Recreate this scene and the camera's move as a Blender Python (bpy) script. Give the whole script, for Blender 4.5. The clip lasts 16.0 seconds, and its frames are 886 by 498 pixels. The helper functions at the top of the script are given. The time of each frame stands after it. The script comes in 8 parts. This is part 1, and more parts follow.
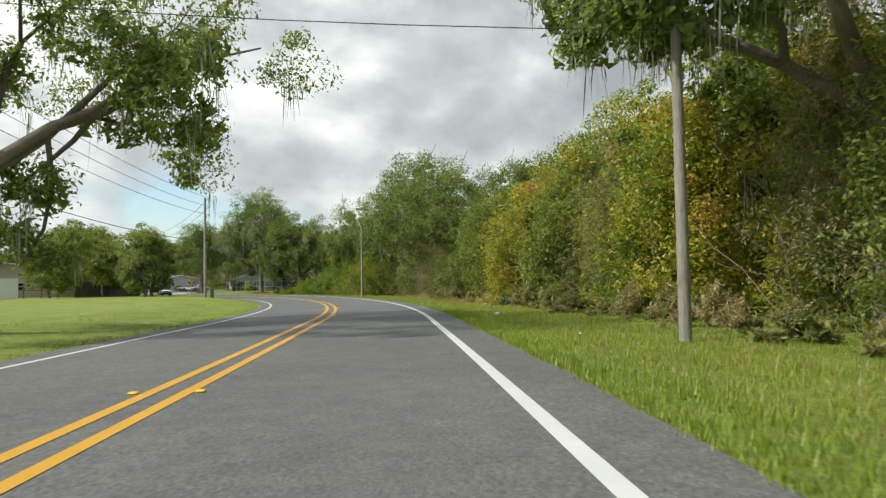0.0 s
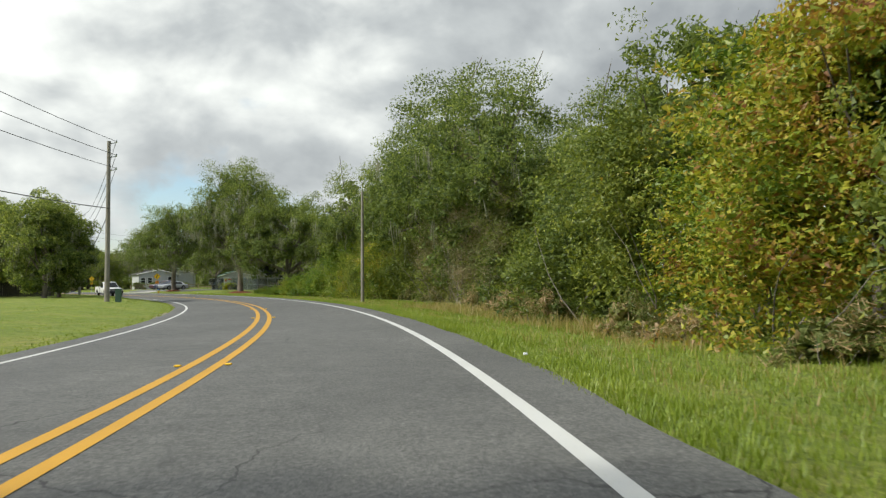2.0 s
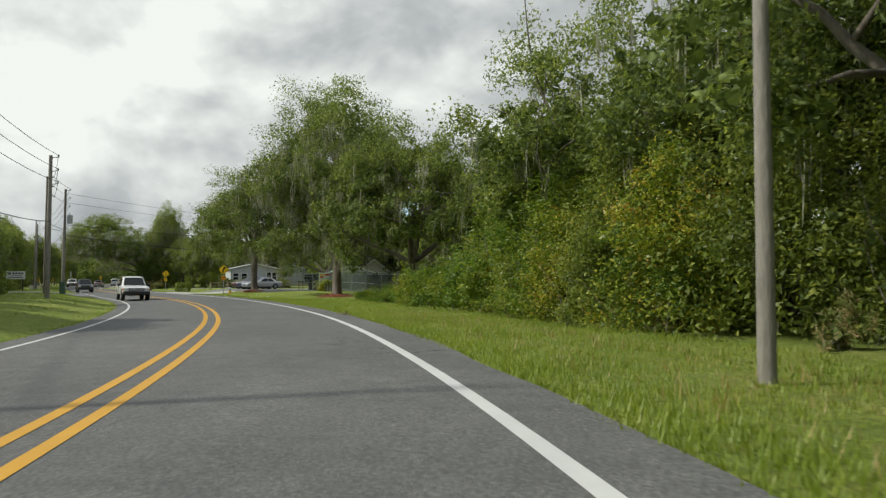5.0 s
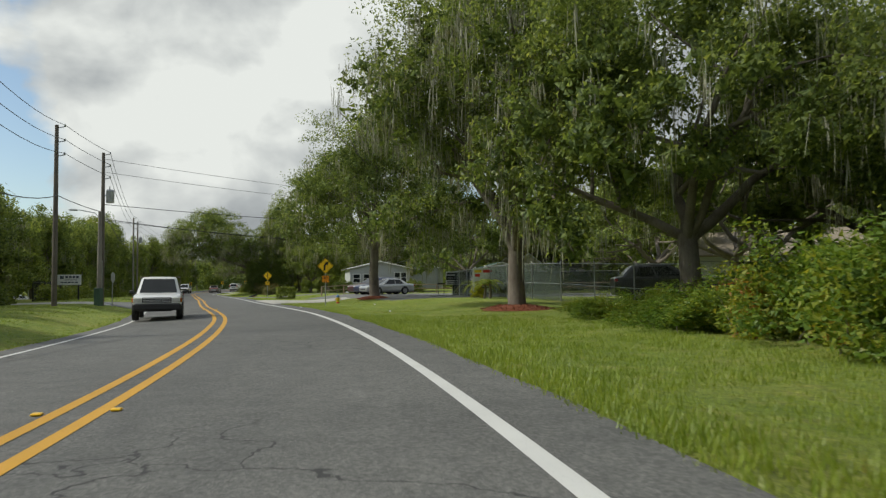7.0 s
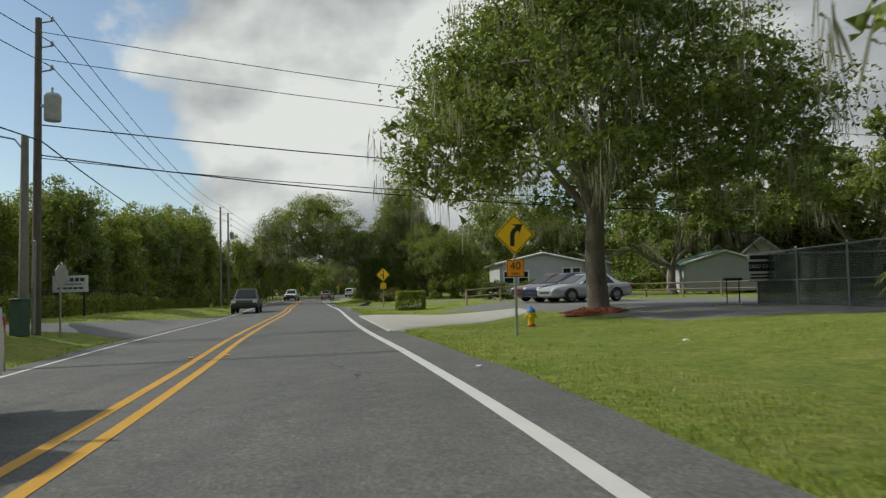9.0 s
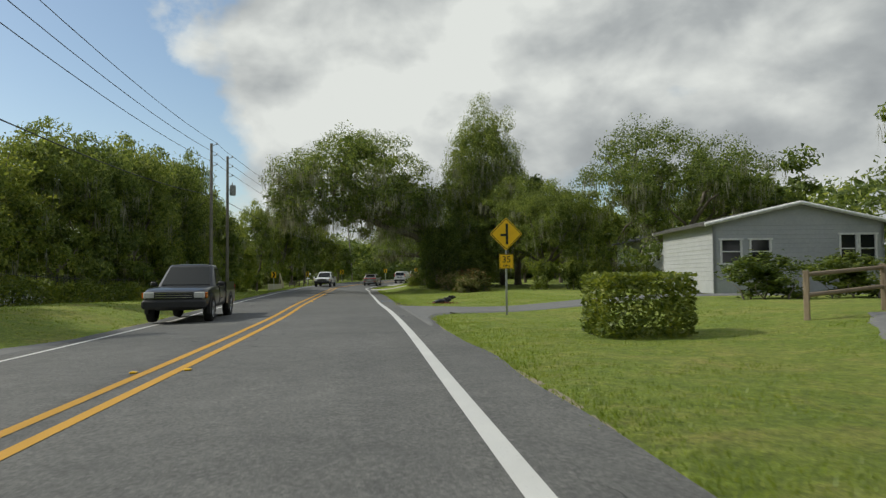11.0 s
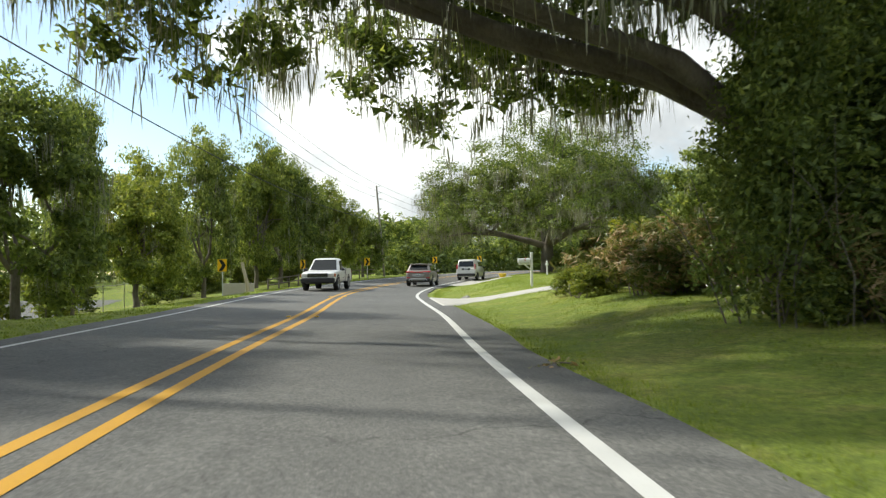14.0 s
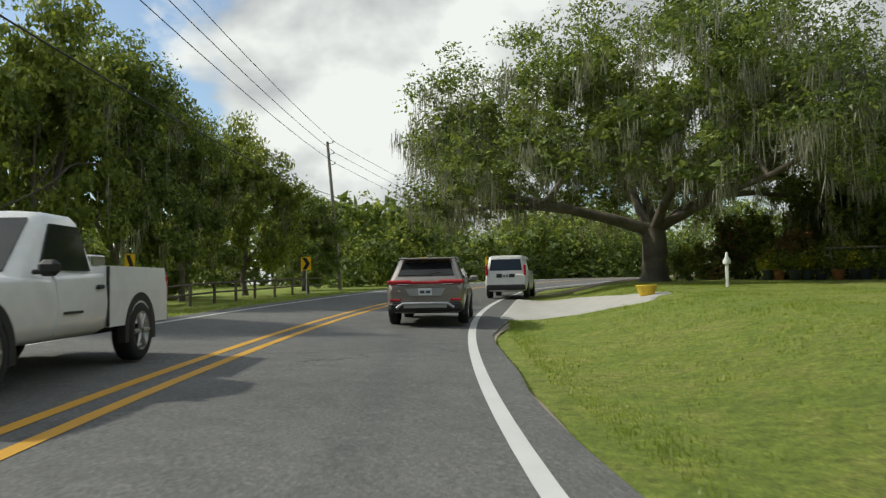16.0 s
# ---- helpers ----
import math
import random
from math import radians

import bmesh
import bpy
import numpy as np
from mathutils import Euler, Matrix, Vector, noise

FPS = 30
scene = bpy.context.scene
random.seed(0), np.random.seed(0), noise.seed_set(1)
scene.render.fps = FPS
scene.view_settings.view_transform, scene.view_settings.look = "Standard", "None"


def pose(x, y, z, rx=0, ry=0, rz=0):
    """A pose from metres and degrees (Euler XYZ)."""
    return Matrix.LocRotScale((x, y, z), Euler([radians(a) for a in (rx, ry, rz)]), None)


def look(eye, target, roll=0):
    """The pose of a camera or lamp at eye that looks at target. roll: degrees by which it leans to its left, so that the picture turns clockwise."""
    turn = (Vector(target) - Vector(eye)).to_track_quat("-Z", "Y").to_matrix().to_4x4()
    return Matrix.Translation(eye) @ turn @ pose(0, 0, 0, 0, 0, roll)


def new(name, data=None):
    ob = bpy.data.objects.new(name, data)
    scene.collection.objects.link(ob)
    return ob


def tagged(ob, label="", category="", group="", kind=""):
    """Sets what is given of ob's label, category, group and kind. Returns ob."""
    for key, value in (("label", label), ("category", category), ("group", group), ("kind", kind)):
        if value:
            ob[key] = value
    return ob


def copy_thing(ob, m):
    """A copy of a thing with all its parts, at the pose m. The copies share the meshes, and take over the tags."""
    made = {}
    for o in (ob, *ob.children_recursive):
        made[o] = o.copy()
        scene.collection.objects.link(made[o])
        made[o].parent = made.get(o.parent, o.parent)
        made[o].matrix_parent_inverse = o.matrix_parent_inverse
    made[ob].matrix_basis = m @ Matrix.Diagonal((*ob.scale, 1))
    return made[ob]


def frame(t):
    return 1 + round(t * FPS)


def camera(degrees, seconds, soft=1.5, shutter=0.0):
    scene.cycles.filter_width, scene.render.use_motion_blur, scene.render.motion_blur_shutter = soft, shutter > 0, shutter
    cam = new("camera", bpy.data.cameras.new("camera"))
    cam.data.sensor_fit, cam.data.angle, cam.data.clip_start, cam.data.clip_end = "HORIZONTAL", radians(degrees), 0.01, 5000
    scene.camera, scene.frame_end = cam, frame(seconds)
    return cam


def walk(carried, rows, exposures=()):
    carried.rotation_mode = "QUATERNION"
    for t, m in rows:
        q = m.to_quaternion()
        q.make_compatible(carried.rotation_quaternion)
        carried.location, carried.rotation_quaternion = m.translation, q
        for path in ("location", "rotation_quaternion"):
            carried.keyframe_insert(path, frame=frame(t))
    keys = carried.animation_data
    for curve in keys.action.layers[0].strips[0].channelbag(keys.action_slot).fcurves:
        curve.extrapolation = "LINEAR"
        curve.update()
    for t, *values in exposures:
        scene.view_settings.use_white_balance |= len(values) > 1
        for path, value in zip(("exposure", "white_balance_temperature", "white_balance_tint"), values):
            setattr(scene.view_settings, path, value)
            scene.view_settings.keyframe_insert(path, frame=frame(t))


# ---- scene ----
cam = camera(61.99, 16.0, soft=1.3, shutter=0.08)
PATH = [
    (0, (0.000, 0.000, 1.124), (-0.021, 9.989, 1.596), -1.03),
    (0.5, (-0.547, 6.983, 1.151), (-0.595, 16.970, 1.649), -0.97),
    (1, (-1.050, 13.888, 1.133), (-1.146, 23.874, 1.650), -0.70),
    (1.5, (-1.510, 20.762, 1.170), (-1.665, 30.746, 1.692), -0.42),
    (2, (-2.165, 27.552, 1.145), (-2.381, 37.539, 1.611), -0.45),
    (2.5, (-3.018, 34.220, 1.139), (-3.305, 44.204, 1.611), -0.76),
    (3, (-4.113, 41.046, 1.178), (-4.606, 51.023, 1.650), -0.74),
    (3.5, (-5.422, 47.604, 1.158), (-6.234, 57.559, 1.644), -0.52),
    (4, (-6.942, 54.178, 1.130), (-8.135, 64.093, 1.640), -0.33),
    (4.2, (-7.623, 56.827, 1.138), (-8.956, 66.725, 1.637), -0.23),
    (6.3, (-17.678, 84.132, 1.164), (-20.805, 93.619, 1.651), -0.06),
    (6.5, (-18.880, 86.707, 1.162), (-22.176, 96.137, 1.652), -0.23),
    (7, (-22.289, 93.099, 1.141), (-25.910, 102.407, 1.644), -0.58),
    (7.5, (-25.958, 99.349, 1.118), (-29.951, 108.502, 1.655), -0.66),
    (8, (-29.772, 105.464, 1.119), (-34.162, 114.432, 1.679), -0.82),
    (8.5, (-33.795, 111.423, 1.126), (-38.534, 120.208, 1.727), -1.09),
    (9, (-38.333, 117.181, 1.145), (-43.397, 125.784, 1.719), -1.36),
    (9.5, (-43.322, 123.323, 1.141), (-48.630, 131.782, 1.674), -1.33),
    (9.7, (-45.335, 125.857, 1.140), (-50.694, 134.285, 1.636), -1.22),
    (11.8, (-67.264, 151.856, 1.196), (-72.919, 160.095, 1.563), -0.52),
    (12, (-69.422, 154.302, 1.191), (-75.088, 162.533, 1.544), -0.63),
    (12.5, (-74.862, 160.537, 1.174), (-80.570, 168.743, 1.487), -1.05),
    (13, (-80.308, 166.746, 1.222), (-86.048, 174.928, 1.538), -0.79),
    (13.5, (-85.940, 173.239, 1.160), (-91.760, 181.365, 1.456), -0.78),
    (14, (-91.524, 179.720, 1.170), (-97.459, 187.763, 1.476), -0.83),
    (14.5, (-97.316, 186.350, 1.146), (-103.363, 194.308, 1.465), -0.79),
    (15, (-102.926, 192.984, 1.139), (-109.023, 200.902, 1.510), -0.45),
    (15.5, (-108.715, 199.802, 1.149), (-114.595, 207.880, 1.562), -0.76),
    (16, (-114.032, 206.578, 1.192), (-119.574, 214.891, 1.621), -1.13),
]
walk(cam, [(t, look(eye, target, roll)) for t, eye, target, roll in PATH], [(0, 0.28, 6500, 4), (1.5, 0.1, 6500, 4), (2, 0.15, 6500, 4), (3.0, -0.08, 6500, 4), (4.0, 0.02, 6500, 4), (6.5, -0.26, 6500, 4), (8.0, -0.25, 6500, 4), (9.5, -0.42, 6500, 4), (12.0, -0.32, 6500, 4), (13.0, -0.25, 6500, 4), (13.5, 0.45, 6500, 4), (14.0, 0.55, 6500, 4), (14.5, -0.18, 6500, 4), (15.0, -0.68, 6500, 4), (15.5, -0.48, 6500, 4), (16.0, -0.1, 6500, 4)])

# ---- light ----
world = bpy.data.worlds.new("world")
scene.world = world
world.use_nodes = True
SUN_TO = Vector((-0.92, -0.36, 0.80)).normalized()


def build_world():
    nt = world.node_tree
    n, l = nt.nodes, nt.links
    n.clear()
    out, bg = n.new("ShaderNodeOutputWorld"), n.new("ShaderNodeBackground")
    sky = n.new("ShaderNodeTexSky")
    sky.sky_type, sky.sun_disc = "NISHITA", False
    sky.sun_elevation = math.asin(SUN_TO.z)
    sky.sun_rotation = math.atan2(SUN_TO.x, SUN_TO.y)
    bg.inputs["Strength"].default_value = 0.15
    tc = n.new("ShaderNodeTexCoord")
    comb = n.new("ShaderNodeMapping")
    comb.inputs["Location"].default_value = CLOUD_AT
    comb.inputs["Scale"].default_value = (1.0, 1.0, 1.45)
    l.new(tc.outputs["Generated"], comb.inputs["Vector"])

    def fbm(scale, detail, rough, dist=0.0, shift=None):
        t = n.new("ShaderNodeTexNoise")
        t.inputs["Scale"].default_value, t.inputs["Detail"].default_value = scale, detail
        t.inputs["Roughness"].default_value, t.inputs["Distortion"].default_value = rough, dist
        src = comb.outputs[0]
        if shift:
            v = n.new("ShaderNodeVectorMath")
            v.inputs[1].default_value = shift
            l.new(src, v.inputs[0])
            src = v.outputs[0]
        l.new(src, t.inputs["Vector"])
        return t.outputs["Fac"]

    def calc(op, a, b):
        m = n.new("ShaderNodeMath")
        m.operation = op
        l.new(a, m.inputs[0])
        if isinstance(b, (int, float)):
            m.inputs[1].default_value = b
        else:
            l.new(b, m.inputs[1])
        return m.outputs[0]

    def ramp(src, stops):
        r = n.new("ShaderNodeValToRGB")
        el = r.color_ramp.elements
        while len(el) < len(stops):
            el.new(0.5)
        for e, (p, c) in zip(el, stops):
            e.position, e.color = p, (*c, 1)
        l.new(src, r.inputs[0])
        return r.outputs[0]

    def towards(direction, lo, hi, amount):
        """A lift of the clouds round one part of the sky."""
        d = n.new("ShaderNodeVectorMath")
        d.operation = "DOT_PRODUCT"
        d.inputs[1].default_value = Vector(direction).normalized()
        l.new(tc.outputs["Generated"], d.inputs[0])
        m = n.new("ShaderNodeMapRange")
        m.interpolation_type = "SMOOTHSTEP"
        for key, v in (("From Min", lo), ("From Max", hi), ("To Min", 0.0), ("To Max", amount)):
            m.inputs[key].default_value = v
        l.new(d.outputs["Value"], m.inputs["Value"])
        return m.outputs["Result"]

    def add(*terms):
        a = terms[0]
        for b in terms[1:]:
            a = calc("ADD", a, b)
        return a

    # where the clouds stand: a bank ahead, open blue to the left of it, a grey layer over the start
    bank = towards((-0.58, 0.78, 0.22), 0.93, 0.985, 0.12)
    open_sky = towards((-0.93, 0.30, 0.40), 0.86, 0.95, -0.20)
    layer = towards((0.22, 0.93, 0.3), 0.86, 0.97, 0.14)
    heap = add(fbm(2.3, 12, 0.54, 0.1), calc("MULTIPLY", calc("SUBTRACT", fbm(7.0, 8, 0.55), 0.5), 0.22))
    cover = ramp(add(heap, bank, open_sky, layer), [(0.435, (0, 0, 0)), (0.475, (0.7, 0.7, 0.7)), (0.52, (1, 1, 1))])
    # billows: lit towards the sun and above, grey at their feet
    toward = tuple(0.085 * q for q in (SUN_TO + Vector((0, 0, 0.9))).normalized())
    relief = calc("SUBTRACT", fbm(2.6, 5, 0.45, 0.1), fbm(2.6, 5, 0.45, 0.1, tuple(1.3 * q for q in toward)))
    fine = calc("SUBTRACT", fbm(7.0, 6, 0.5, 0.2), fbm(7.0, 6, 0.5, 0.2, tuple(0.5 * q for q in toward)))
    lum = add(calc("MULTIPLY", relief, 2.0), calc("MULTIPLY", fine, 0.9), calc("MULTIPLY", fbm(1.9, 6, 0.5), 0.5))
    lum = add(lum, towards((-0.66, 0.70, 0.24), 0.93, 0.985, 0.05), towards((0.10, 0.95, 0.32), 0.86, 0.96, -0.05))
    shade = ramp(calc("ADD", lum, 0.14), [(0.0, (2.3, 2.4, 2.6)), (0.28, (3.6, 3.7, 3.85)), (0.44, (4.9, 4.95, 5.0)), (0.62, (6.5, 6.5, 6.4))])
    mix = n.new("ShaderNodeMix")
    mix.data_type = "RGBA"
    l.new(cover, mix.inputs["Factor"])
    l.new(sky.outputs[0], mix.inputs["A"])
    l.new(shade, mix.inputs["B"])
    l.new(mix.outputs["Result"], bg.inputs["Color"])
    l.new(bg.outputs[0], out.inputs[0])


CLOUD_AT = (1.3, 0.4, 2.2)
build_world()
sun = new("sun", bpy.data.lights.new("sun", "SUN"))
sun.data.energy, sun.data.angle, sun.data.color = 3.5, radians(1.8), (1.0, 0.94, 0.84)
sun.matrix_world = look(SUN_TO * 100, (0, 0, 0))


# ---- materials ----
class Nodes:
    """A short way to write a node material."""

    def __init__(self, name):
        self.m = bpy.data.materials.new(name)
        self.m.use_nodes = True
        self.t = self.m.node_tree
        self.b = self.t.nodes["Principled BSDF"]
        self.out = self.t.nodes["Material Output"]
        self.geo = self.t.nodes.new("ShaderNodeNewGeometry")
        self.tc = self.t.nodes.new("ShaderNodeTexCoord")
        self.pos = self.geo.outputs["Position"]
        self.obj = self.tc.outputs["Object"]

    def put(self, src, dst):
        self.t.links.new(src, dst)

    def noise(self, scale, detail=4, rough=0.55, vec=None, dist=0.0):
        t = self.t.nodes.new("ShaderNodeTexNoise")
        t.inputs["Scale"].default_value, t.inputs["Detail"].default_value = scale, detail
        t.inputs["Roughness"].default_value, t.inputs["Distortion"].default_value = rough, dist
        self.put(vec or self.pos, t.inputs["Vector"])
        return t.outputs["Fac"]

    def stretch(self, vec, scale):
        t = self.t.nodes.new("ShaderNodeMapping")
        t.inputs["Scale"].default_value = scale
        self.put(vec, t.inputs["Vector"])
        return t.outputs[0]

    def ramp(self, src, stops):
        t = self.t.nodes.new("ShaderNodeValToRGB")
        el = t.color_ramp.elements
        while len(el) < len(stops):
            el.new(0.5)
        for e, (p, c) in zip(el, stops):
            e.position, e.color = p, (*c, 1) if len(c) == 3 else c
        self.put(src, t.inputs[0])
        return t.outputs[0]

    def mix(self, fac, a, b, mode="MIX"):
        t = self.t.nodes.new("ShaderNodeMix")
        t.data_type, t.blend_type = "RGBA", mode
        for src, dst in ((fac, t.inputs["Factor"]), (a, t.inputs["A"]), (b, t.inputs["B"])):
            if isinstance(src, (int, float)):
                dst.default_value = src
            elif isinstance(src, tuple):
                dst.default_value = (*src, 1)
            else:
                self.put(src, dst)
        return t.outputs["Result"]

    def math(self, op, a, b=0.0):
        t = self.t.nodes.new("ShaderNodeMath")
        t.operation = op
        for src, dst in ((a, t.inputs[0]), (b, t.inputs[1])):
            if isinstance(src, (int, float)):
                dst.default_value = src
            else:
                self.put(src, dst)
        return t.outputs[0]

    def bump(self, src, strength, dist=0.01):
        t = self.t.nodes.new("ShaderNodeBump")
        t.inputs["Strength"].default_value, t.inputs["Distance"].default_value = strength, dist
        self.put(src, t.inputs["Height"])
        self.put(t.outputs[0], self.b.inputs["Normal"])

    def set(self, color=None, rough=0.6, metal=0.0, **more):
        for key, v in (("Base Color", color), ("Roughness", rough), ("Metallic", metal), *more.items()):
            if v is None:
                continue
            dst = self.b.inputs[key]
            if isinstance(v, (int, float)):
                dst.default_value = v
            elif isinstance(v, tuple):
                dst.default_value = (*v, 1)
            else:
                self.put(v, dst)
        return self.m


def plain(name, color, rough=0.6, metal=0.0, vary=0.15, scale=6.0, **more):
    """Paint, metal or plastic with slight wear."""
    k = Nodes(name)
    a = tuple(c * (1 - vary) for c in color)
    b = tuple(min(1, c * (1 + vary)) for c in color)
    return k.set(k.ramp(k.noise(scale, 6, 0.6, k.obj), [(0.3, a), (0.7, b)]), rough, metal, **more)


def leafy(name, stops, trans=0.36, spread=0.25, patch=0.35, strong=1.0):
    """Leaves: each its own tone, in patches, with light through them."""
    k = Nodes(name)
    oi = k.t.nodes.new("ShaderNodeObjectInfo")
    r = k.math("ADD", k.math("MULTIPLY", k.geo.outputs["Random Per Island"], 1 - patch), k.math("MULTIPLY", k.math("ADD", k.math("MULTIPLY", k.math("SUBTRACT", k.noise(patch_scale(name), 3, 0.5), 0.5), strong), 0.5), patch))
    r = k.math("ADD", r, k.math("MULTIPLY", k.math("SUBTRACT", oi.outputs["Random"], 0.5), spread))
    col = k.ramp(r, stops)
    k.set(col, 0.42)
    k.b.inputs["Specular IOR Level"].default_value = 0.35
    tr = k.t.nodes.new("ShaderNodeBsdfTranslucent")
    k.put(k.mix(1.0, col, (1.0, 0.95, 0.55), "MULTIPLY"), tr.inputs["Color"])
    mx = k.t.nodes.new("ShaderNodeMixShader")
    mx.inputs[0].default_value = trans
    k.put(k.b.outputs[0], mx.inputs[1])
    k.put(tr.outputs[0], mx.inputs[2])
    k.put(mx.outputs[0], k.out.inputs[0])
    return k.m


def inner(name, stops, spread=0.25):
    """The close leaves inside a crown: small leaf faces, each its own tone."""
    k = Nodes(name)
    oi = k.t.nodes.new("ShaderNodeObjectInfo")
    wn = k.t.nodes.new("ShaderNodeTexNoise")
    wn.inputs["Scale"].default_value = 3.0
    k.put(k.obj, wn.inputs["Vector"])
    warp = k.mix(0.12, k.obj, wn.outputs["Color"])

    def cells(scale):
        v = k.t.nodes.new("ShaderNodeTexVoronoi")
        v.inputs["Scale"].default_value = scale
        k.put(warp, v.inputs["Vector"])
        return v

    a, b = cells(6.5), cells(2.4)
    sep = k.t.nodes.new("ShaderNodeSeparateColor")
    k.put(a.outputs["Color"], sep.inputs[0])
    r = k.math("ADD", k.math("MULTIPLY", sep.outputs[0], 0.55), k.math("MULTIPLY", k.noise(0.5, 3, 0.5), 0.35))
    r = k.math("ADD", r, k.math("MULTIPLY", k.math("SUBTRACT", oi.outputs["Random"], 0.5), spread))
    h = k.math("ADD", k.math("MULTIPLY", a.outputs["Distance"], -0.5), k.math("MULTIPLY", b.outputs["Distance"], -1.1))
    h = k.math("ADD", h, k.math("MULTIPLY", sep.outputs[1], 0.35))
    k.bump(h, 1.0, 0.2)
    col = k.ramp(r, stops)
    k.set(col, 0.7)
    tr = k.t.nodes.new("ShaderNodeBsdfTranslucent")
    k.put(k.mix(1.0, col, (1.0, 0.97, 0.6), "MULTIPLY"), tr.inputs["Color"])
    mx = k.t.nodes.new("ShaderNodeMixShader")
    mx.inputs[0].default_value = 0.4
    k.put(k.b.outputs[0], mx.inputs[1])
    k.put(tr.outputs[0], mx.inputs[2])
    k.put(mx.outputs[0], k.out.inputs[0])
    return k.m


def patch_scale(name):
    return 0.55 if "vine" in name else 0.35


M_OAK = leafy("oak_leaves", [(0.1, (0.080, 0.120, 0.040)), (0.45, (0.180, 0.242, 0.068)), (0.7, (0.295, 0.360, 0.100)), (0.95, (0.480, 0.520, 0.170))], 0.62)
M_LIGHT = leafy("light_leaves", [(0.1, (0.098, 0.142, 0.038)), (0.5, (0.222, 0.285, 0.066)), (0.9, (0.450, 0.480, 0.120))], 0.62)
M_VINE = leafy("vine_leaves", [(0.10, (0.062, 0.121, 0.019)), (0.36, (0.168, 0.247, 0.031)), (0.50, (0.347, 0.391, 0.043)), (0.62, (0.526, 0.471, 0.064)), (0.72, (0.448, 0.276, 0.064)), (0.84, (0.302, 0.149, 0.055)), (0.95, (0.246, 0.098, 0.043))], 0.45, 0.22, 0.62, 1.9)
M_BUSH = leafy("bush_leaves", [(0.1, (0.066, 0.106, 0.028)), (0.5, (0.188, 0.240, 0.050)), (0.8, (0.37, 0.40, 0.075)), (0.95, (0.45, 0.38, 0.10))], 0.48, 0.25, 0.5, 1.5)
M_KUDZU = leafy("creeper_leaves", [(0.1, (0.070, 0.134, 0.022)), (0.5, (0.174, 0.271, 0.037)), (0.85, (0.396, 0.396, 0.052)), (0.97, (0.442, 0.200, 0.068))], 0.5, 0.3, 0.6, 2.0)
M_YELLOW = leafy("yellow_leaves", [(0.1, (0.20, 0.24, 0.02)), (0.5, (0.42, 0.42, 0.035)), (0.9, (0.60, 0.54, 0.05))], 0.48)
M_DRY = leafy("dry_brush", [(0.2, (0.11, 0.158, 0.036)), (0.5, (0.22, 0.241, 0.063)), (0.62, (0.385, 0.294, 0.144)), (0.78, (0.517, 0.347, 0.216)), (0.94, (0.605, 0.462, 0.288))], 0.3)
M_CURTAIN = leafy("withered_vine", [(0.15, (0.12, 0.15, 0.045)), (0.40, (0.22, 0.23, 0.08)), (0.56, (0.31, 0.27, 0.15)), (0.74, (0.38, 0.31, 0.21)), (0.92, (0.33, 0.20, 0.11))], 0.35, 0.2, 0.6, 1.8)
M_MOSS = leafy("hanging_moss", [(0.1, (0.185, 0.19, 0.135)), (0.5, (0.31, 0.31, 0.23)), (0.9, (0.45, 0.435, 0.335))], 0.3)
M_FLOWER = leafy("flowering_leaves", [(0.1, (0.07, 0.11, 0.03)), (0.5, (0.17, 0.21, 0.06)), (0.66, (0.36, 0.20, 0.09)), (0.82, (0.46, 0.14, 0.08)), (0.95, (0.55, 0.40, 0.32))], 0.4)
M_BLADE = leafy("grass_blades", [(0.15, (0.135, 0.205, 0.022)), (0.45, (0.235, 0.325, 0.037)), (0.72, (0.350, 0.410, 0.062)), (0.9, (0.470, 0.450, 0.13)), (0.98, (0.46, 0.36, 0.14))], 0.42, 0.0, 0.6)
M_STRAW = leafy("dry_grass", [(0.15, (0.22, 0.22, 0.05)), (0.45, (0.36, 0.31, 0.10)), (0.75, (0.50, 0.37, 0.17)), (0.95, (0.44, 0.26, 0.14))], 0.4, 0.0, 0.5)

INNER = {}
for m_leaf in (M_OAK, M_LIGHT, M_VINE, M_BUSH, M_KUDZU, M_YELLOW, M_DRY, M_CURTAIN, M_FLOWER):
    k_ramp = [n for n in m_leaf.node_tree.nodes if n.type == "VALTORGB"][0].color_ramp.elements
    INNER[m_leaf.name] = inner("inner_" + m_leaf.name, [(e.position, tuple(e.color[:3])) for e in k_ramp])


def bark(name, a, b):
    k = Nodes(name)
    v = k.stretch(k.obj, (6, 6, 1.3))
    f = k.noise(3.0, 8, 0.65, v, 0.4)
    k.bump(f, 0.8, 0.05)
    return k.set(k.mix(0.6, k.ramp(f, [(0.3, a), (0.7, b)]), k.ramp(k.noise(1.2, 4, 0.6, k.obj), [(0.3, a), (0.7, b)])), 0.9)


M_BARK = bark("oak_bark", (0.075, 0.06, 0.048), (0.26, 0.225, 0.19))
M_TWIG = bark("dead_wood", (0.11, 0.095, 0.075), (0.30, 0.265, 0.22))
M_POLE = bark("weathered_pole", (0.16, 0.145, 0.125), (0.34, 0.31, 0.27))
M_POLE_DARK = bark("treated_pole", (0.085, 0.07, 0.055), (0.19, 0.165, 0.14))


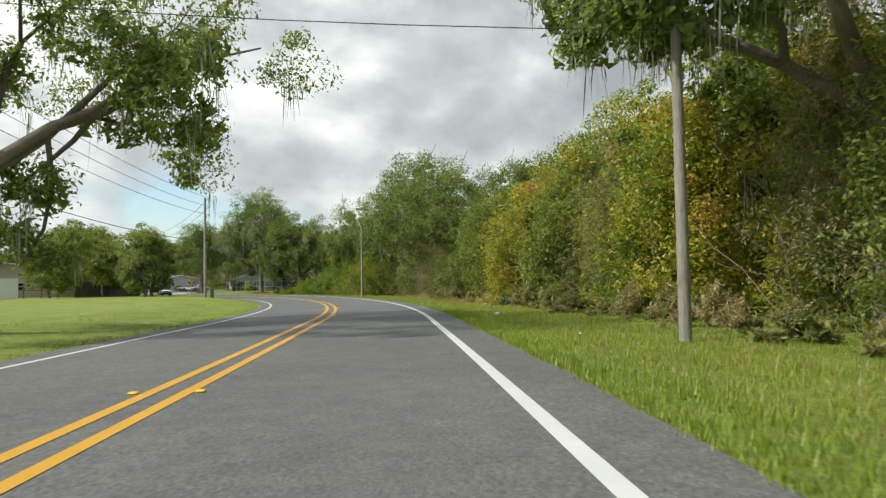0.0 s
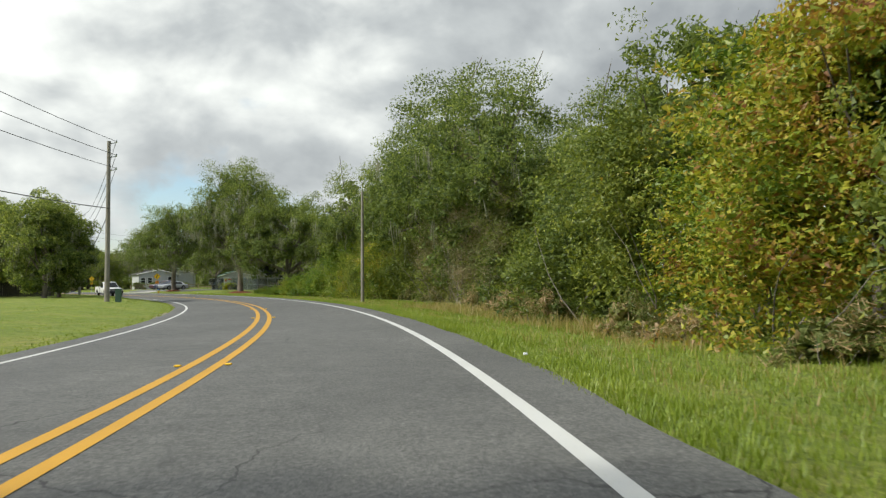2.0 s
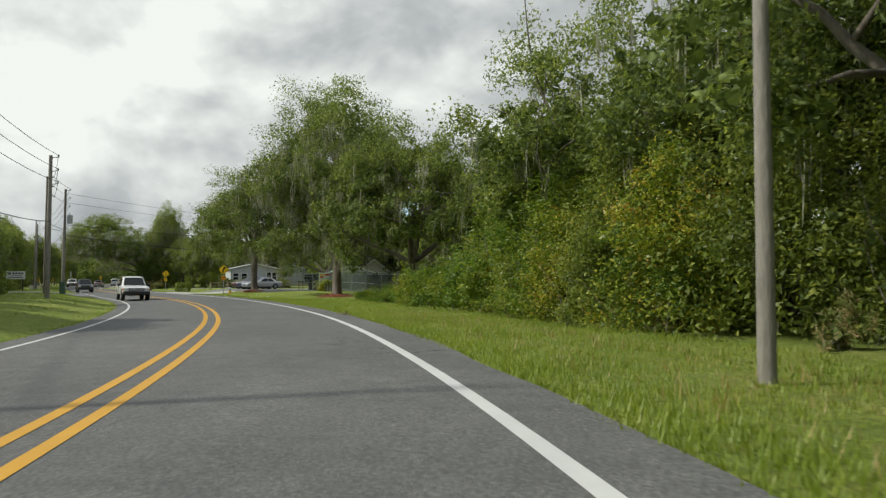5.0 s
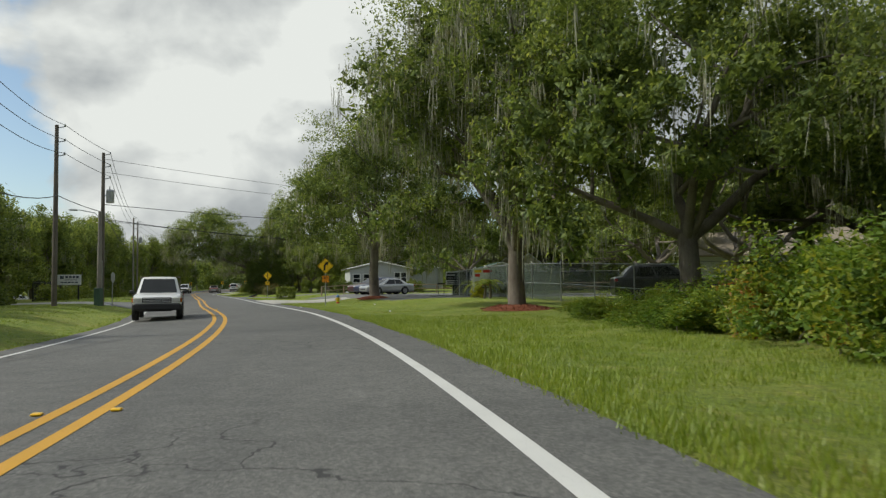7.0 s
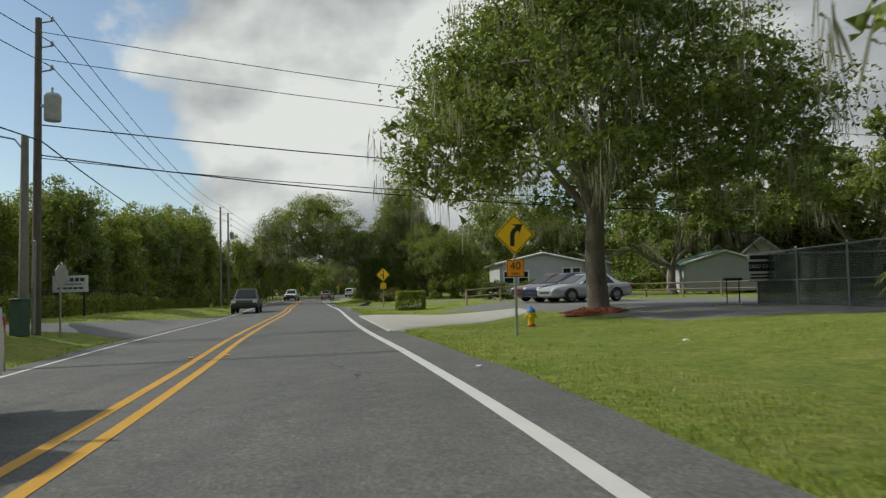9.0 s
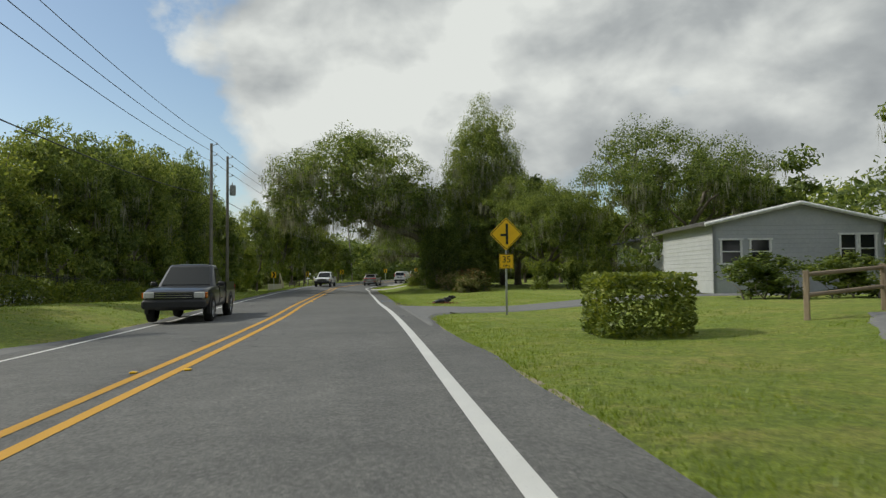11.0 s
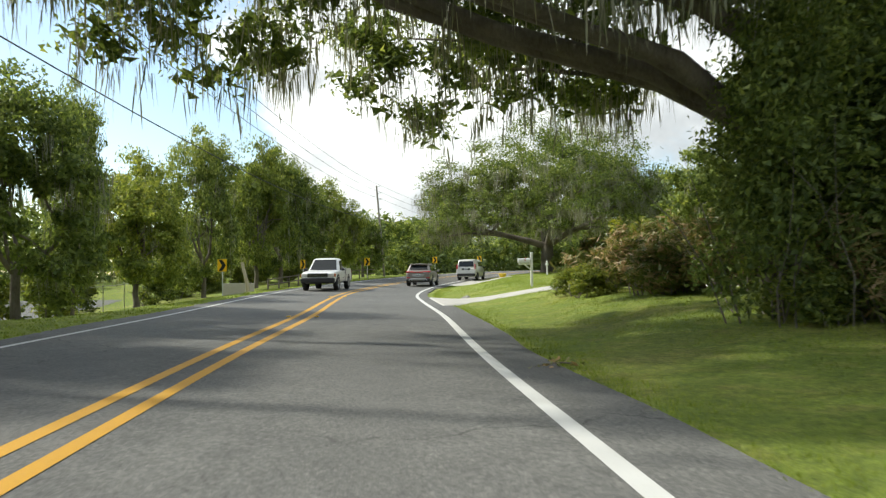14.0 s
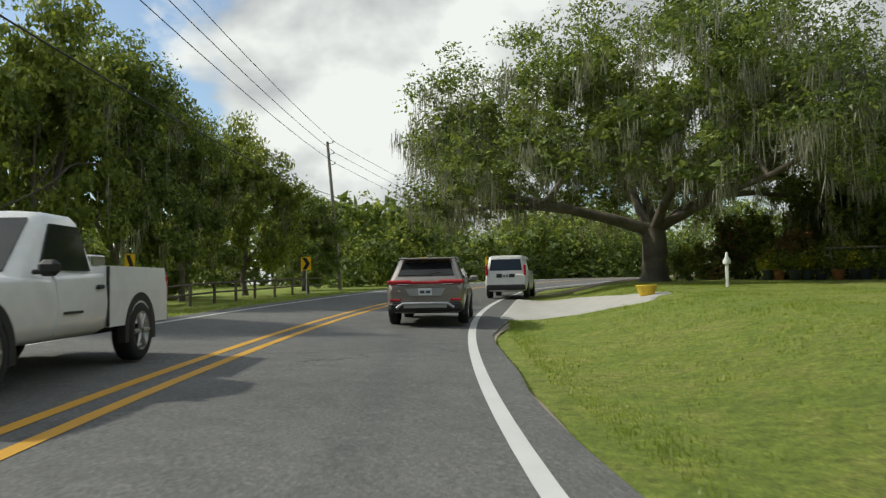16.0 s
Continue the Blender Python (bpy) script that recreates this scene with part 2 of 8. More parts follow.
def asphalt():
    k = Nodes("asphalt")
    big = k.noise(0.22, 5, 0.6)
    mid = k.noise(2.6, 5, 0.65)
    fine = k.noise(26, 4, 0.75)
    grit = k.noise(110, 2, 0.6)
    c = k.ramp(big, [(0.3, (0.098, 0.098, 0.096)), (0.7, (0.140, 0.139, 0.135))])
    c = k.mix(0.8, c, k.ramp(mid, [(0.3, (0.78, 0.78, 0.78)), (0.7, (1.2, 1.2, 1.18))]), "MULTIPLY")
    c = k.mix(0.85, c, k.ramp(fine, [(0.32, (0.45, 0.45, 0.45)), (0.5, (0.95, 0.95, 0.95)), (0.68, (1.7, 1.7, 1.65))]), "MULTIPLY")
    c = k.mix(0.6, c, k.ramp(grit, [(0.35, (0.5, 0.5, 0.5)), (0.65, (1.6, 1.6, 1.55))]), "MULTIPLY")
    v = k.t.nodes.new("ShaderNodeTexVoronoi")
    v.feature = "DISTANCE_TO_EDGE"
    v.inputs["Scale"].default_value = 0.33
    wob = k.t.nodes.new("ShaderNodeTexNoise")
    wob.inputs["Scale"].default_value, wob.inputs["Detail"].default_value = 1.3, 6
    k.put(k.pos, wob.inputs["Vector"])
    k.put(k.mix(0.5, k.pos, k.mix(1.0, wob.outputs["Color"], (2.0, 2.0, 2.0), "MULTIPLY"), "ADD"), v.inputs["Vector"])
    # thin cracks, only here and there
    some = k.ramp(k.noise(0.12, 2, 0.5), [(0.52, (0, 0, 0)), (0.6, (1, 1, 1))])
    crack = k.math("MULTIPLY", k.math("LESS_THAN", v.outputs["Distance"], 0.004), some)
    c = k.mix(crack, c, (0.035, 0.035, 0.035))
    k.bump(k.mix(0.5, fine, grit), 0.6, 0.008)
    return k.set(c, 0.8)


M_ROAD = asphalt()


def road_paint(name, color):
    k = Nodes(name)
    wear = k.ramp(k.noise(38, 5, 0.7), [(0.28, tuple(c * 0.45 for c in color)), (0.42, color)])
    c = k.mix(0.6, wear, k.ramp(k.noise(1.1, 5, 0.6), [(0.3, tuple(c * 0.8 for c in color)), (0.7, color)]))
    k.bump(k.noise(60, 3, 0.7), 0.4, 0.006)
    return k.set(c, 0.65)


M_YLINE = road_paint("yellow_road_paint", (0.62, 0.33, 0.025))
M_WLINE = road_paint("white_road_paint", (0.66, 0.66, 0.64))


def turf():
    k = Nodes("turf")
    f = k.noise(0.3, 5, 0.62)
    e = k.noise(1.7, 5, 0.65)
    g_ = k.noise(8, 6, 0.72)
    h = k.noise(38, 5, 0.75)
    c = k.ramp(f, [(0.3, (0.14, 0.205, 0.024)), (0.5, (0.205, 0.265, 0.034)), (0.66, (0.32, 0.30, 0.075))])
    c = k.mix(0.5, c, k.ramp(e, [(0.3, (0.13, 0.20, 0.022)), (0.52, (0.215, 0.275, 0.036)), (0.66, (0.33, 0.31, 0.075)), (0.76, (0.34, 0.27, 0.11))]))
    c = k.mix(0.8, c, k.ramp(g_, [(0.28, (0.35, 0.4, 0.35)), (0.5, (1.0, 1.0, 1.0)), (0.72, (1.6, 1.55, 1.6))]), "MULTIPLY")
    c = k.mix(0.8, c, k.ramp(h, [(0.3, (0.3, 0.35, 0.3)), (0.5, (1.0, 1.0, 1.0)), (0.68, (1.75, 1.7, 1.6))]), "MULTIPLY")
    k.bump(k.mix(0.5, g_, h), 1.0, 0.08)
    return k.set(c, 0.95)


M_TURF = turf()


def soil(name, a, b, scale=9.0):
    k = Nodes(name)
    f = k.noise(scale, 6, 0.65)
    k.bump(k.noise(scale * 5, 4, 0.7), 0.8, 0.02)
    return k.set(k.mix(0.5, k.ramp(f, [(0.3, a), (0.7, b)]), k.ramp(k.noise(scale * 6, 3, 0.6), [(0.3, a), (0.7, b)])), 0.95)


M_SAND = soil("sandy_soil", (0.22, 0.18, 0.12), (0.42, 0.36, 0.27))
M_CONCRETE = soil("concrete", (0.36, 0.35, 0.32), (0.52, 0.50, 0.46), 2.0)
M_LOT = soil("worn_asphalt", (0.13, 0.13, 0.13), (0.21, 0.21, 0.205), 1.5)
M_MULCH = soil("red_mulch", (0.16, 0.045, 0.022), (0.33, 0.11, 0.055), 14)
M_BRICKROAD = soil("brown_pavement", (0.22, 0.15, 0.12), (0.33, 0.25, 0.21), 4)


# ---- the road's line and the lie of the land ----
CENTRE = [(2.2, -80), (-0.2, -30), (-1.97, -7.94), (-2.58, 1.04), (-3.19, 10.02), (-3.85, 18.99), (-4.57, 27.96), (-5.7, 36.89), (-7.28, 45.75),
          (-9.34, 54.51), (-11.87, 63.16), (-14.84, 71.66), (-18.33, 79.96), (-22.25, 88.07), (-26.65, 95.93), (-31.43, 103.56), (-36.54, 110.98), (-41.96, 118.19),
          (-47.77, 125.07), (-53.74, 131.82), (-59.57, 138.66), (-65.35, 145.56), (-71.12, 152.47), (-76.96, 159.32), (-82.9, 166.09), (-88.75, 172.92), (-94.6, 179.76),
          (-100.49, 186.56), (-106.25, 193.47), (-112.2, 200.23), (-118, 207.08), (-123.16, 214.43), (-127.78, 222.14), (-131.79, 230.18), (-135.23, 238.5), (-137.95, 247.04),
          (-139.6, 271), (-137, 288), (-128.5, 306), (-114, 325), (-95, 342), (-60, 362)]


def spline(pts, step=0.5):
    p = np.array(pts, float)
    p = np.vstack([2 * p[0] - p[1], p, 2 * p[-1] - p[-2]])
    out = []
    for i in range(1, len(p) - 2):
        a, b, c, d = p[i - 1:i + 3]
        n = max(2, int(np.linalg.norm(c - b) / step))
        u = (np.arange(n) / n)[:, None]
        out.append(0.5 * (2 * b + (c - a) * u + (2 * a - 5 * b + 4 * c - d) * u ** 2 + (3 * b - a - 3 * c + d) * u ** 3))
    q = np.vstack([*out, p[-2:-1]])
    for _ in range(6):
        q[1:-1] = (q[:-2] + 2 * q[1:-1] + q[2:]) / 4
    return q


LINE = spline(CENTRE)
STA = np.concatenate([[0], np.cumsum(np.linalg.norm(np.diff(LINE, axis=0), axis=1))])
TAN = np.gradient(LINE, axis=0)
TAN /= np.linalg.norm(TAN, axis=1)[:, None]
STA -= STA[np.argmin(np.linalg.norm(LINE, axis=1))]


def road_at(s):
    """Centre line point, forward and right at station s."""
    p = np.array([np.interp(s, STA, LINE[:, k]) for k in (0, 1)])
    f = np.array([np.interp(s, STA, TAN[:, k]) for k in (0, 1)])
    f /= np.linalg.norm(f)
    return p, f, np.array([f[1], -f[0]])


def station(x, y):
    """Station and offset to the right of the centre line, for arrays."""
    q = np.stack([np.ravel(x), np.ravel(y)], 1).astype(float)
    s, d = np.empty(len(q)), np.empty(len(q))
    for i in range(0, len(q), 4000):
        k = q[i:i + 4000]
        j = np.argmin(((k[:, None, :] - LINE[None, ::2]) ** 2).sum(2), axis=1) * 2
        v = k - LINE[j]
        s[i:i + 4000] = STA[j] + (v * TAN[j]).sum(1)
        d[i:i + 4000] = v[:, 0] * TAN[j][:, 1] - v[:, 1] * TAN[j][:, 0]
    return s, d


def smooth(a, b, v):
    u = np.clip((v - a) / (b - a), 0, 1)
    return u * u * (3 - 2 * u)


TILT_S = (-100, 0, 20, 40, 60, 110, 125, 165, 182, 198, 215, 235, 250, 300, 340, 500)
TILT = (0.0, 0.007, 0.008, 0.018, 0.024, 0.026, 0.038, 0.038, 0.03, 0.0, -0.02, -0.03, -0.036, -0.036, 0.0, 0.0)


def lie(s, d):
    """Height of the ground: the road leans into its bends, the verges rise and fall."""
    s, d = np.asarray(s, float), np.asarray(d, float)
    z = 1.1 * smooth(238, 330, s) + 0.9 * smooth(330, 420, s)
    c = np.interp(s, TILT_S, TILT)
    z = z + c * (np.clip(d, -4.6, 4.9) - 2.2) * (1 - smooth(4.9, 9, np.abs(d)))
    z = z + 0.55 * smooth(5.2, 9.5, d) * smooth(208, 226, s) * (1 - 0.3 * smooth(262, 300, s))
    z = z + 0.42 * smooth(7, 15, d) * smooth(118, 132, s) * (1 - smooth(183, 200, s))
    z = z + 0.25 * smooth(7, 16, d) * smooth(185, 200, s) * (1 - smooth(208, 226, s))
    z = z - 0.10 * smooth(4.7, 6.5, d) * smooth(-20, 0, s) * (1 - smooth(100, 120, s))
    z = z + 0.28 * smooth(4.3, 7, -d) * smooth(55, 80, s) * (1 - smooth(185, 205, s))
    z = z - 0.42 * smooth(4.6, 8.5, -d) * smooth(225, 240, s) * (1 - smooth(258, 275, s))
    z = z - 1.0 * smooth(9, 20, -d) * smooth(175, 195, s) * (1 - smooth(250, 275, s))
    return z


def ground_at(x, y):
    s, d = station([x], [y])
    return float(lie(s, d)[0])


def xy(s, d):
    p, f, r = road_at(s)
    return p + r * d


LANE_R, LANE_L, EDGE_R, EDGE_L = 3.70, 3.5, 4.55, 4.15


# ---- mesh tools ----
def mesh_np(name, verts, faces, mat, flat=True):
    me = bpy.data.meshes.new(name)
    verts = np.asarray(verts, np.float32)
    faces = np.asarray(faces, np.int32)
    me.vertices.add(len(verts))
    me.vertices.foreach_set("co", verts.ravel())
    k = faces.shape[1]
    me.loops.add(faces.size)
    me.loops.foreach_set("vertex_index", faces.ravel())
    me.polygons.add(len(faces))
    me.polygons.foreach_set("loop_start", np.arange(len(faces), dtype=np.int32) * k)
    if not flat:
        me.polygons.foreach_set("use_smooth", np.ones(len(faces), bool))
    me.materials.append(mat)
    me.update(calc_edges=True)
    me.validate()
    return me


class Shape:
    """Collects vertices and faces of one mesh."""

    def __init__(self):
        self.v, self.f, self.soft = [], [], []

    def add(self, verts, faces, soft=False):
        o = len(self.v)
        self.v += [tuple(p) for p in verts]
        self.f += [tuple(o + i for i in f) for f in faces]
        self.soft += [soft] * len(faces)
        return self

    def box(self, c, size, rz=0.0, ch=0.0):
        """A box with chamfered edges."""
        hx, hy, hz = (q / 2 for q in size)
        ch = min(ch, hx * 0.9, hy * 0.9, hz * 0.9)
        if ch <= 0:
            vs = [(x, y, z) for x in (-hx, hx) for y in (-hy, hy) for z in (-hz, hz)]
            fs = [(0, 1, 3, 2), (4, 6, 7, 5), (0, 4, 5, 1), (2, 3, 7, 6), (0, 2, 6, 4), (1, 5, 7, 3)]
        else:
            ring = [(-hx + ch, -hy), (hx - ch, -hy), (hx, -hy + ch), (hx, hy - ch), (hx - ch, hy), (-hx + ch, hy), (-hx, hy - ch), (-hx, -hy + ch)]
            inn = [(x * (1 - ch / hx), y * (1 - ch / hy)) for x, y in ring]
            vs = [(x, y, -hz) for x, y in inn] + [(x, y, -hz + ch) for x, y in ring] + [(x, y, hz - ch) for x, y in ring] + [(x, y, hz) for x, y in inn]
            fs = [tuple(range(7, -1, -1)), tuple(range(24, 32))]
            for k in range(3):
                fs += [(k * 8 + i, k * 8 + (i + 1) % 8, k * 8 + 8 + (i + 1) % 8, k * 8 + 8 + i) for i in range(8)]
        ca, sa = math.cos(rz), math.sin(rz)
        return self.add([(c[0] + x * ca - y * sa, c[1] + x * sa + y * ca, c[2] + z) for x, y, z in vs], fs)

    def tube(self, pts, radii, n=8, cap=True):
        pts = [Vector(p) for p in pts]
        vs, fs = [], []
        ref = Vector((0.3, 0.9, 0.2))
        for i, p in enumerate(pts):
            t = (pts[min(i + 1, len(pts) - 1)] - pts[max(i - 1, 0)])
            t = t.normalized() if t.length > 1e-9 else Vector((0, 0, 1))
            a = t.cross(ref if abs(t.dot(ref.normalized())) < 0.95 else Vector((1, 0, 0))).normalized()
            b = t.cross(a)
            r = radii[i] if isinstance(radii, (list, tuple)) else radii
            vs += [p + (a * math.cos(2 * math.pi * k / n) + b * math.sin(2 * math.pi * k / n)) * r for k in range(n)]
        for i in range(len(pts) - 1):
            fs += [(i * n + k, i * n + (k + 1) % n, (i + 1) * n + (k + 1) % n, (i + 1) * n + k) for k in range(n)]
        self.add(vs, fs, True)
        if cap:
            self.add(vs[:n], [tuple(range(n))]).add(vs[-n:], [tuple(range(n - 1, -1, -1))])
        return self

    def lathe(self, prof, n=16, axis="z", at=(0, 0, 0), soft=True):
        """Turns a profile of (radius, height) about an axis."""
        vs = []
        for r, h in prof:
            for k in range(n):
                a = 2 * math.pi * k / n
                p = (r * math.cos(a), r * math.sin(a), h)
                p = {"z": p, "x": (p[2], p[0], p[1]), "y": (p[0], -p[2], p[1])}[axis]
                vs.append((p[0] + at[0], p[1] + at[1], p[2] + at[2]))
        fs = [(i * n + k, i * n + (k + 1) % n, (i + 1) * n + (k + 1) % n, (i + 1) * n + k) for i in range(len(prof) - 1) for k in range(n)]
        return self.add(vs, fs, soft)

    def prism(self, poly, a, b, axis="y", soft=False):
        """A polygon in the plane across the axis, from a to b along it."""
        n = len(poly)
        put = {"y": lambda u, v, w: (u, w, v), "x": lambda u, v, w: (w, u, v), "z": lambda u, v, w: (u, v, w)}[axis]
        vs = [put(u, v, a) for u, v in poly] + [put(u, v, b) for u, v in poly]
        self.add(vs, [tuple(range(n)), tuple(range(2 * n - 1, n - 1, -1))] + [(i, n + i, n + (i + 1) % n, (i + 1) % n) for i in range(n)], soft)
        return self

    def loft(self, rings, soft=True, cap=True):
        n = len(rings[0])
        vs = [p for r in rings for p in r]
        self.add(vs, [(i * n + k, i * n + (k + 1) % n, (i + 1) * n + (k + 1) % n, (i + 1) * n + k) for i in range(len(rings) - 1) for k in range(n)], soft)
        if cap:
            self.add(rings[0], [tuple(range(n - 1, -1, -1))]).add(rings[-1], [tuple(range(n))])
        return self

    def mesh(self, name, mat):
        me = bpy.data.meshes.new(name)
        me.from_pydata(self.v, [], self.f)
        me.polygons.foreach_set("use_smooth", self.soft)
        me.materials.append(mat)
        bm = bmesh.new()
        bm.from_mesh(me)
        bmesh.ops.recalc_face_normals(bm, faces=bm.faces)
        bm.to_mesh(me)
        bm.free()
        return me


def part(name, shape, mat, parent, label=""):
    me = shape.mesh(name, mat) if isinstance(shape, Shape) else shape
    ob = new(name, me)
    ob.parent = parent
    return tagged(ob, label)


def thing(name, label, category, at=(0, 0, 0), rz=0.0, group="", kind=""):
    ob = new(name)
    ob.matrix_basis = pose(*at, 0, 0, rz)
    ob.empty_display_size = 0.3
    return tagged(ob, label, category, group, kind)


def solo(name, shape, mat, label, category, at=(0, 0, 0), rz=0.0, group="", kind=""):
    """A thing of one mesh."""
    me = shape.mesh(name, mat) if isinstance(shape, Shape) else shape
    ob = new(name, me)
    ob.matrix_basis = pose(*at, 0, 0, rz)
    return tagged(ob, label, category, group, kind)


# ---- leaves, limbs and moss ----
def leaf_mesh(name, centres, size, mat, rng, up=0.35, slim=0.58, vary=0.4, out=None, face=1.0):
    """One small pointed leaf or spray at each centre; with out, they turn their faces that way."""
    n = len(centres)
    nrm = rng.normal(size=(n, 3))
    nrm[:, 2] = np.abs(nrm[:, 2]) + up
    if out is not None:
        nrm = rng.normal(size=(n, 3)) * 0.75 + out / (np.linalg.norm(out, axis=1)[:, None] + 1e-9) * face
        nrm[:, 2] += up
    nrm /= np.linalg.norm(nrm, axis=1)[:, None]
    a = np.cross(nrm, rng.normal(size=(n, 3)))
    a /= np.linalg.norm(a, axis=1)[:, None] + 1e-9
    b = np.cross(nrm, a)
    L = (size * (1 - vary + 2 * vary * rng.random(n)))[:, None]
    w = L * slim
    v = np.stack([centres - a * L * 0.5 + b * w * 0.5, centres - a * L * 0.5 - b * w * 0.5, centres + a * L * 0.5 - nrm * L * 0.1], 1).reshape(-1, 3)
    return mesh_np(name, v, np.arange(3 * n).reshape(-1, 3), mat)


def moss_mesh(name, tops, length, mat, rng):
    """Grey strands that hang and taper."""
    n = len(tops)
    L = length * (0.3 + 0.9 * rng.random(n) ** 1.5)
    ang = rng.random(n) * math.pi
    w = 0.014 + 0.034 * rng.random(n) ** 1.5
    side = np.stack([np.cos(ang), np.sin(ang), 0 * ang], 1)
    sway = rng.normal(size=(n, 3)) * 0.10
    sway[:, 2] = 0
    rows = []
    for k, ww in ((0, 0.6), (0.45, 1.0), (1.0, 0.12)):
        c = tops + sway * (L * k)[:, None] - np.stack([0 * L, 0 * L, L * k], 1)
        rows += [c - side * (w * ww)[:, None] * 0.5, c + side * (w * ww)[:, None] * 0.5]
    v = np.stack(rows, 1).reshape(-1, 3)
    f = (np.arange(n) * 6)[:, None, None] + np.array([[0, 1, 3, 2], [2, 3, 5, 4]])[None]
    return mesh_np(name, v, f.reshape(-1, 4), mat)


def limbs(rng, height, spread, trunk_h, r0, n_limb=5, lean=(0, 0), fork=2, droop=0.0, up=0.55):
    """A branching frame: tubes, and the ends where leaves grow."""
    tubes, ends = [], []

    def grow(p, d, length, r, level):
        pts, rad = [p], [r]
        steps = 5 if level < 2 else 3
        for k in range(steps):
            d = d + Vector(rng.normal(size=3) * (0.16 if level else 0.05))
            d.z += (0.05 if level == 1 else 0.0) - droop * (level > 0) * k / steps
            d.normalize()
            p = p + d * (length / steps)
            pts.append(p)
            rad.append(r * (1 - 0.55 * (k + 1) / steps))
        tubes.append((pts, rad, level))
        if level >= 1:
            for q in pts[1 + (level < 2):]:
                ends.append((q, level))
        if level < 3:
            for i in range(fork + (level == 1) + 1):
                j = steps if i == 0 else int(rng.integers(2, steps + 1))
                a = rng.normal(size=3)
                a[2] = a[2] * 0.5 + 0.15
                nd = (d * 0.55 + Vector(a).normalized() * 0.75).normalized()
                grow(pts[j], nd, length * (0.50 + 0.2 * rng.random()), rad[j] * 0.72, level + 1)

    base = Vector((0, 0, -0.15))
    top = Vector((lean[0], lean[1], trunk_h))
    mid = (base + top) / 2 + Vector((rng.normal() * 0.1, rng.normal() * 0.1, 0))
    tubes.append(([base, base + Vector((0, 0, 0.35)), mid, top], [r0 * 1.55, r0 * 1.12, r0, r0 * 0.92], 0))
    a0 = rng.random() * 6.28
    for i in range(n_limb):
        a = a0 + i * 2 * math.pi / n_limb + rng.normal() * 0.3
        el = up * (0.75 + 0.5 * rng.random())
        d = Vector((math.cos(a) * math.cos(el), math.sin(a) * math.cos(el), math.sin(el)))
        reach = spread * math.cos(el) + (height - trunk_h) * math.sin(el)
        grow(top + Vector((0, 0, -0.3 * rng.random())), d, reach * (0.48 + 0.1 * rng.random()), r0 * (0.45 + 0.2 * rng.random()), 1)
    return tubes, ends


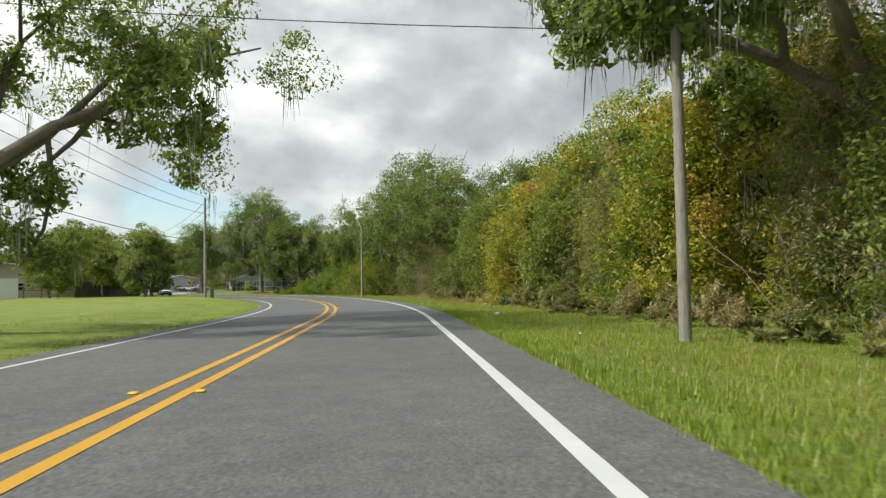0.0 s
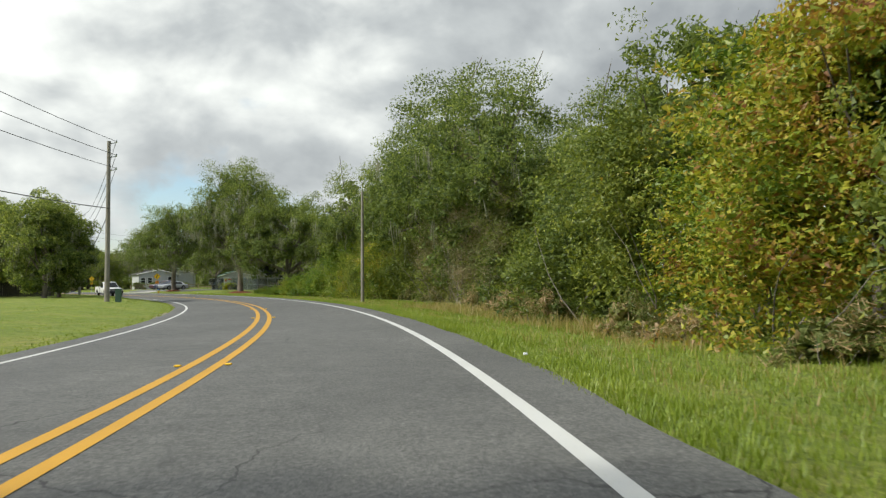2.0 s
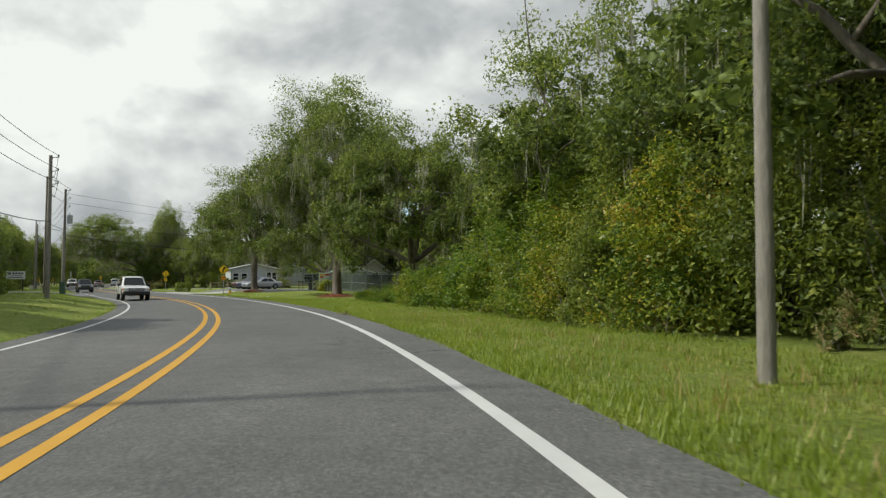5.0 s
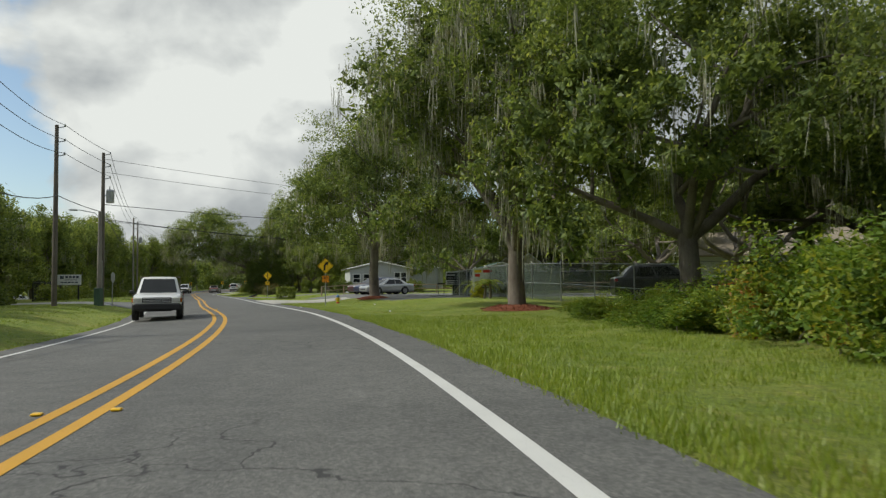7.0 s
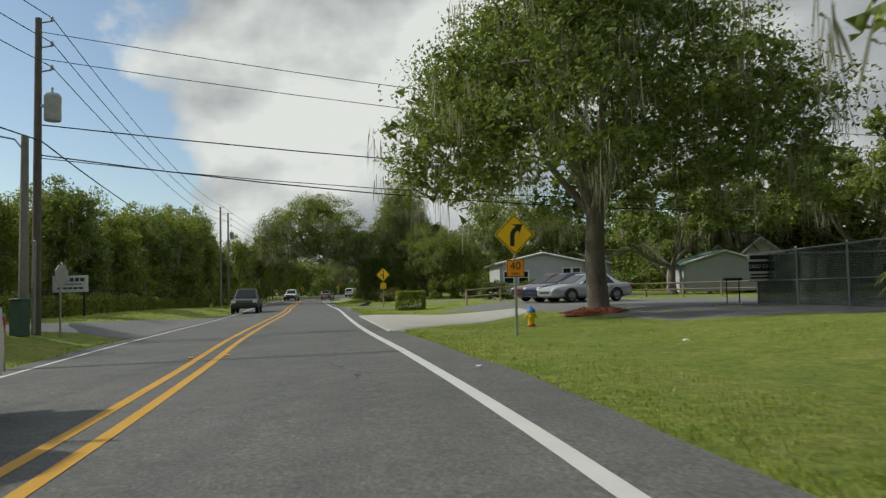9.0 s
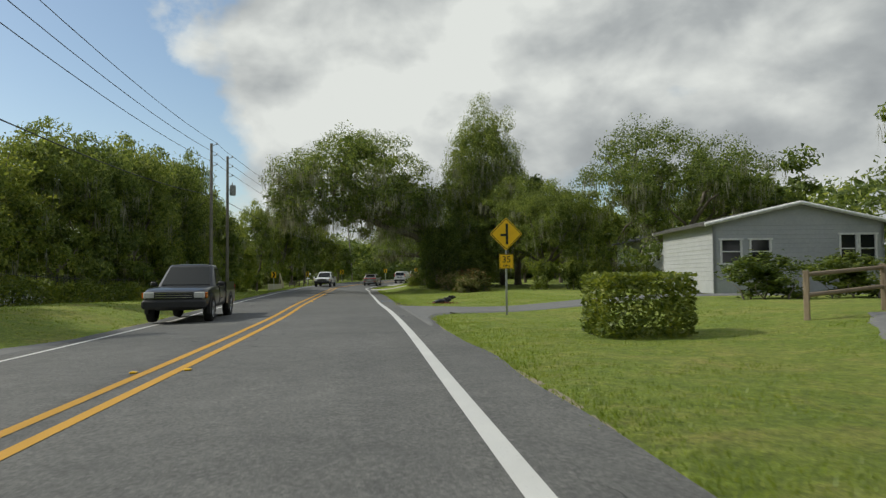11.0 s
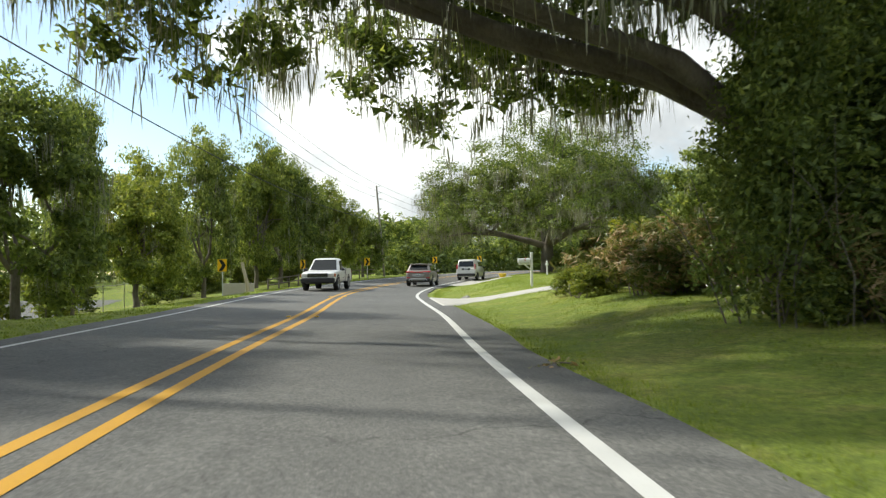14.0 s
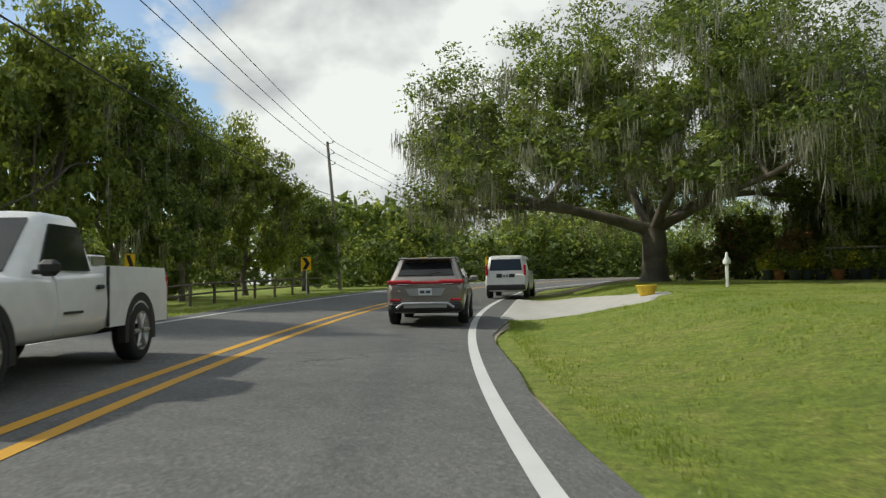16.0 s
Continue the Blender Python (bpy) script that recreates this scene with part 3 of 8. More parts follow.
def tree(name, label, seed, height, spread, trunk_h, r0, leaves=7000, leaf=0.3, moss=0, mat=None, n_limb=5, up=0.55, clump=0.9, category="tree", fork=2, lean=(0, 0), droop=0.0, moss_len=1.2, group="", low=0.0, dome=0.0, bough=0.5, shift=(0, 0), under=-0.25, taper=0.0):
    """A tree: trunk with limbs, a crown of many leaves with gaps, and hanging moss."""
    rng = np.random.default_rng(seed)
    tubes, ends = limbs(rng, height, spread, trunk_h, r0, n_limb, lean, fork, droop, up)
    e = np.array([tuple(q) for q, lv in ends])
    lv = np.array([k for _, k in ends])
    far = e[lv >= 2] if (lv >= 2).sum() > 20 else e
    # the limbs are brought to the spread wanted
    k_s = (spread - clump * 0.6) / max(np.percentile(np.hypot(far[:, 0] - lean[0], far[:, 1] - lean[1]), 95), 0.1)

    def fit(p):
        p = np.array(p, float)
        low = np.clip((p[..., 2] - trunk_h) / (0.25 * height), 0, 1)
        mid = np.clip(p[..., 2] / trunk_h, 0, 1)[..., None] * np.array(lean)
        over = smooth(0.0, 0.35 * (height - trunk_h), p[..., 2] - trunk_h)[..., None] * np.array(shift)
        p[..., :2] = mid + over + (p[..., :2] - mid) * (1 + (k_s - 1) * low)[..., None]
        p[..., 2] = np.where(p[..., 2] > trunk_h, trunk_h + (p[..., 2] - trunk_h) * (height - clump * 0.7 - trunk_h) / (far[:, 2].max() - trunk_h), p[..., 2])
        return p

    far = fit(far)
    ob = thing(name, label, category, group=group)
    wood = None
    for pts, rad, level in tubes:
        if level < 2:
            if wood:
                part("trunk" if first else "limb", wood, M_BARK, ob)
            first, wood = level == 0, Shape()
        if level < 3:
            wood.tube([tuple(q) for q in fit([tuple(p) for p in pts])], rad, (12, 8, 5)[level], cap=level > 0)
    part("limb", wood, M_BARK, ob)
    k = 90
    pick = far[rng.integers(0, len(far), leaves // k)]
    pick = pick + rng.normal(size=pick.shape) * clump * 0.3
    if dome:
        # boughs that fill out the crown to a rounded, uneven outline
        m = rng.random(len(pick)) < dome
        n = int(m.sum())
        a, el = rng.random(n) * 2 * math.pi, np.arcsin(rng.uniform(under, 1.0, n))
        lob = 1 + 0.16 * np.sin(3 * a + seed) * np.cos(el * 2) + 0.12 * np.sin(5 * a + 3 * el + seed * 2)
        rr = (0.62 + 0.38 * rng.random(n) ** 0.6) * lob
        slim = 1 - taper * np.clip(np.sin(el), 0, 1)
        zc = trunk_h + 0.28 * (height - trunk_h)
        pick[m] = np.stack([lean[0] + shift[0] + np.cos(a) * np.cos(el) * (spread - clump * 0.6) * rr * slim, lean[1] + shift[1] + np.sin(a) * np.cos(el) * (spread - clump * 0.6) * rr * slim, zc + np.sin(el) * (height - clump * 0.6 - zc) * rr], 1)
    if low:
        # boughs that reach down, for trees grown to the ground
        pick[:, 2] = np.where(rng.random(len(pick)) < low, rng.uniform(0.5, trunk_h + 1.0, len(pick)), pick[:, 2])
    # a bough that hangs alone in the air is drawn in to its neighbours
    for _ in range(2):
        gap = np.linalg.norm(pick[:, None] - pick[None], axis=2)
        near = np.argsort(gap, axis=1)[:, 1:4]
        lone = np.take_along_axis(gap, near, 1)[:, 2] > clump * 1.15
        pick[lone] = 0.3 * pick[lone] + 0.7 * pick[near[lone]].mean(axis=1)
    girth = 0.5 + 0.6 * rng.random(len(pick))
    c = np.repeat(pick, k, axis=0)
    sz = np.repeat(girth, k)[:, None]
    off = rng.normal(size=c.shape)
    off /= np.linalg.norm(off, axis=1)[:, None]
    face = off + np.array([0, 0, 0.25])
    off *= (0.42 + 0.56 * rng.random(len(off)) ** 0.7)[:, None]
    off[:, 2] = np.where(off[:, 2] < 0, off[:, 2] * 0.55, off[:, 2])
    c = c + off * np.array([clump, clump, clump * 0.75]) * sz
    c[:, 2] = np.maximum(c[:, 2], 0.3 + 0.3 * rng.random(len(c)))
    crown = part("crown", leaf_mesh("crown", c, leaf, mat or M_OAK, rng, up=0.2, out=face), mat or M_OAK, ob)
    # close-leaved lumps fill the inside, away from the outline
    rho = np.hypot(pick[:, 0] - lean[0] - shift[0], pick[:, 1] - lean[1] - shift[1]) / spread + 2.2 * np.maximum(pick[:, 2] - 0.5 * height, 0) / height
    inside = np.where(rho < np.percentile(rho, 100 * bough))[0]
    rad = (girth[inside] * clump)[:, None] * np.array([0.42, 0.42, 0.34])
    ctr = pick[inside] + 0.0
    ctr[:, 2] = np.maximum(ctr[:, 2], rad[:, 2] + 0.3)
    # broad dark leaves deep in each bough, which close it against the light
    m = 16
    deep = np.repeat(ctr, m, axis=0) + rng.normal(size=(len(ctr) * m, 3)) * np.repeat(rad, m, axis=0) * 0.62
    tagged(part("inner_foliage", leaf_mesh("inner_foliage", deep, leaf * 2.3, INNER[(mat or M_OAK).name], rng, slim=0.8), None, ob), kind="stuff")
    if moss:
        order = np.argsort(pick[:, 2] - 0.12 * np.hypot(pick[:, 0], pick[:, 1]))[: int(len(pick) * 0.7)]
        j = order[rng.integers(0, len(order), moss // 14)]
        t = pick[j] - np.stack([0 * girth[j], 0 * girth[j], 0.3 * girth[j] * clump], 1)
        t = t + rng.normal(size=t.shape) * np.array([0.5, 0.5, 0.1]) * clump
        t = np.repeat(t, 14, axis=0) + rng.normal(size=(len(t) * 14, 3)) * np.array([0.13, 0.13, 0.2])
        t[:, 2] = np.maximum(t[:, 2], 2.2)
        tagged(part("moss", moss_mesh("moss", t, moss_len, M_MOSS, rng), M_MOSS, ob, "grey hanging moss strands"), kind="stuff")
    return ob


def mound(name, label, seed, size, height, leaves, leaf, mat, category="bush", sticks=10, skirt=True, group="", stick_mat=None, hollow=0.55, boughs=60, slim=0.58):
    """A bush or thicket: stems, and leaves over an uneven heap."""
    rng = np.random.default_rng(seed)
    ob = thing(name, label, category, group=group)
    st = Shape()
    for _ in range(sticks):
        a, r = rng.random() * 6.28, rng.random() ** 0.5
        p = Vector((math.cos(a) * r * size[0] * 0.4, math.sin(a) * r * size[1] * 0.4, -0.1))
        d = Vector((math.cos(a) * 0.25, math.sin(a) * 0.25, 1)) + Vector(rng.normal(size=3) * 0.2)
        pts = [p]
        for _k in range(4):
            d = (d + Vector(rng.normal(size=3) * 0.22)).normalized()
            pts.append(pts[-1] + d * height * 0.17 * (0.7 + 0.5 * rng.random()))
        st.tube([tuple(q) for q in pts], [0.024, 0.018, 0.013, 0.009, 0.004], 4, cap=False)
    tagged(part("stem_tangle", st, stick_mat or M_TWIG, ob), kind="stuff")
    # clumps over an uneven heap, with dark hollows between them
    girth = 0.16 * (size[0] * size[1] * height) ** (1 / 3)
    each = 90
    n = max(14, leaves // each)
    u = rng.random(n) * 2 * math.pi
    v = rng.random(n) ** 0.8
    r = hollow + (1 - hollow) * rng.random(n) ** 0.7
    el = v * math.pi / 2
    bumps = 1 + 0.26 * np.sin(3 * u + seed) * np.cos(2 * el) + 0.2 * np.sin(5 * u + 2 * seed + 4 * el)
    heart = np.stack([np.cos(u) * np.cos(el) * size[0] / 2 * r * bumps, np.sin(u) * np.cos(el) * size[1] / 2 * r * bumps, np.sin(el) ** 0.85 * height * r * (0.85 + 0.3 * rng.random(n)) * bumps], 1)
    core = heart[::max(1, n // boughs)] * np.array([0.78, 0.78, 0.84])
    swell = np.repeat(girth * (0.45 + 0.75 * rng.random(n) ** 1.4), each)[:, None]
    off = rng.normal(size=(n * each, 3))
    off /= np.linalg.norm(off, axis=1)[:, None]
    face = off + 0.6 * np.repeat(heart / np.array([size[0], size[1], height * 1.6]), each, axis=0) + np.array([0, 0, 0.15])
    c = np.repeat(heart, each, axis=0) + off * swell * (0.45 + 0.6 * rng.random((n * each, 1))) * np.array([1, 1, 0.8])
    stray = rng.random(len(c)) < 0.14
    c[stray] += rng.normal(size=(int(stray.sum()), 3)) * girth * 0.5
    c[:, 2] = np.abs(c[:, 2]) + 0.04
    part("foliage", leaf_mesh("foliage", c, leaf, mat, rng, slim=slim, up=0.15, out=face), mat, ob)
    rad = np.array([size[0], size[1], height])[None] * (0.07 + 0.06 * rng.random((len(core), 1))) * np.array([1, 1, 0.9])
    core[:, 2] = np.maximum(core[:, 2], rad[:, 2] * 0.6)
    m = 34
    deep = np.repeat(core, m, axis=0) + np.clip(rng.normal(size=(len(core) * m, 3)), -1.8, 1.8) * np.repeat(rad, m, axis=0) * 0.75
    deep[:, 2] = np.abs(deep[:, 2]) + 0.05
    tagged(part("inner_foliage", leaf_mesh("inner_foliage", deep, leaf * 1.3, INNER[mat.name], rng, slim=0.8), None, ob), kind="stuff")
    return ob


def stand(ob, x, y, rz=0.0, k=1.0, kz=None, dz=0.0):
    """A copy of a plant, on the ground at x, y, turned and scaled."""
    m = pose(x, y, ground_at(x, y) + dz, 0, 0, rz) @ Matrix.Diagonal((k, k, kz or k, 1))
    return copy_thing(ob, m)


def away(ob):
    """Drops a plant that only served to be copied."""
    for o in (*ob.children_recursive, ob):
        bpy.data.objects.remove(o)


def woods(name, label, spots, seed, leaf=0.6, per=420, mat=None, low=0.0):
    """A far wood as one mass of leaf sprays over uneven crowns: spots of x, y, height, radius."""
    rng = np.random.default_rng(seed)
    cs, bs, rs = [], [], []
    for x, y, h, r in spots:
        g0 = ground_at(x, y)
        n = int(per * r * h / 60)
        blobs = int(5 + r)
        bc = np.stack([rng.normal(size=blobs) * r * 0.5, rng.normal(size=blobs) * r * 0.5, h * (0.35 + 0.55 * rng.random(blobs))], 1)
        b = rng.integers(0, blobs, n)
        off = rng.normal(size=(n, 3))
        off /= np.linalg.norm(off, axis=1)[:, None]
        off *= (0.55 + 0.45 * rng.random(n))[:, None] * np.array([r * 0.5, r * 0.5, h * 0.22])
        c = bc[b] + off
        fill = rng.random(n) < 0.3
        c[fill, 2] = rng.random(fill.sum()) * h * 0.5
        c[:, 2] = np.clip(c[:, 2], 0.2, None) + g0
        c[:, 0] += x
        c[:, 1] += y
        cs.append(c)
        bs.append(bc + np.array([x, y, g0]))
        rs.append(np.repeat([[r * 0.36, r * 0.36, h * 0.15]], blobs, axis=0))
        m = 9
        bs.append(np.stack([x + rng.normal(size=m) * r * 0.5, y + rng.normal(size=m) * r * 0.5, g0 + h * 0.15 * np.ones(m)], 1))
        rs.append(np.repeat([[r * 0.34, r * 0.34, h * 0.2]], m, axis=0))
    me = leaf_mesh(name, np.vstack(cs), leaf, mat or M_OAK, rng, slim=0.6)
    ob = tagged(new(name, me), label, "woods", kind="stuff")
    bs, rs, m = np.vstack(bs), np.vstack(rs), 22
    deep = np.repeat(bs, m, axis=0) + np.clip(rng.normal(size=(len(bs) * m, 3)), -1.5, 1.5) * np.repeat(rs, m, axis=0) * 0.6
    deep[:, 2] = np.maximum(deep[:, 2], np.repeat(bs[:, 2] - rs[:, 2], m))
    tagged(part("inner_foliage", leaf_mesh("inner_foliage", deep, leaf * 2.2, INNER[(mat or M_OAK).name], rng, slim=0.85), None, ob), kind="stuff")
    return ob


# ---- the land ----
def build_ground():
    xs = np.concatenate([[-2500, -1200, -600, -380], np.arange(-300, -171, 5.0), np.arange(-170, 21, 1.0), np.arange(25, 121, 5.0), [180, 300, 600, 1200, 2500]])
    ys = np.concatenate([[-2500, -1000, -400, -150], np.arange(-90, -21, 5.0), np.arange(-20, 301, 1.0), np.arange(305, 381, 5.0), [430, 600, 1000, 2500]])
    gx, gy = np.meshgrid(xs, ys)
    s, d = station(gx, gy)
    z = lie(s, d)
    far = np.maximum(np.abs(gx.ravel() + 90) - 210, np.abs(gy.ravel() - 145) - 240)
    z = z * (1 - smooth(0, 80, far)) - 0.012 - 0.06 * (1 - smooth(4.3, 4.9, np.abs(d)))
    rng = np.random.default_rng(5)
    z = z + rng.normal(size=len(z)) * 0.012 * smooth(5, 7, np.abs(d)) * (far < 0)
    v = np.stack([gx.ravel(), gy.ravel(), z], 1)
    w = len(xs)
    i = (np.arange(len(ys) - 1)[:, None] * w + np.arange(w - 1)[None]).ravel()
    me = mesh_np("ground", v, np.stack([i, i + 1, i + w + 1, i + w], 1), M_TURF, flat=False)
    tagged(new("ground", me), "mown roadside grass over gently rolling ground", "ground", kind="structure")


build_ground()


def verge_in(s, d):
    """The grass comes closer to the edge line past the second bend."""
    return d - 0.38 * smooth(236, 247, s) * (1 - smooth(257, 261, s)) if d > 4 else d


def ribbon(name, s0, s1, d0, d1, dz, mat, thick=0.0, step=1.0, wob=0.0, seed=1):
    """A strip along the road between two offsets."""
    n = max(2, int((s1 - s0) / step) + 1)
    ss = np.linspace(s0, s1, n)
    rng = np.random.default_rng(seed)
    j0 = np.convolve(rng.normal(size=n + 8), np.hanning(11)[1:-1] / 5, "valid") * wob
    j1 = np.convolve(rng.normal(size=n + 8), np.hanning(11)[1:-1] / 5, "valid") * wob
    cols = []
    k = max(2, int(abs(d1 - d0) / 1.5) + 1) if abs(d1 - d0) > 1.6 else 2
    for u in np.linspace(0, 1, k):
        rows = []
        for i, q in enumerate(ss):
            d = d0 + (d1 - d0) * u + (j0[i] if u == 0 else j1[i] if u == 1 else 0)
            d = verge_in(q, d)
            p = xy(q, d)
            rows.append((p[0], p[1], float(lie(q, d)) + dz))
        cols.append(rows)
    v = np.array(cols)
    faces = [(a * n + b, a * n + b + 1, (a + 1) * n + b + 1, (a + 1) * n + b) for a in range(k - 1) for b in range(n - 1)]
    v = v.reshape(-1, 3)
    if thick:
        # turned-down sides with corners of their own
        o = len(v)
        top = v[np.r_[0:n, (k - 1) * n:k * n]]
        v = np.vstack([v, top, top - np.array([0, 0, thick])])
        for e in (0, 1):
            u, w = o + e * n, o + 2 * n + e * n
            faces += [(u + b, w + b, w + b + 1, u + b + 1) if not e else (u + b, u + b + 1, w + b + 1, w + b) for b in range(n - 1)]
    return mesh_np(name, v, faces, mat, flat=False)


tagged(new("road", ribbon("road", -70, 400, -EDGE_L, EDGE_R, 0.0, M_ROAD, 0.12, step=0.5, wob=0.11)), "worn grey asphalt two-lane road with a crumbling edge", "road", kind="structure")
for off in (-0.205, 0.205):
    tagged(new("trim_yellow_line", ribbon("trim_yellow_line", -70, 395, off - 0.075, off + 0.075, 0.005, M_YLINE)), "solid yellow line of the double centre marking", "road marking", "centre lines", "structure")
for off, half in ((LANE_R, 0.08), (-LANE_L, 0.06)):
    tagged(new("trim_white_line", ribbon("trim_white_line", -70, 395, off - half, off + half, 0.005, M_WLINE)), "worn white edge line on the asphalt", "road marking", "edge lines", "structure")
tagged(new("trim_sandy_edge", ribbon("trim_sandy_edge", -40, 330, EDGE_R - 0.15, EDGE_R + 0.0, -0.03, M_SAND, wob=0.16, seed=4)), "sandy strip where the asphalt meets the grass", "road edge", kind="structure")
tagged(new("trim_sandy_edge", ribbon("trim_sandy_edge", -40, 330, -EDGE_L - 0.12, -EDGE_L + 0.1, -0.03, M_SAND, wob=0.2, seed=6)), "sandy strip where the asphalt meets the grass", "road edge", kind="structure")


PAVED = []


def patch(name, label, pts, mat, dz=0.0, category="driveway", thick=0.08, cell=0.8):
    """A paved area that follows the ground, inside an outline of corners."""
    poly = np.array(pts, float)
    PAVED.append(poly)
    x0, y0 = poly.min(0) - cell
    x1, y1 = poly.max(0) + cell
    bm = bmesh.new()
    f = bm.faces.new([bm.verts.new((x, y, 0)) for x, y in poly])
    for ax, lo, hi in ((0, x0, x1), (1, y0, y1)):
        for c in np.arange(lo, hi, cell):
            co, no = [0, 0, 0], [0, 0, 0]
            co[ax], no[ax] = c, 1
            bmesh.ops.bisect_plane(bm, geom=bm.verts[:] + bm.edges[:] + bm.faces[:], plane_co=co, plane_no=no)
    xs = np.array([v.co.x for v in bm.verts])
    ys = np.array([v.co.y for v in bm.verts])
    zs = lie(*station(xs, ys)) + dz
    for v, z in zip(bm.verts, zs):
        v.co.z = z
    bmesh.ops.recalc_face_normals(bm, faces=bm.faces)
    if sum(fc.normal.z for fc in bm.faces) < 0:
        bmesh.ops.reverse_faces(bm, faces=bm.faces)
    # an edge that slopes off under the grass
    out = {}
    edges = [e for e in bm.edges if e.is_boundary]
    for e in edges:
        d = (e.verts[0].co + e.verts[1].co) / 2 - e.link_faces[0].calc_center_median()
        t = (e.verts[1].co - e.verts[0].co).normalized()
        d -= t * d.dot(t)
        for v in e.verts:
            out[v] = out.get(v, Vector()) + d.normalized()
    rim = bmesh.ops.extrude_edge_only(bm, edges=edges)
    fresh = [v for v in rim["geom"] if isinstance(v, bmesh.types.BMVert)]
    for v in fresh:
        old = [e.other_vert(v) for e in v.link_edges if e.other_vert(v) in out][0]
        w = out[old]
        v.co += Vector((w.x, w.y, 0)).normalized() * 0.22
        v.co.z -= 0.07
    me = bpy.data.meshes.new(name)
    bm.to_mesh(me)
    bm.free()
    me.materials.append(mat)
    return tagged(new(name, me), label, category, kind="structure")


def sd(*pairs):
    return [tuple(xy(s, d)) for s, d in pairs]


patch("pavement_driveway", "pale concrete driveway apron beside the road", sd((144.6, 4.3), (147.4, 6.2), (150.5, 8.7), (154.0, 11.2), (158, 11.6), (158.4, 7.5), (159.4, 4.3)), M_CONCRETE, 0.025)
patch("pavement_lot", "worn grey asphalt parking lot", [(-43.0, 137.0), (-50.0, 145.4), (-54.0, 148.6), (-59, 152.0), (-60, 160), (-46, 164), (-30, 158), (-28, 140)], M_LOT, 0.004, "parking lot")
patch("pavement_driveway", "asphalt side drive on the far side", sd((152.2, -4.0), (152.3, -5.0), (152.6, -6.1), (154.2, -6.9), (156.5, -7.6), (160.0, -6.7), (166, -6.0), (173.0, -4.6), (175, -4.0)), M_LOT, 0.02, cell=0.5)
patch("pavement_driveway", "pale concrete drive on the far side", sd((152.7, -6.15), (150.9, -7.2), (147.0, -10.0), (146.0, -20), (150.0, -20), (151.0, -11.0), (153.0, -9.2), (156.3, -7.65), (154.2, -6.95)), M_CONCRETE, 0.024, cell=0.5)
patch("pavement_side_street", "worn asphalt side street running off the road", sd((173.5, 4.35), (176.8, 4.5), (178.3, 4.8), (179.3, 5.5), (180.2, 6.6), (180.9, 8.0), (181.5, 10.5), (182.4, 16), (183, 40), (187, 40), (186.0, 16), (185.0, 10.5), (184.7, 8.0), (184.6, 6.2), (184.9, 5.4), (185.5, 4.75), (186.3, 4.35)), M_LOT, 0.02, cell=0.5)
patch("pavement_driveway", "pale concrete drive beside the lawn", sd((232.8, 4.3), (234.0, 4.9), (235.2, 5.7), (235.2, 6.7), (234.1, 8.1), (231.9, 10.5), (229.5, 14), (231.6, 14.6), (233.2, 11.5), (234.9, 9.4), (236.1, 7.7), (237.5, 6.5), (239.0, 5.6), (241.0, 4.3)), M_CONCRETE, 0.03, cell=0.5)
patch("pavement_driveway", "pale concrete drive by the big oak", sd((262.6, 4.4), (262.2, 6.3), (261.4, 8.2), (263.2, 9.0), (265.2, 8.0), (270.5, 6.8), (274.5, 4.4)), M_CONCRETE, 0.03, cell=0.5)
patch("pavement_lot", "grey yard where cars are parked behind the trees", sd((178, -21), (200, -20.5), (222, -20.5), (262, -21.5), (262, -42), (222, -44), (200, -45), (178, -45)), M_LOT, 0.02, "parking lot", cell=3.0)
patch("pavement_brown_lot", "brown worn paved strip beside the bend", sd((278, 4.5), (284, 9), (300, 11), (318, 10), (330, 5)), M_BRICKROAD, 0.006, "pavement")


# ---- plants ----
rng = np.random.default_rng(11)
OAK_A = tree("live_oak", "large live oak with grey moss hanging from its limbs", 21, 14.5, 8.5, 4.9, 0.38, 38000, 0.18, 1300, clump=1.2, moss_len=1.3, dome=0.45, bough=0.72)
OAK_B = tree("live_oak", "broad live oak with dense dark foliage and moss", 22, 12.5, 8.0, 2.6, 0.36, 54000, 0.16, 2500, clump=1.15, dome=0.5, bough=0.55)
OAK_H = tree("live_oak", "very broad live oak hung with long grey moss", 44, 15.0, 11.0, 2.6, 0.55, 105000, 0.17, 24000, clump=1.25, moss_len=1.0, n_limb=6, up=0.5, dome=0.62, bough=0.6, under=-0.3)
OAK_O = tree("live_oak", "live oak reaching far over the road under heavy grey moss", 47, 14.5, 8.0, 3.6, 0.36, 64000, 0.15, 17000, clump=1.15, moss_len=0.75, n_limb=7, up=0.62, dome=0.6, bough=0.72, lean=(-0.5, 0.2), shift=(-6.4, 1.0))
OAK_P = tree("live_oak", "broad live oak whose limbs reach over the lawn", 55, 13.5, 9.2, 4.4, 0.36, 46000, 0.145, 1500, clump=1.15, n_limb=6, up=0.6, dome=0.55, bough=0.5, under=0.02)
OAK_W = tree("live_oak", "old live oak with thick twisting limbs before the houses", 61, 12.5, 8.6, 3.0, 0.5, 40000, 0.16, 3000, clump=1.2, moss_len=1.0, n_limb=5, up=0.6, dome=0.45, bough=0.5, under=0.15)
OAK_L = tree("live_oak", "tall dense live oak with a straight trunk beside the parking lot", 52, 14.0, 7.6, 3.6, 0.34, 78000, 0.135, 3600, clump=1.25, moss_len=1.1, n_limb=6, up=0.95, dome=0.8, bough=0.8, under=-0.45, taper=0.4)
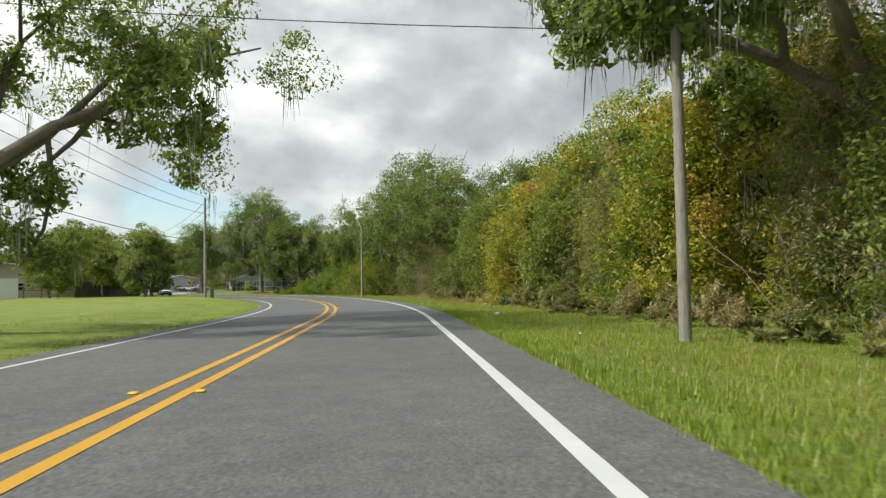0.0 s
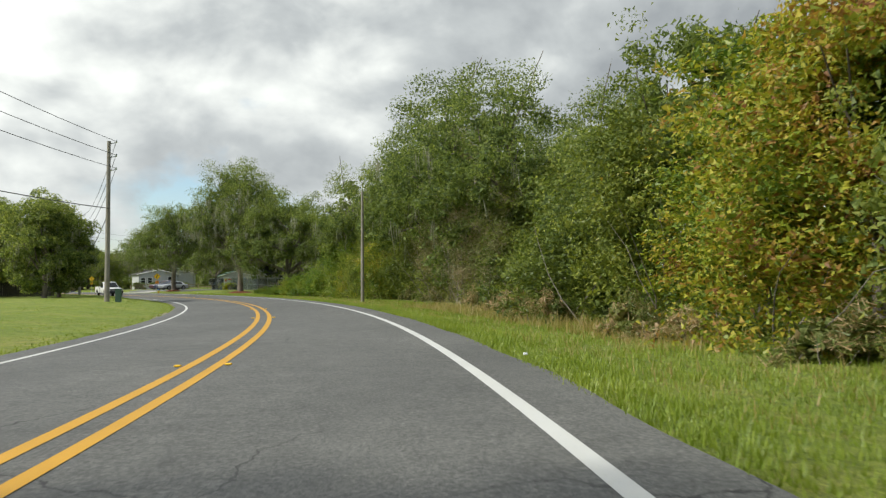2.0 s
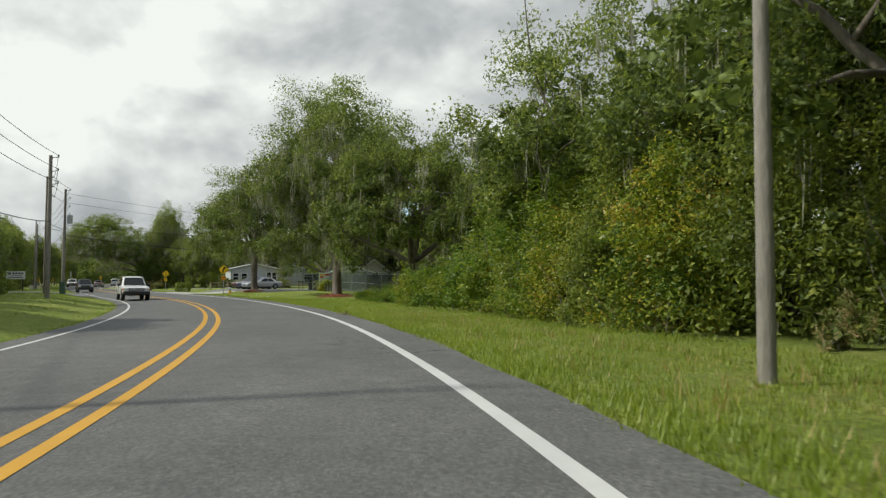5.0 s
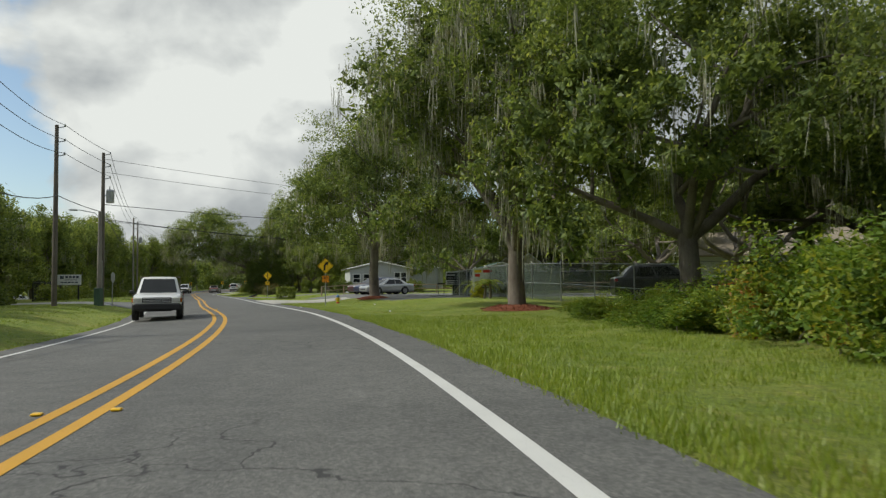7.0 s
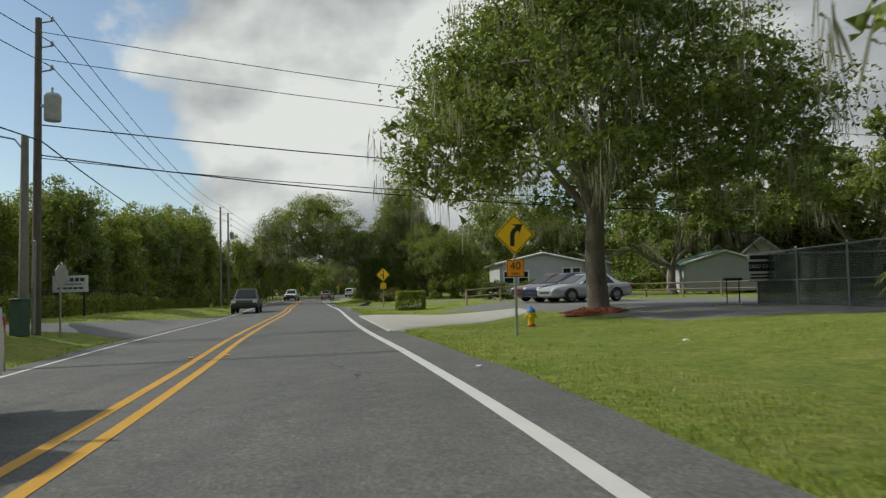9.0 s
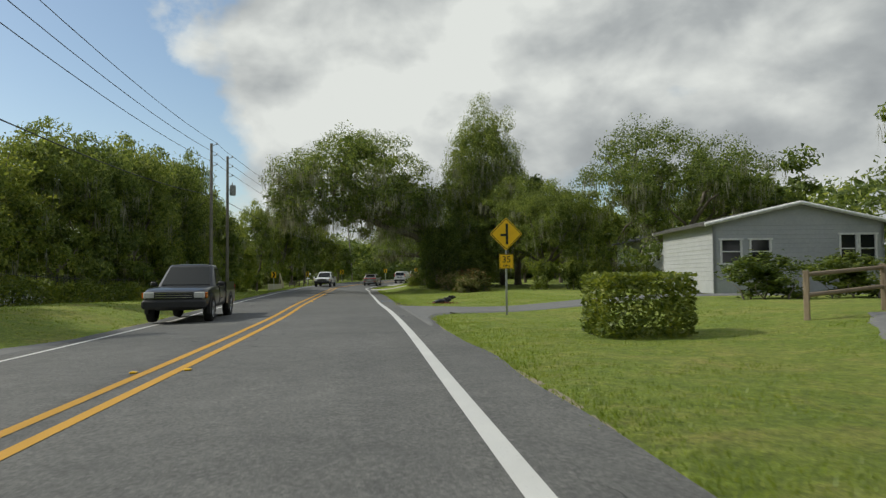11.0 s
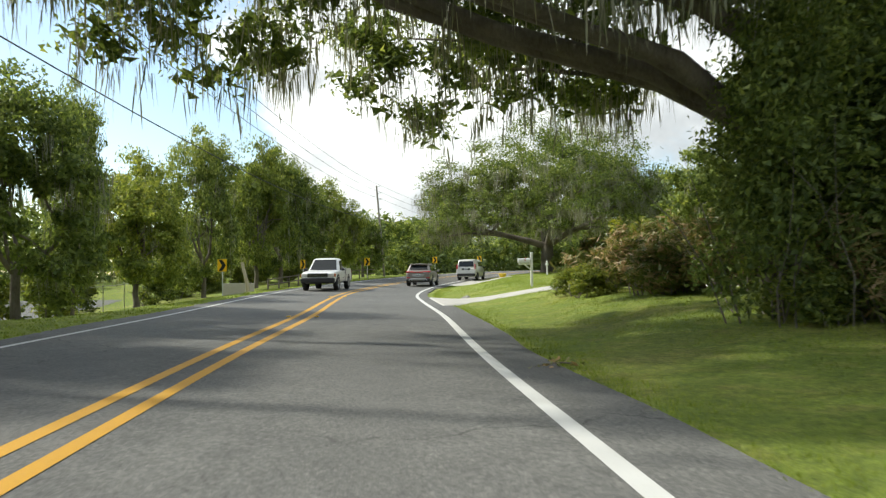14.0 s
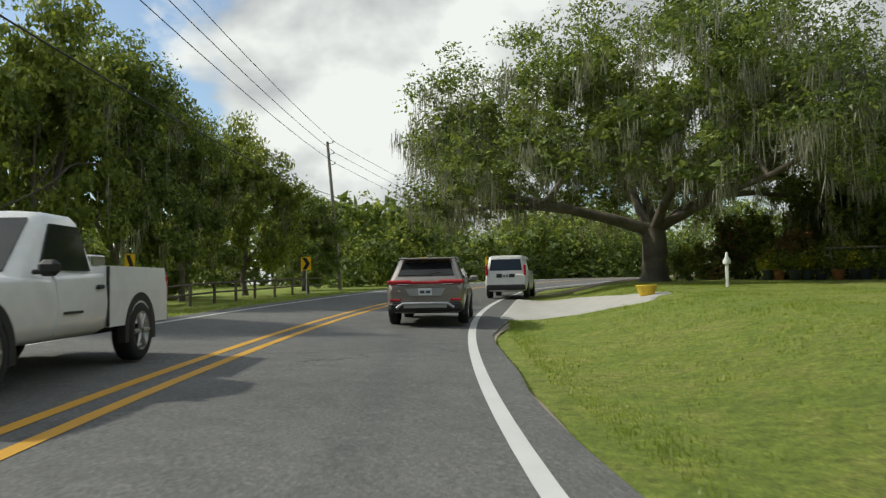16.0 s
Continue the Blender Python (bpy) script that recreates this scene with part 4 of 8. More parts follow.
OAK_N = tree("live_oak", "tall live oak hung with long grey moss beside the fence", 53, 17.5, 8.2, 2.6, 0.36, 84000, 0.14, 15000, clump=1.25, moss_len=1.0, n_limb=5, up=0.95, dome=0.6, bough=0.75, under=0.12, taper=0.3)
OAK_M = tree("live_oak", "mossy live oak standing back from the road", 41, 13.0, 8.0, 2.6, 0.34, 11000, 0.3, 900, clump=1.4, moss_len=1.6, dome=0.4, bough=0.72)
OAK_C = tree("roadside_oak", "upright dark green oak in the roadside row", 23, 10.5, 4.2, 2.0, 0.19, 22000, 0.19, 900, n_limb=5, up=0.95, clump=1.05, low=0.05, dome=0.6, bough=0.6, under=-0.5, taper=0.35)
OAK_D = tree("roadside_oak", "bushy oak with lighter foliage at the roadside", 24, 9.0, 3.9, 1.6, 0.17, 20000, 0.19, 400, mat=M_LIGHT, n_limb=6, up=0.9, clump=1.0, low=0.05, dome=0.6, bough=0.6, under=-0.5, taper=0.35)
WOOD_A = tree("woodland_tree", "woodland tree wrapped in yellowing vines", 25, 10.5, 4.2, 2.6, 0.18, 12000, 0.19, 140, mat=M_VINE, up=0.95, clump=1.1, low=0.07, dome=0.5, bough=0.72)
WOOD_B = tree("woodland_tree", "slender woodland tree with sunlit green leaves", 26, 9.5, 4.0, 2.5, 0.16, 12000, 0.19, 80, mat=M_LIGHT, up=0.95, clump=1.05, low=0.07, dome=0.5, bough=0.72)
WOOD_D = tree("woodland_tree", "woodland tree with dark green leaves at the wood edge", 49, 10.5, 4.2, 2.6, 0.18, 12000, 0.19, 140, mat=M_OAK, up=0.95, clump=1.1, low=0.07, dome=0.5, bough=0.72)
WOOD_C = tree("woodland_tree", "dark tall oak at the edge of the wood", 27, 14.0, 6.0, 3.5, 0.28, 32000, 0.14, 700, up=0.8, clump=1.1, moss_len=1.3, dome=0.5, low=0.1, bough=0.72)
FAR_A = tree("distant_tree", "distant dark oak in the tree line", 28, 12.0, 6.2, 2.0, 0.3, 4400, 0.4, 160, clump=1.7, moss_len=2.0, low=0.12, bough=0.8)
FAR_B = tree("distant_tree", "distant rounded tree in the tree line", 29, 10.0, 5.2, 1.8, 0.25, 4000, 0.4, 60, mat=M_LIGHT, clump=1.6, low=0.12, bough=0.8)
THICK_A = mound("thicket", "dense thicket of vines with yellow and brown leaves", 31, (4.8, 4.0), 5.2, 13000, 0.12, M_VINE, "thicket", 4, hollow=0.5)
THICK_B = mound("thicket", "tangled green thicket at the edge of the wood", 32, (4.8, 4.2), 4.4, 12500, 0.12, M_BUSH, "thicket", 3, hollow=0.5)
THICK_C = mound("thicket", "tall vine-covered thicket with autumn leaves", 33, (4.4, 4.2), 6.8, 15000, 0.125, M_VINE, "thicket", 4, hollow=0.5)
THICK_D = mound("thicket", "sunlit yellow-green thicket over dead stems", 38, (4.6, 4.0), 4.8, 12500, 0.12, M_LIGHT, "thicket", 5, hollow=0.5)
THICK_E = mound("thicket", "tall green thicket of leafy brush and vines", 48, (4.4, 4.2), 6.4, 14000, 0.125, M_BUSH, "thicket", 3, hollow=0.5)
CURTAIN = mound("vine_curtain", "tall curtain of withered vines hanging from the trees", 56, (5.4, 3.6), 7.4, 27000, 0.125, M_CURTAIN, "vines", 10, hollow=0.5, slim=0.24)
SHROUD = mound("vine_curtain", "dark vines and moss hanging round a leaning oak", 63, (4.4, 3.6), 6.0, 15000, 0.15, M_OAK, "vines", 12, hollow=0.45, slim=0.4)
CREEP = mound("creeper_mound", "low heap of bright green creeper leaves", 34, (5.0, 3.6), 2.3, 13000, 0.13, M_KUDZU, "creeper", 9, hollow=0.42)
CREEP_T = mound("creeper_mound", "tall bank of trees smothered in green creeper", 40, (6.4, 5.2), 7.0, 30000, 0.14, M_KUDZU, "creeper", 9, hollow=0.45, boughs=110)
SHRUB = mound("shrub", "small leafy green shrub", 35, (1.8, 1.8), 1.4, 2800, 0.1, M_BUSH, "shrub", 6, boughs=30)
DRYB = mound("brush_heap", "heap of dry pinkish weeds and green brush", 36, (3.2, 2.6), 1.5, 7000, 0.24, M_DRY, "brush", 26, boughs=24, slim=0.16)
WEED = mound("weed_clump", "clump of dry brown weeds at the foot of the thicket", 54, (2.6, 1.8), 0.75, 2600, 0.26, M_DRY, "weeds", 8, boughs=4, slim=0.08)
GOLD = mound("golden_shrub", "yellow-leaved garden shrub by the lawn", 37, (1.6, 1.6), 1.5, 2800, 0.11, M_YELLOW, "shrub", 6, boughs=30)
ROSE = mound("flowering_shrub", "shrub with small red flowers", 39, (2.2, 2.2), 2.2, 4000, 0.11, M_FLOWER, "shrub", 6, boughs=30)

# the wood along the right verge
WOOD_EDGE = [(-14, 9.8), (0, 9.8), (20, 10.4), (28, 9.9), (36, 9.4), (42, 8.3), (52, 8.8), (60, 10), (70, 11.8), (80, 12.0), (90, 11.0), (99, 10.4), (104, 11.2)]
es, ed = [np.array(q, float) for q in zip(*WOOD_EDGE)]
q, i = -12.0, 0
uneven = np.random.default_rng(5)
while q < 99:
    d = float(np.interp(q, es, ed))
    p = xy(q, d + 1.7 + rng.normal() * 0.25 + uneven.random() ** 1.5 * (2.6 if q < 45 else 1.2))
    src = (THICK_A, THICK_D, THICK_A, THICK_C, THICK_C, THICK_A, THICK_C)[i % 7] if q < 45 else (THICK_B, THICK_D, THICK_B, THICK_E, THICK_B)[i % 5]
    if not 20 < q < 24:
        stand(src, p[0], p[1], rng.random() * 360, 0.85 + 0.3 * rng.random(), 0.6 + 0.3 * rng.random() + 0.35 * uneven.random())
    q += 2.9 + 0.8 * rng.random()
    i += 1
for q in np.arange(-14, 104, 4.6):
    d = float(np.interp(q, es, ed))
    src = ((WOOD_A, WOOD_B, THICK_C, WOOD_A, WOOD_A) if q < 48 else (WOOD_D, WOOD_B, THICK_E, WOOD_D, WOOD_D))[int(rng.integers(5))]
    p = xy(q + rng.normal(), d + 4.8 + rng.random() * 1.5)
    stand(src, p[0], p[1], rng.random() * 360, 0.9 + 0.25 * rng.random(), 0.82 + 0.25 * rng.random())
for q in np.concatenate([np.arange(-16, 58, 8.5), np.arange(66, 118, 13)]):
    d = float(np.interp(q, es, ed))
    p = xy(q + rng.normal(), d + 9.5 + rng.random() * 2)
    k = 0.9 + 0.2 * rng.random()
    stand(WOOD_C, p[0], p[1], rng.random() * 360, k, k * (0.8 if q < 35 else 0.9 if q < 60 else 1.05))
woods("distant_woods", "dark wood behind the thicket edge", [(*xy(q, float(np.interp(q, es, ed)) + 17 + 4 * math.sin(q)), 9 + 2 * math.sin(q * 1.7), 5) for q in np.arange(-20, 122, 6)], 71, 0.45, 800)
for q, d, k, kz in ((92, 13.2, 1.0, 0.70), (96, 13.2, 1.1, 0.78), (100, 14.6, 1.15, 0.8), (104.5, 16.4, 1.1, 0.68), (99, 17.8, 1.25, 0.95), (94, 16.8, 1.15, 0.9), (109, 18.5, 0.95, 0.55)):
    p = xy(q, d)
    stand(CREEP_T, p[0], p[1], rng.random() * 360, k, kz)
for q, d, k in ((112.2, 12.0, 0.7), (115, 12.2, 0.6), (118.5, 12.4, 0.5), (109, 12.4, 0.85), (106.2, 12.6, 1.0), (121.5, 13.4, 0.4), (117, 14.2, 0.75), (113, 14.0, 0.95), (101, 12.4, 1.1), (105, 13.2, 1.0), (109, 14.2, 0.85), (113, 15.0, 0.75), (117, 16.0, 0.6), (103, 15.5, 1.5), (108, 17.5, 1.3), (121, 17.0, 0.45), (112, 18, 1.2), (97, 12.5, 1.2)):
    p = xy(q, d)
    stand(CREEP, p[0], p[1], rng.random() * 360, k, k * (0.5 if q > 111 else 0.85))
for q, d, k, kz in ((63, 12.5, 0.95, 0.95), (71, 12.8, 1.1, 1.1), (79, 14.5, 1.1, 1.12), (87, 16.5, 1.05, 1.08), (95, 14.5, 1.0, 1.0)):
    p = xy(q, d)
    stand(WOOD_C, p[0], p[1], rng.random() * 360, k, kz)
for q, d, k, kz in ((61.5, 0.4, 0.8, 0.75), (65.5, 0.2, 1.0, 0.95), (69.5, 0.0, 1.05, 1.1), (73.5, 0.3, 1.0, 1.0), (77.0, 0.5, 0.9, 0.8), (30.5, 1.2, 0.8, 0.8), (15.5, 1.0, 0.8, 0.9)):
    p = xy(q, float(np.interp(q, es, ed)) + d + 1.2)
    stand(CURTAIN, p[0], p[1], rng.random() * 360, k, kz)
for q, d, src, k, kz in ((90.5, 11.6, THICK_A, 0.8, 0.6), (93.8, 11.9, THICK_D, 0.75, 0.5), (97.2, 12.2, THICK_A, 0.6, 0.42), (88.0, 11.4, THICK_D, 0.8, 0.75), (85.2, 11.6, THICK_A, 0.85, 0.8)):
    p = xy(q, d)
    stand(src, p[0], p[1], rng.random() * 360, k, kz)
# dry weeds along the foot of the thicket
weedy = np.random.default_rng(15)
for q in np.concatenate([np.arange(-4, 44, 2.5), np.arange(49, 62, 2.4), np.arange(62, 97, 6.0)]):
    d = float(np.interp(q, es, ed))
    p = xy(q + weedy.normal() * 0.4, d - 0.1 + weedy.random() * 0.9)
    stand(WEED, p[0], p[1], weedy.random() * 360, 0.5 + 0.5 * weedy.random(), 0.45 + 0.6 * weedy.random())
# oaks that stand apart
stand(OAK_P, -13.0, 20.0, 30, 0.95, 1.0)
stand(OAK_A, 9.4, 15.5, 100, 0.98, 0.95)
stand(OAK_N, -30.8, 123.6, 200)
stand(OAK_B, -23.6, 119.0, 80, 0.95, 1.08)
stand(OAK_L, -46.7, 141.9, 10)
stand(OAK_O, -94.4, 193.9, 38.5)
stand(OAK_H, -125.6, 242.8, 300, 1.12, 0.98)
stand(OAK_N, -92.4, 198.4, 30, 0.56, 0.95)
stand(OAK_W, -75.3, 197.0, 140)
stand(OAK_B, -85.0, 195.6, 60, 0.62, 0.72)
p = xy(221, 15.5)
stand(OAK_B, p[0], p[1], 75, 0.8, 0.82)
# creepers and suckers that shroud the foot of the leaning oak
for x, y, src, k, kz in ((-94.3, 192.7, SHROUD, 0.72, 0.9), (-93.9, 194.2, THICK_E, 0.6, 0.8), (-92.7, 193.7, SHROUD, 0.9, 0.85), (-91.6, 195.2, THICK_E, 0.8, 0.8), (-93.6, 196.2, SHROUD, 0.8, 0.9), (-90.4, 194.2, SHROUD, 0.75, 0.6), (-93.6, 192.5, SHRUB, 0.9, 0.5)):
    stand(src, x, y, rng.random() * 360, k, kz)
# the row of oaks behind the left verge
for q in np.arange(124, 206, 6.0):
    p = xy(q + rng.normal() * 0.8, -15.0 - 2.5 * rng.random())
    stand((OAK_C, OAK_D, OAK_C)[int(rng.integers(3))], p[0], p[1], rng.random() * 360, 0.9 + 0.2 * rng.random(), (0.78 if q < 185 else 1.0) + 0.2 * rng.random())
for q, d, src, k, kz in ((207, -14.5, OAK_C, 0.95, 1.15), (211.5, -14.0, OAK_C, 1.0, 1.22), (215.2, -14.5, OAK_D, 1.0, 1.42), (219.5, -14.0, OAK_C, 1.1, 1.28), (225, -14.0, OAK_C, 1.0, 1.25), (231, -13.7, OAK_C, 0.8, 1.47), (238.5, -13.2, OAK_C, 1.0, 1.12), (245.5, -14.4, OAK_C, 0.45, 1.3), (251.5, -14.0, OAK_D, 1.0, 1.15), (259.5, -13.4, OAK_C, 0.8, 1.3), (267, -12.8, OAK_D, 1.0, 1.5), (272, -13.0, OAK_C, 1.0, 1.27), (277, -13.0, OAK_C, 0.8, 1.1), (284, -13.0, OAK_D, 0.95, 1.28), (290, -14.5, OAK_C, 0.8, 0.8)):
    p = xy(q, d)
    stand(src, p[0], p[1], rng.random() * 360, k, kz)
# brush under the row
under = np.random.default_rng(8)
for q in np.concatenate([np.arange(226, 262, 5.2), np.arange(262, 284, 2.3)]):
    p = xy(q, -15.8 - 2.6 * under.random())
    stand(SHRUB, p[0], p[1], under.random() * 360, 1.5 + 0.9 * under.random(), 1.1 + 1.0 * under.random())
# further trees on both sides
for q, d, src, k in ((92.7, -12.5, OAK_C, 0.85), (95.5, -11.5, OAK_C, 0.75), (121, -17, OAK_C, 1.1), (103, -16, OAK_D, 1.0), (112, -18, OAK_C, 1.0), (119, -17, OAK_D, 1.05), (98, -22, OAK_D, 0.85),
                     (132, 30, OAK_M, 0.9), (178, 48, OAK_M, 1.25), (172, 52, OAK_M, 1.2), (187, 44, OAK_M, 1.15), (184, 33, OAK_M, 1.0), (162, 56, OAK_M, 1.2), (143, 33, OAK_M, 0.9), (126, 26, OAK_M, 0.9), (117, 25, OAK_M, 0.9), (152, 44, OAK_M, 1.0), (165, 46, OAK_M, 0.9), (190, 44, OAK_M, 0.9),
                     (222, 17, OAK_M, 0.85), (232, 24, OAK_D, 1.1), (240, 22, OAK_D, 0.9), (251, 26, OAK_M, 0.8), (264, 26, OAK_M, 0.9), (287, 22, OAK_D, 1.1), (283, 26, OAK_C, 1.0), (291, 25.5, OAK_C, 1.1), (278, 28, OAK_D, 1.0)):
    p = xy(q, d)
    stand(src, p[0], p[1], rng.random() * 360, k)
# the tree lines that close the view
for _ in range(14):
    q, d = rng.uniform(105, 320), rng.choice([-1, 1]) * rng.uniform(34, 60)
    p = xy(q, d)
    stand((FAR_A, FAR_B, FAR_A)[int(rng.integers(3))], p[0], p[1], rng.random() * 360, 0.9 + 0.3 * rng.random())
spots = [(*xy(q, -40 - 8 * rng.random()), 7 + 4 * rng.random(), 6) for q in np.arange(-40, 330, 7)]
spots += [(*xy(q, -26 - 3 * rng.random()), 5 + 3 * rng.random(), 5) for q in np.arange(125, 168, 6)]
spots += [(*xy(q, 50 + 8 * rng.random()), 8 + 4 * rng.random(), 7) for q in np.arange(110, 330, 7)]
spots += [(-215 + 190 * a + rng.normal() * 4, 262 + 110 * a + rng.normal() * 5, 8 + 4 * rng.random(), 7) for a in np.arange(0, 1, 0.03)]
spots += [(*xy(q, 24 + 6 * rng.random()), 7 + 3 * rng.random(), 5) for q in np.arange(282, 325, 5)]
spots += [(*xy(q, -15 - 5 * rng.random()), 6 + 3 * rng.random(), 4.5) for q in np.arange(300, 350, 4.5)]
spots += [(-200 + 120 * a + rng.normal() * 3, 305 + 75 * a + rng.normal() * 3, 9 + 4 * rng.random(), 7) for a in np.arange(0, 1, 0.05)]
off_road = np.abs(station([p[0] for p in spots], [p[1] for p in spots])[1]) > 9
spots = [p for p, ok in zip(spots, off_road) if ok]
woods("distant_woods", "dark band of distant woods", spots, 72, 0.45, 1900)
# shrubs, hedges and weeds
for q, d, src, k, kz in ((218.2, 10.5, DRYB, 1.1, 1.0), (215.6, 11.4, ROSE, 1.0, 0.62), (213.2, 11.6, ROSE, 1.1, 0.66), (210.6, 11.6, ROSE, 1.0, 0.6), (214.2, 10.2, DRYB, 0.75, 0.7), (209.6, 10.6, DRYB, 0.7, 0.6), (211.6, 10.6, SHRUB, 1.0, 0.7), (228.4, 9.8, DRYB, 1.15, 1.0), (230.2, 9.0, DRYB, 0.7, 0.6), (226.6, 11.4, DRYB, 1.25, 1.2), (225.4, 9.4, DRYB, 0.9, 0.8), (225.0, 13.4, SHRUB, 1.8, 1.4), (229.4, 8.0, SHRUB, 0.75, 0.5), (227.6, 8.1, SHRUB, 0.9, 0.55), (230.9, 8.3, SHRUB, 0.6, 0.45),
                         (256.0, 16.2, GOLD, 1.9, 1.8), (254.6, 18.4, GOLD, 2.0, 1.7), (247.0, 16.3, SHRUB, 1.7, 2.0), (243.8, 17.0, SHRUB, 1.8, 2.2), (250.5, 18.0, SHRUB, 1.8, 2.3), (239.5, 17.5, SHRUB, 2.0, 2.0), (282.4, 12.9, SHRUB, 1.2, 1.2), (281.6, 14.3, ROSE, 1.2, 1.25), (280.8, 15.6, SHRUB, 1.4, 1.3), (280.2, 16.9, ROSE, 1.2, 0.9), (279.8, 18.2, SHRUB, 1.4, 1.1), (279.2, 19.6, SHRUB, 1.5, 1.4), (284.0, 16.0, SHRUB, 2.0, 2.2), (283.0, 18.5, SHRUB, 2.0, 2.4), (282.0, 21.0, SHRUB, 2.2, 2.6), (278.5, 21.5, SHRUB, 1.6, 1.6), (258.5, 17.6, SHRUB, 1.5, 1.5), (279.2, 11.6, SHRUB, 0.7, 1.0)):
    p = xy(q, d)
    stand(src, p[0], p[1], rng.random() * 360, k, kz)
for ob in (OAK_A, OAK_B, OAK_C, OAK_D, WOOD_A, WOOD_B, WOOD_C, WOOD_D, THICK_E, FAR_A, FAR_B, THICK_A, THICK_B, THICK_C, THICK_D, CREEP, CREEP_T, DRYB, ROSE, OAK_M, OAK_H, OAK_O, OAK_L, OAK_N, OAK_P, OAK_W, WEED, CURTAIN, SHROUD):
    away(ob)


# ---- vehicles ----
M_GLASS = plain("car_glass", (0.015, 0.018, 0.02), 0.06, 0.0, 0.05)
M_TYRE = plain("tyre_rubber", (0.018, 0.018, 0.018), 0.85)
M_BLACK = plain("black_plastic", (0.022, 0.022, 0.023), 0.6)
M_CHROME = plain("chrome", (0.62, 0.62, 0.62), 0.18, 1.0, 0.05)
M_ALLOY = plain("wheel_alloy", (0.42, 0.42, 0.42), 0.32, 0.9)
M_RED = plain("red_lens", (0.46, 0.03, 0.04), 0.18, 0.0, 0.2)
M_AMBER = plain("amber_lens", (0.6, 0.16, 0.015), 0.2)
M_LAMP = plain("clear_lens", (0.6, 0.6, 0.56), 0.12)
M_PLATE = plain("number_plate", (0.62, 0.64, 0.66), 0.4)
M_BAR = plain("dark_print", (0.06, 0.075, 0.10), 0.5)


def paint(name, color, metal=0.0, rough=0.32):
    k = Nodes(name)
    dust = k.ramp(k.noise(3.5, 6, 0.6, k.obj), [(0.3, tuple(c * 0.9 for c in color)), (0.75, tuple(min(1, c * 1.06) for c in color))])
    k.set(dust, rough, metal)
    k.b.inputs["Coat Weight"].default_value = 0.6
    k.b.inputs["Coat Roughness"].default_value = 0.08
    return k.m


P_BRONZE = paint("bronze_grey_paint", (0.29, 0.262, 0.24), 0.6, 0.34)
P_WHITE = paint("white_car_paint", (0.80, 0.80, 0.79))
P_SILVER = paint("silver_car_paint", (0.44, 0.45, 0.46), 0.6, 0.35)
P_BLUE = paint("dark_blue_paint", (0.02, 0.03, 0.085), 0.3)
P_MAROON = paint("maroon_paint", (0.09, 0.022, 0.02), 0.3)
P_RED = paint("red_paint", (0.30, 0.03, 0.02), 0.2)
P_DARK = paint("dark_grey_paint", (0.035, 0.037, 0.04), 0.3)


def ring(y, w, zb, zt, crown=0.05, tuck=0.10):
    """One rounded cross-section of a car's lower body."""
    h = zt - zb
    right = [(0.80 * w, zb), (0.95 * w, zb + 0.10 * h), (w * (1 - tuck * 0.3), zb + 0.28 * h), (w, zb + 0.52 * h), (w * 0.985, zb + 0.74 * h), (w * (1 - tuck * 0.5), zb + 0.90 * h), (w * (1 - tuck), zb + 0.975 * h), (w * 0.72, zt)]
    pts = right + [(0.0, zt + crown * 0.25)] + [(-x, z) for x, z in reversed(right)]
    return [(x, y, z) for x, z in pts]


def cabin(sh, base, roof, zb, zr, crown=0.05, r=0.16):
    """Upper body between a base outline and a roof outline: (y0, y1, half width)."""
    def outline(o, z, k):
        y0, y1, w = o
        c = r * k
        pts = [(-w + c, y0), (w - c, y0), (w - c * 0.3, y0 + c * 0.3), (w, y0 + c), (w, y1 - c), (w - c * 0.3, y1 - c * 0.3), (w - c, y1), (-w + c, y1), (-w + c * 0.3, y1 - c * 0.3), (-w, y1 - c), (-w, y0 + c), (-w + c * 0.3, y0 + c * 0.3)]
        return [(x, y, z) for x, y in pts]

    a, b = np.array(base), np.array(roof)
    rings = [outline(a + (b - a) * u, zb + (zr - zb) * u, 1.0) for u in (0, 0.5, 0.94)]
    rings.append(outline(b * np.array([0.97, 0.97, 0.93]) + np.array([0, 0, 0]), zr + crown * 0.5, 1.0))
    rings.append(outline((roof[0] * 0.8 + roof[1] * 0.2, roof[0] * 0.2 + roof[1] * 0.8, roof[2] * 0.55), zr + crown, 1.0))
    sh.loft(rings, True, True)

    def on(side, u0, u1, v0, v1, out=0.012):
        """A pane on one face: u along the face, v up it."""
        g = []
        for u, v in ((u0, v0), (u1, v0), (u1, v1), (u0, v1)):
            y0, y1, w = a + (b - a) * v
            z = zb + (zr - zb) * v
            if side in "lr":
                g.append(((w + out) * (1 if side == "r" else -1), y0 + (y1 - y0) * u, z))
            else:
                g.append((-w + 2 * w * u, (y0 - out) if side == "b" else (y1 + out), z))
        return g

    return on


def pane(quad, inset=0.0):
    """A thin plate on four corners, with a little depth."""
    q = [Vector(p) for p in quad]
    n = (q[1] - q[0]).cross(q[3] - q[0]).normalized() * 0.012
    s = Shape()
    return s.add([*(p + n for p in q), *(p - n for p in q)], [(0, 1, 2, 3), (7, 6, 5, 4), (0, 4, 5, 1), (1, 5, 6, 2), (2, 6, 7, 3), (3, 7, 4, 0)])


